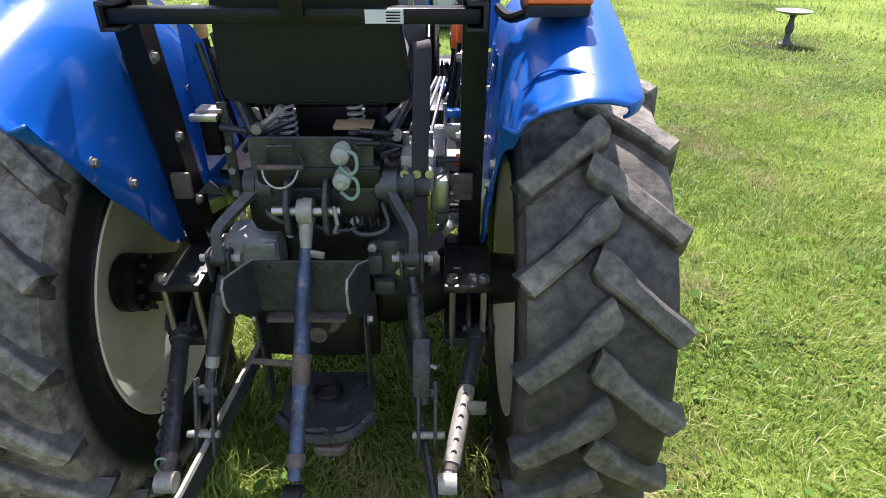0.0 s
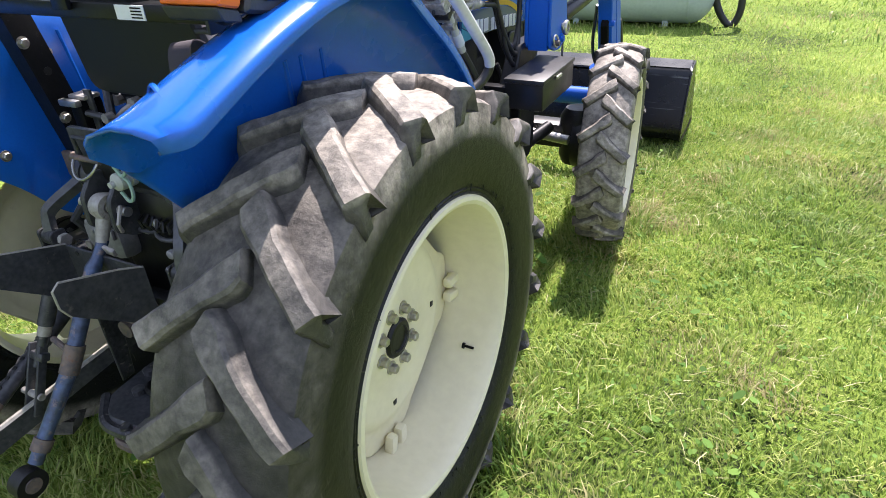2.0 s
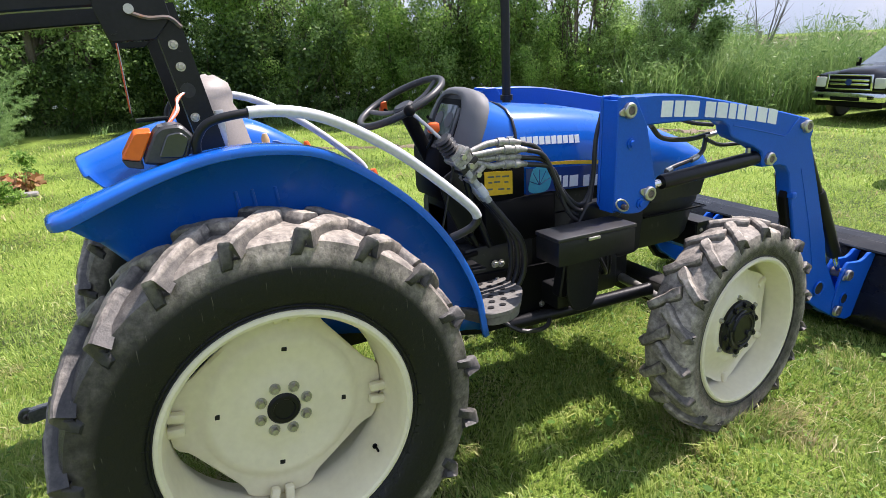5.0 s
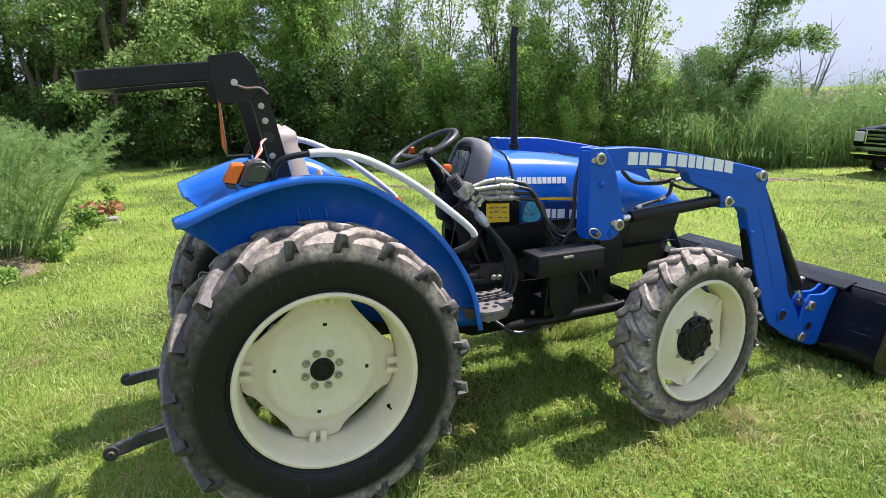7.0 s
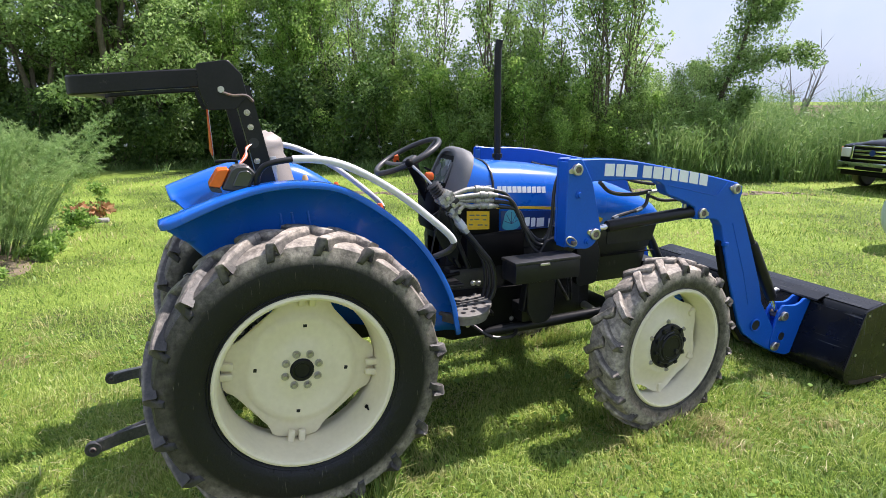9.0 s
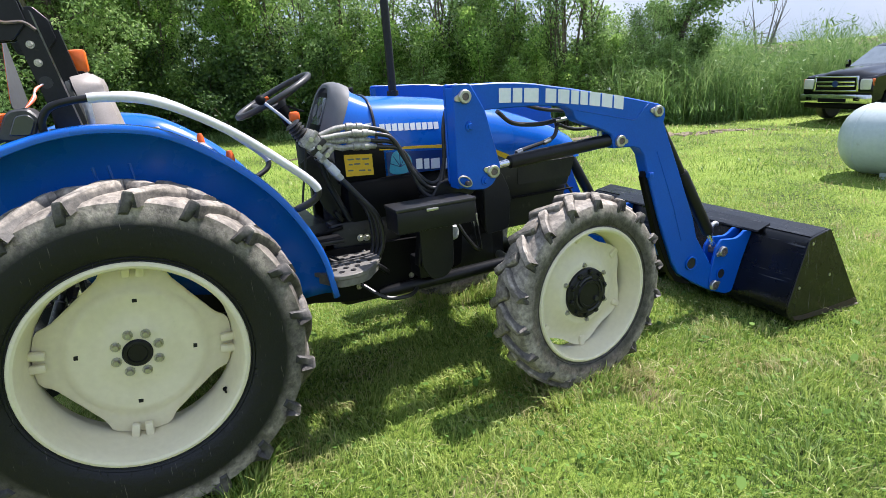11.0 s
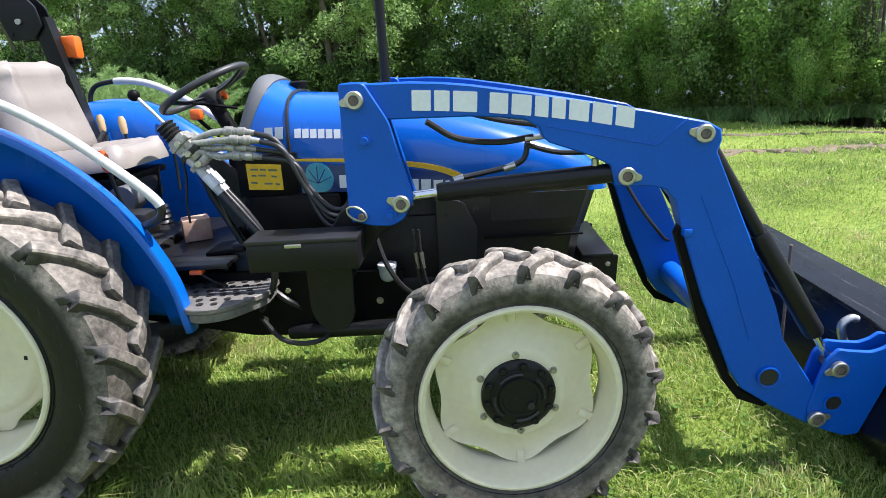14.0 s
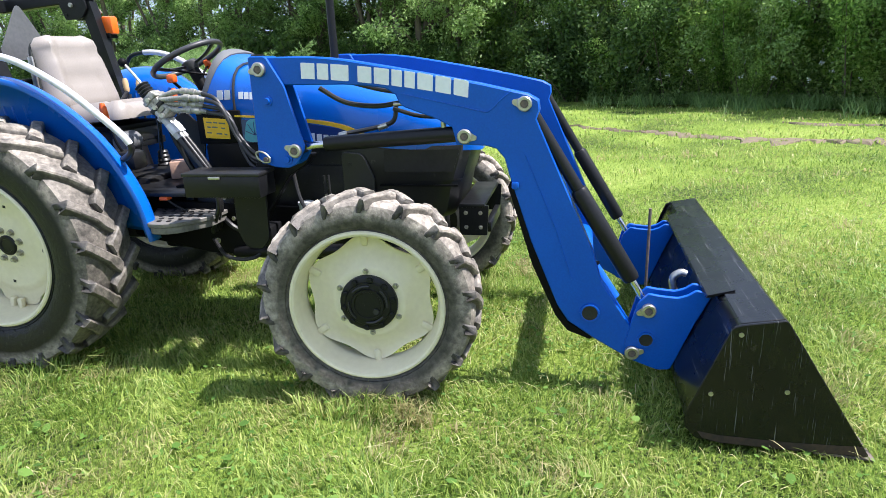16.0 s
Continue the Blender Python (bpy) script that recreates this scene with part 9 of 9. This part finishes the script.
        part("running_board", box(0.16, 2.3, 0.05, (s * 1.0, -1.75, 0.47), 0.015), PLASTIC, top, "dark running board")
        for y in (-1.78, -2.75):
            part("door_handle", box(0.02, 0.16, 0.035, (s * 0.988, y, 1.22), 0.006), CHROME, top)
        for y in (0.0, -4.10):
            arch = [(s * 0.985, y + 0.50 * math.cos(a), 0.46 + 0.50 * math.sin(a)) for a in np.linspace(0.12, math.pi - 0.12, 22)]
            part("arch_trim", tube(arch, 0.035, 8), PLASTIC, top)
            c = (s * 0.87, y, 0.40)
            ty = part("wheel", lathe([(-0.12, 0.25), (-0.135, 0.33), (-0.10, 0.39), (0.0, 0.40), (0.10, 0.39), (0.135, 0.33), (0.12, 0.25)], 36, c=c), HOSE, top, "black road tyre")
            part("rim", lathe([(s * 0.10, 0.25), (s * 0.125, 0.245), (s * 0.09, 0.21), (s * 0.06, 0.16), (s * 0.07, 0.08), (s * 0.11, 0.07), (s * 0.11, 0.0)], 28, c=c), CASTING, ty, "silver alloy rim")
            for k in range(6):
                a = radians(60 * k + 10)
                part("rim_spoke", box(0.03, 0.05, 0.17, (c[0] + s * 0.105, c[1] + 0.155 * math.sin(a), c[2] + 0.155 * math.cos(a)), 0.012, Euler((-a, 0, 0)).to_matrix()), CHROME, ty)
    # domed bonnet with a raised middle
    rows = []
    for y, z, crown in ((0.90, 1.150, 0.02), (0.84, 1.215, 0.05), (0.60, 1.262, 0.075), (0.20, 1.300, 0.085), (-0.25, 1.335, 0.085), (-0.64, 1.362, 0.075)):
        rows.append([(0.93 * u, y - 0.05 * u * u, z + crown * (1 - u * u) + (0.030 if abs(u) < 0.5 else 0.0)) for u in (-1, -0.9, -0.72, -0.55, -0.45, -0.2, 0, 0.2, 0.45, 0.55, 0.72, 0.9, 1)])
    part("bonnet", swept(rows, closed_ring=False), TRUCK_BLACK, top, "domed glossy black bonnet", angle=60)
    gr = part("grille", box(1.22, 0.05, 0.40, (0, 0.925, 1.03), 0.03), PLASTIC, top, "black grille with chrome bars")
    for z in (0.86, 0.985, 1.085, 1.21):
        part("grille_bar", box(1.20 if z in (0.86, 1.21) else 1.06, 0.05, 0.042 if z in (0.86, 1.21) else 0.060, (0, 0.955, z), 0.014), CHROME, gr, "chrome grille bar")
    for x in (-0.59, 0.59):
        part("grille_side", box(0.075, 0.06, 0.40, (x, 0.950, 1.035), 0.02, Euler((0, radians(-5 if x > 0 else 5), 0)).to_matrix()), CHROME, gr, "chrome grille upright")
    for sx in (1, -1):
        for y in (-0.72, -1.92, -2.98):
            part("door_seam", box(0.004, 0.010, 0.72, (sx * 0.984, y, 0.96), 0), PLASTIC, top)
        part("wiper", tube([(sx * 0.45, -0.66, 1.395), (sx * 0.05, -0.70, 1.435)], 0.010, 6), PLASTIC, top)
    part("badge", lathe([(0.975, 0.0), (0.985, 0.085), (0.995, 0.08), (1.0, 0.0)], 24, axis="y", c=(0, 0.005, 1.035)), DECAL_BLUE, gr, "plain dark oval badge")
    part("bumper", box(1.96, 0.20, 0.25, (0, 0.96, 0.66), 0.06), CHROME, top, "chrome front bumper")
    part("bumper_opening", box(0.80, 0.02, 0.10, (0, 1.055, 0.62), 0.01), PLASTIC, top)
    part("air_dam", box(1.80, 0.12, 0.16, (0, 0.90, 0.47), 0.04), PLASTIC, top)
    part("chassis", box(1.5, 5.6, 0.16, (0, -2.1, 0.48), 0.03), GREASY, top)


def build_evergreens():
    for k, (x, y, h, w) in enumerate(((-1.55, 13.3, 3.4, 1.05), (0.45, 13.7, 3.8, 1.15), (2.4, 14.2, 3.5, 1.1), (4.6, 14.8, 3.6, 1.1), (6.9, 15.2, 3.4, 1.1), (9.2, 15.4, 3.7, 1.2))):
        top = thing("evergreen_bush", "dark green upright evergreen bush", "bush", pose(x, y, float(ground_height(np.array(x), np.array(y)))), group="evergreen bushes in a row")
        r = random.Random(50 + k)
        C, R = [], []
        for j in range(90):
            z = h * r.random() ** 0.9
            rad = w * (1 - (z / h) ** 2.2) ** 0.6
            a = r.uniform(0, 2 * math.pi)
            C.append((rad * math.cos(a) * 0.85, rad * math.sin(a) * 0.85, max(0.2, z)))
            R.append(r.uniform(0.18, 0.34))
        part("trunk", tube([(0, 0, -0.05), (0.02, 0, h * 0.5), (0, 0.02, h * 0.95)], [0.09, 0.06, 0.01], 8), BARK, top)
        V, F = leaf_cloud(C, R, 9000, 0.12, 60 + k, droop=-0.6, narrow=0.28)
        part("foliage", cards_mesh("foliage", V, F, LEAF_DARK), LEAF_DARK, top)


def build_distance():
    house = thing("far_house", "distant low house with brown shingle roof behind reeds", "house", pose(-46, 71, -3.1, 0, 0, 32))
    part("wall", box(13, 8, 2.2, (0, 0, 1.1), 0.02), surface("far_wall", (0.5, 0.47, 0.42), None, 0.8), house)
    part("roof", plate([(-5.0, 2.2), (5.0, 2.2), (0, 4.1)], -7.2, 7.2, 0.02), ROOF, house, "brown shingle roof")
    part("chimney", box(0.6, 0.6, 1.4, (-4.5, 0.5, 4.2), 0.02), CONCRETE, house)
    pole = thing("utility_pole", "distant wooden utility pole with two crossarms", "pole", pose(-61.4, 81.2, -3.1))
    part("shaft", tube([(0, 0, 0), (0, 0, 6.0)], [0.14, 0.10], 10), DEAD_WOOD, pole)
    for z in (5.1, 5.7):
        part("crossarm", box(2.0, 0.1, 0.12, (0, 0, z), 0.01, Euler((0, 0, 0.6)).to_matrix()), DEAD_WOOD, pole)
    dead = thing("dead_tree", "bare grey dead sapling beyond the reeds", "tree", pose(-14.1, 21.7, -0.5))
    r = random.Random(3)
    for k in range(7):
        bm = bmesh.new()
        a = r.uniform(0, 2 * math.pi)
        q = Vector((math.cos(a), math.sin(a), 0)) * r.uniform(0.4, 1.3)
        h = r.uniform(2.8, 4.2)
        P = [(0, 0, 0), tuple(q * 0.35 + Vector((0, 0, h * 0.5))), tuple(q + Vector((0, 0, h)))]
        tube(P, [0.05, 0.03, 0.008], 5, bm)
        for j in range(4):
            s0 = Vector(P[1]).lerp(Vector(P[2]), r.random())
            tube([tuple(s0), tuple(s0 + Vector((r.uniform(-0.5, 0.5), r.uniform(-0.5, 0.5), r.uniform(0.3, 0.7))))], [0.014, 0.004], 4, bm)
        part("branch", bm, DEAD_WOOD, dead)
    # rutted mud along the lawn's edge
    rr = random.Random(8)
    for (x0, y0), (x1, y1), w in (((-9.8, 2.4), (-8.4, 3.9), 0.07), ((-8.5, 3.8), (-7.4, 5.1), 0.12), ((-7.5, 5.0), (-6.6, 6.4), 0.24), ((-6.7, 6.2), (-6.4, 7.5), 0.20), ((-6.5, 7.4), (-5.6, 8.4), 0.16), ((-9.1, 6.3), (-8.2, 7.7), 0.10), ((-8.3, 7.8), (-7.1, 9.6), 0.09), ((-5.9, 8.1), (-4.95, 9.05), 0.14), ((-5.0, 8.95), (-5.15, 10.2), 0.08), ((-5.15, 10.2), (-5.5, 11.6), 0.06)):
        up, dn = [], []
        d = Vector((x1 - x0, y1 - y0)).normalized()
        nn = Vector((-d.y, d.x))
        for i in range(17):
            t = i / 16
            p = Vector((x0, y0)).lerp(Vector((x1, y1)), t) + nn * rr.uniform(-0.12, 0.12)
            ww = w * 1.55 * math.sin(math.pi * (0.06 + 0.88 * t)) * rr.uniform(0.15, 1.5)
            up.append(tuple(p + nn * ww))
            dn.append(tuple(p - nn * ww))
        # low ragged ridges of churned earth that follow the ground
        rows = []
        for (ax, ay), (bx, by) in zip(up, dn):
            line = []
            for q, lift in ((-0.06, -0.03), (0.12, 0.014), (0.30, 0.030), (0.50, 0.012), (0.70, 0.028), (0.88, 0.014), (1.06, -0.03)):
                x, y = ax + (bx - ax) * q, ay + (by - ay) * q
                line.append((x, y, float(ground_height(np.array(x), np.array(y))) + lift + rr.uniform(-0.008, 0.008)))
            rows.append(line)
        tagged(part("mud_rut", swept(rows, closed_ring=False), MUD, None), "dark bare mud rut in the lawn", "mud", kind="structure")


build_woods()
build_reeds()
build_asparagus()
build_bed()
build_tank()
build_bird_bath()
build_truck()
build_evergreens()
build_distance()
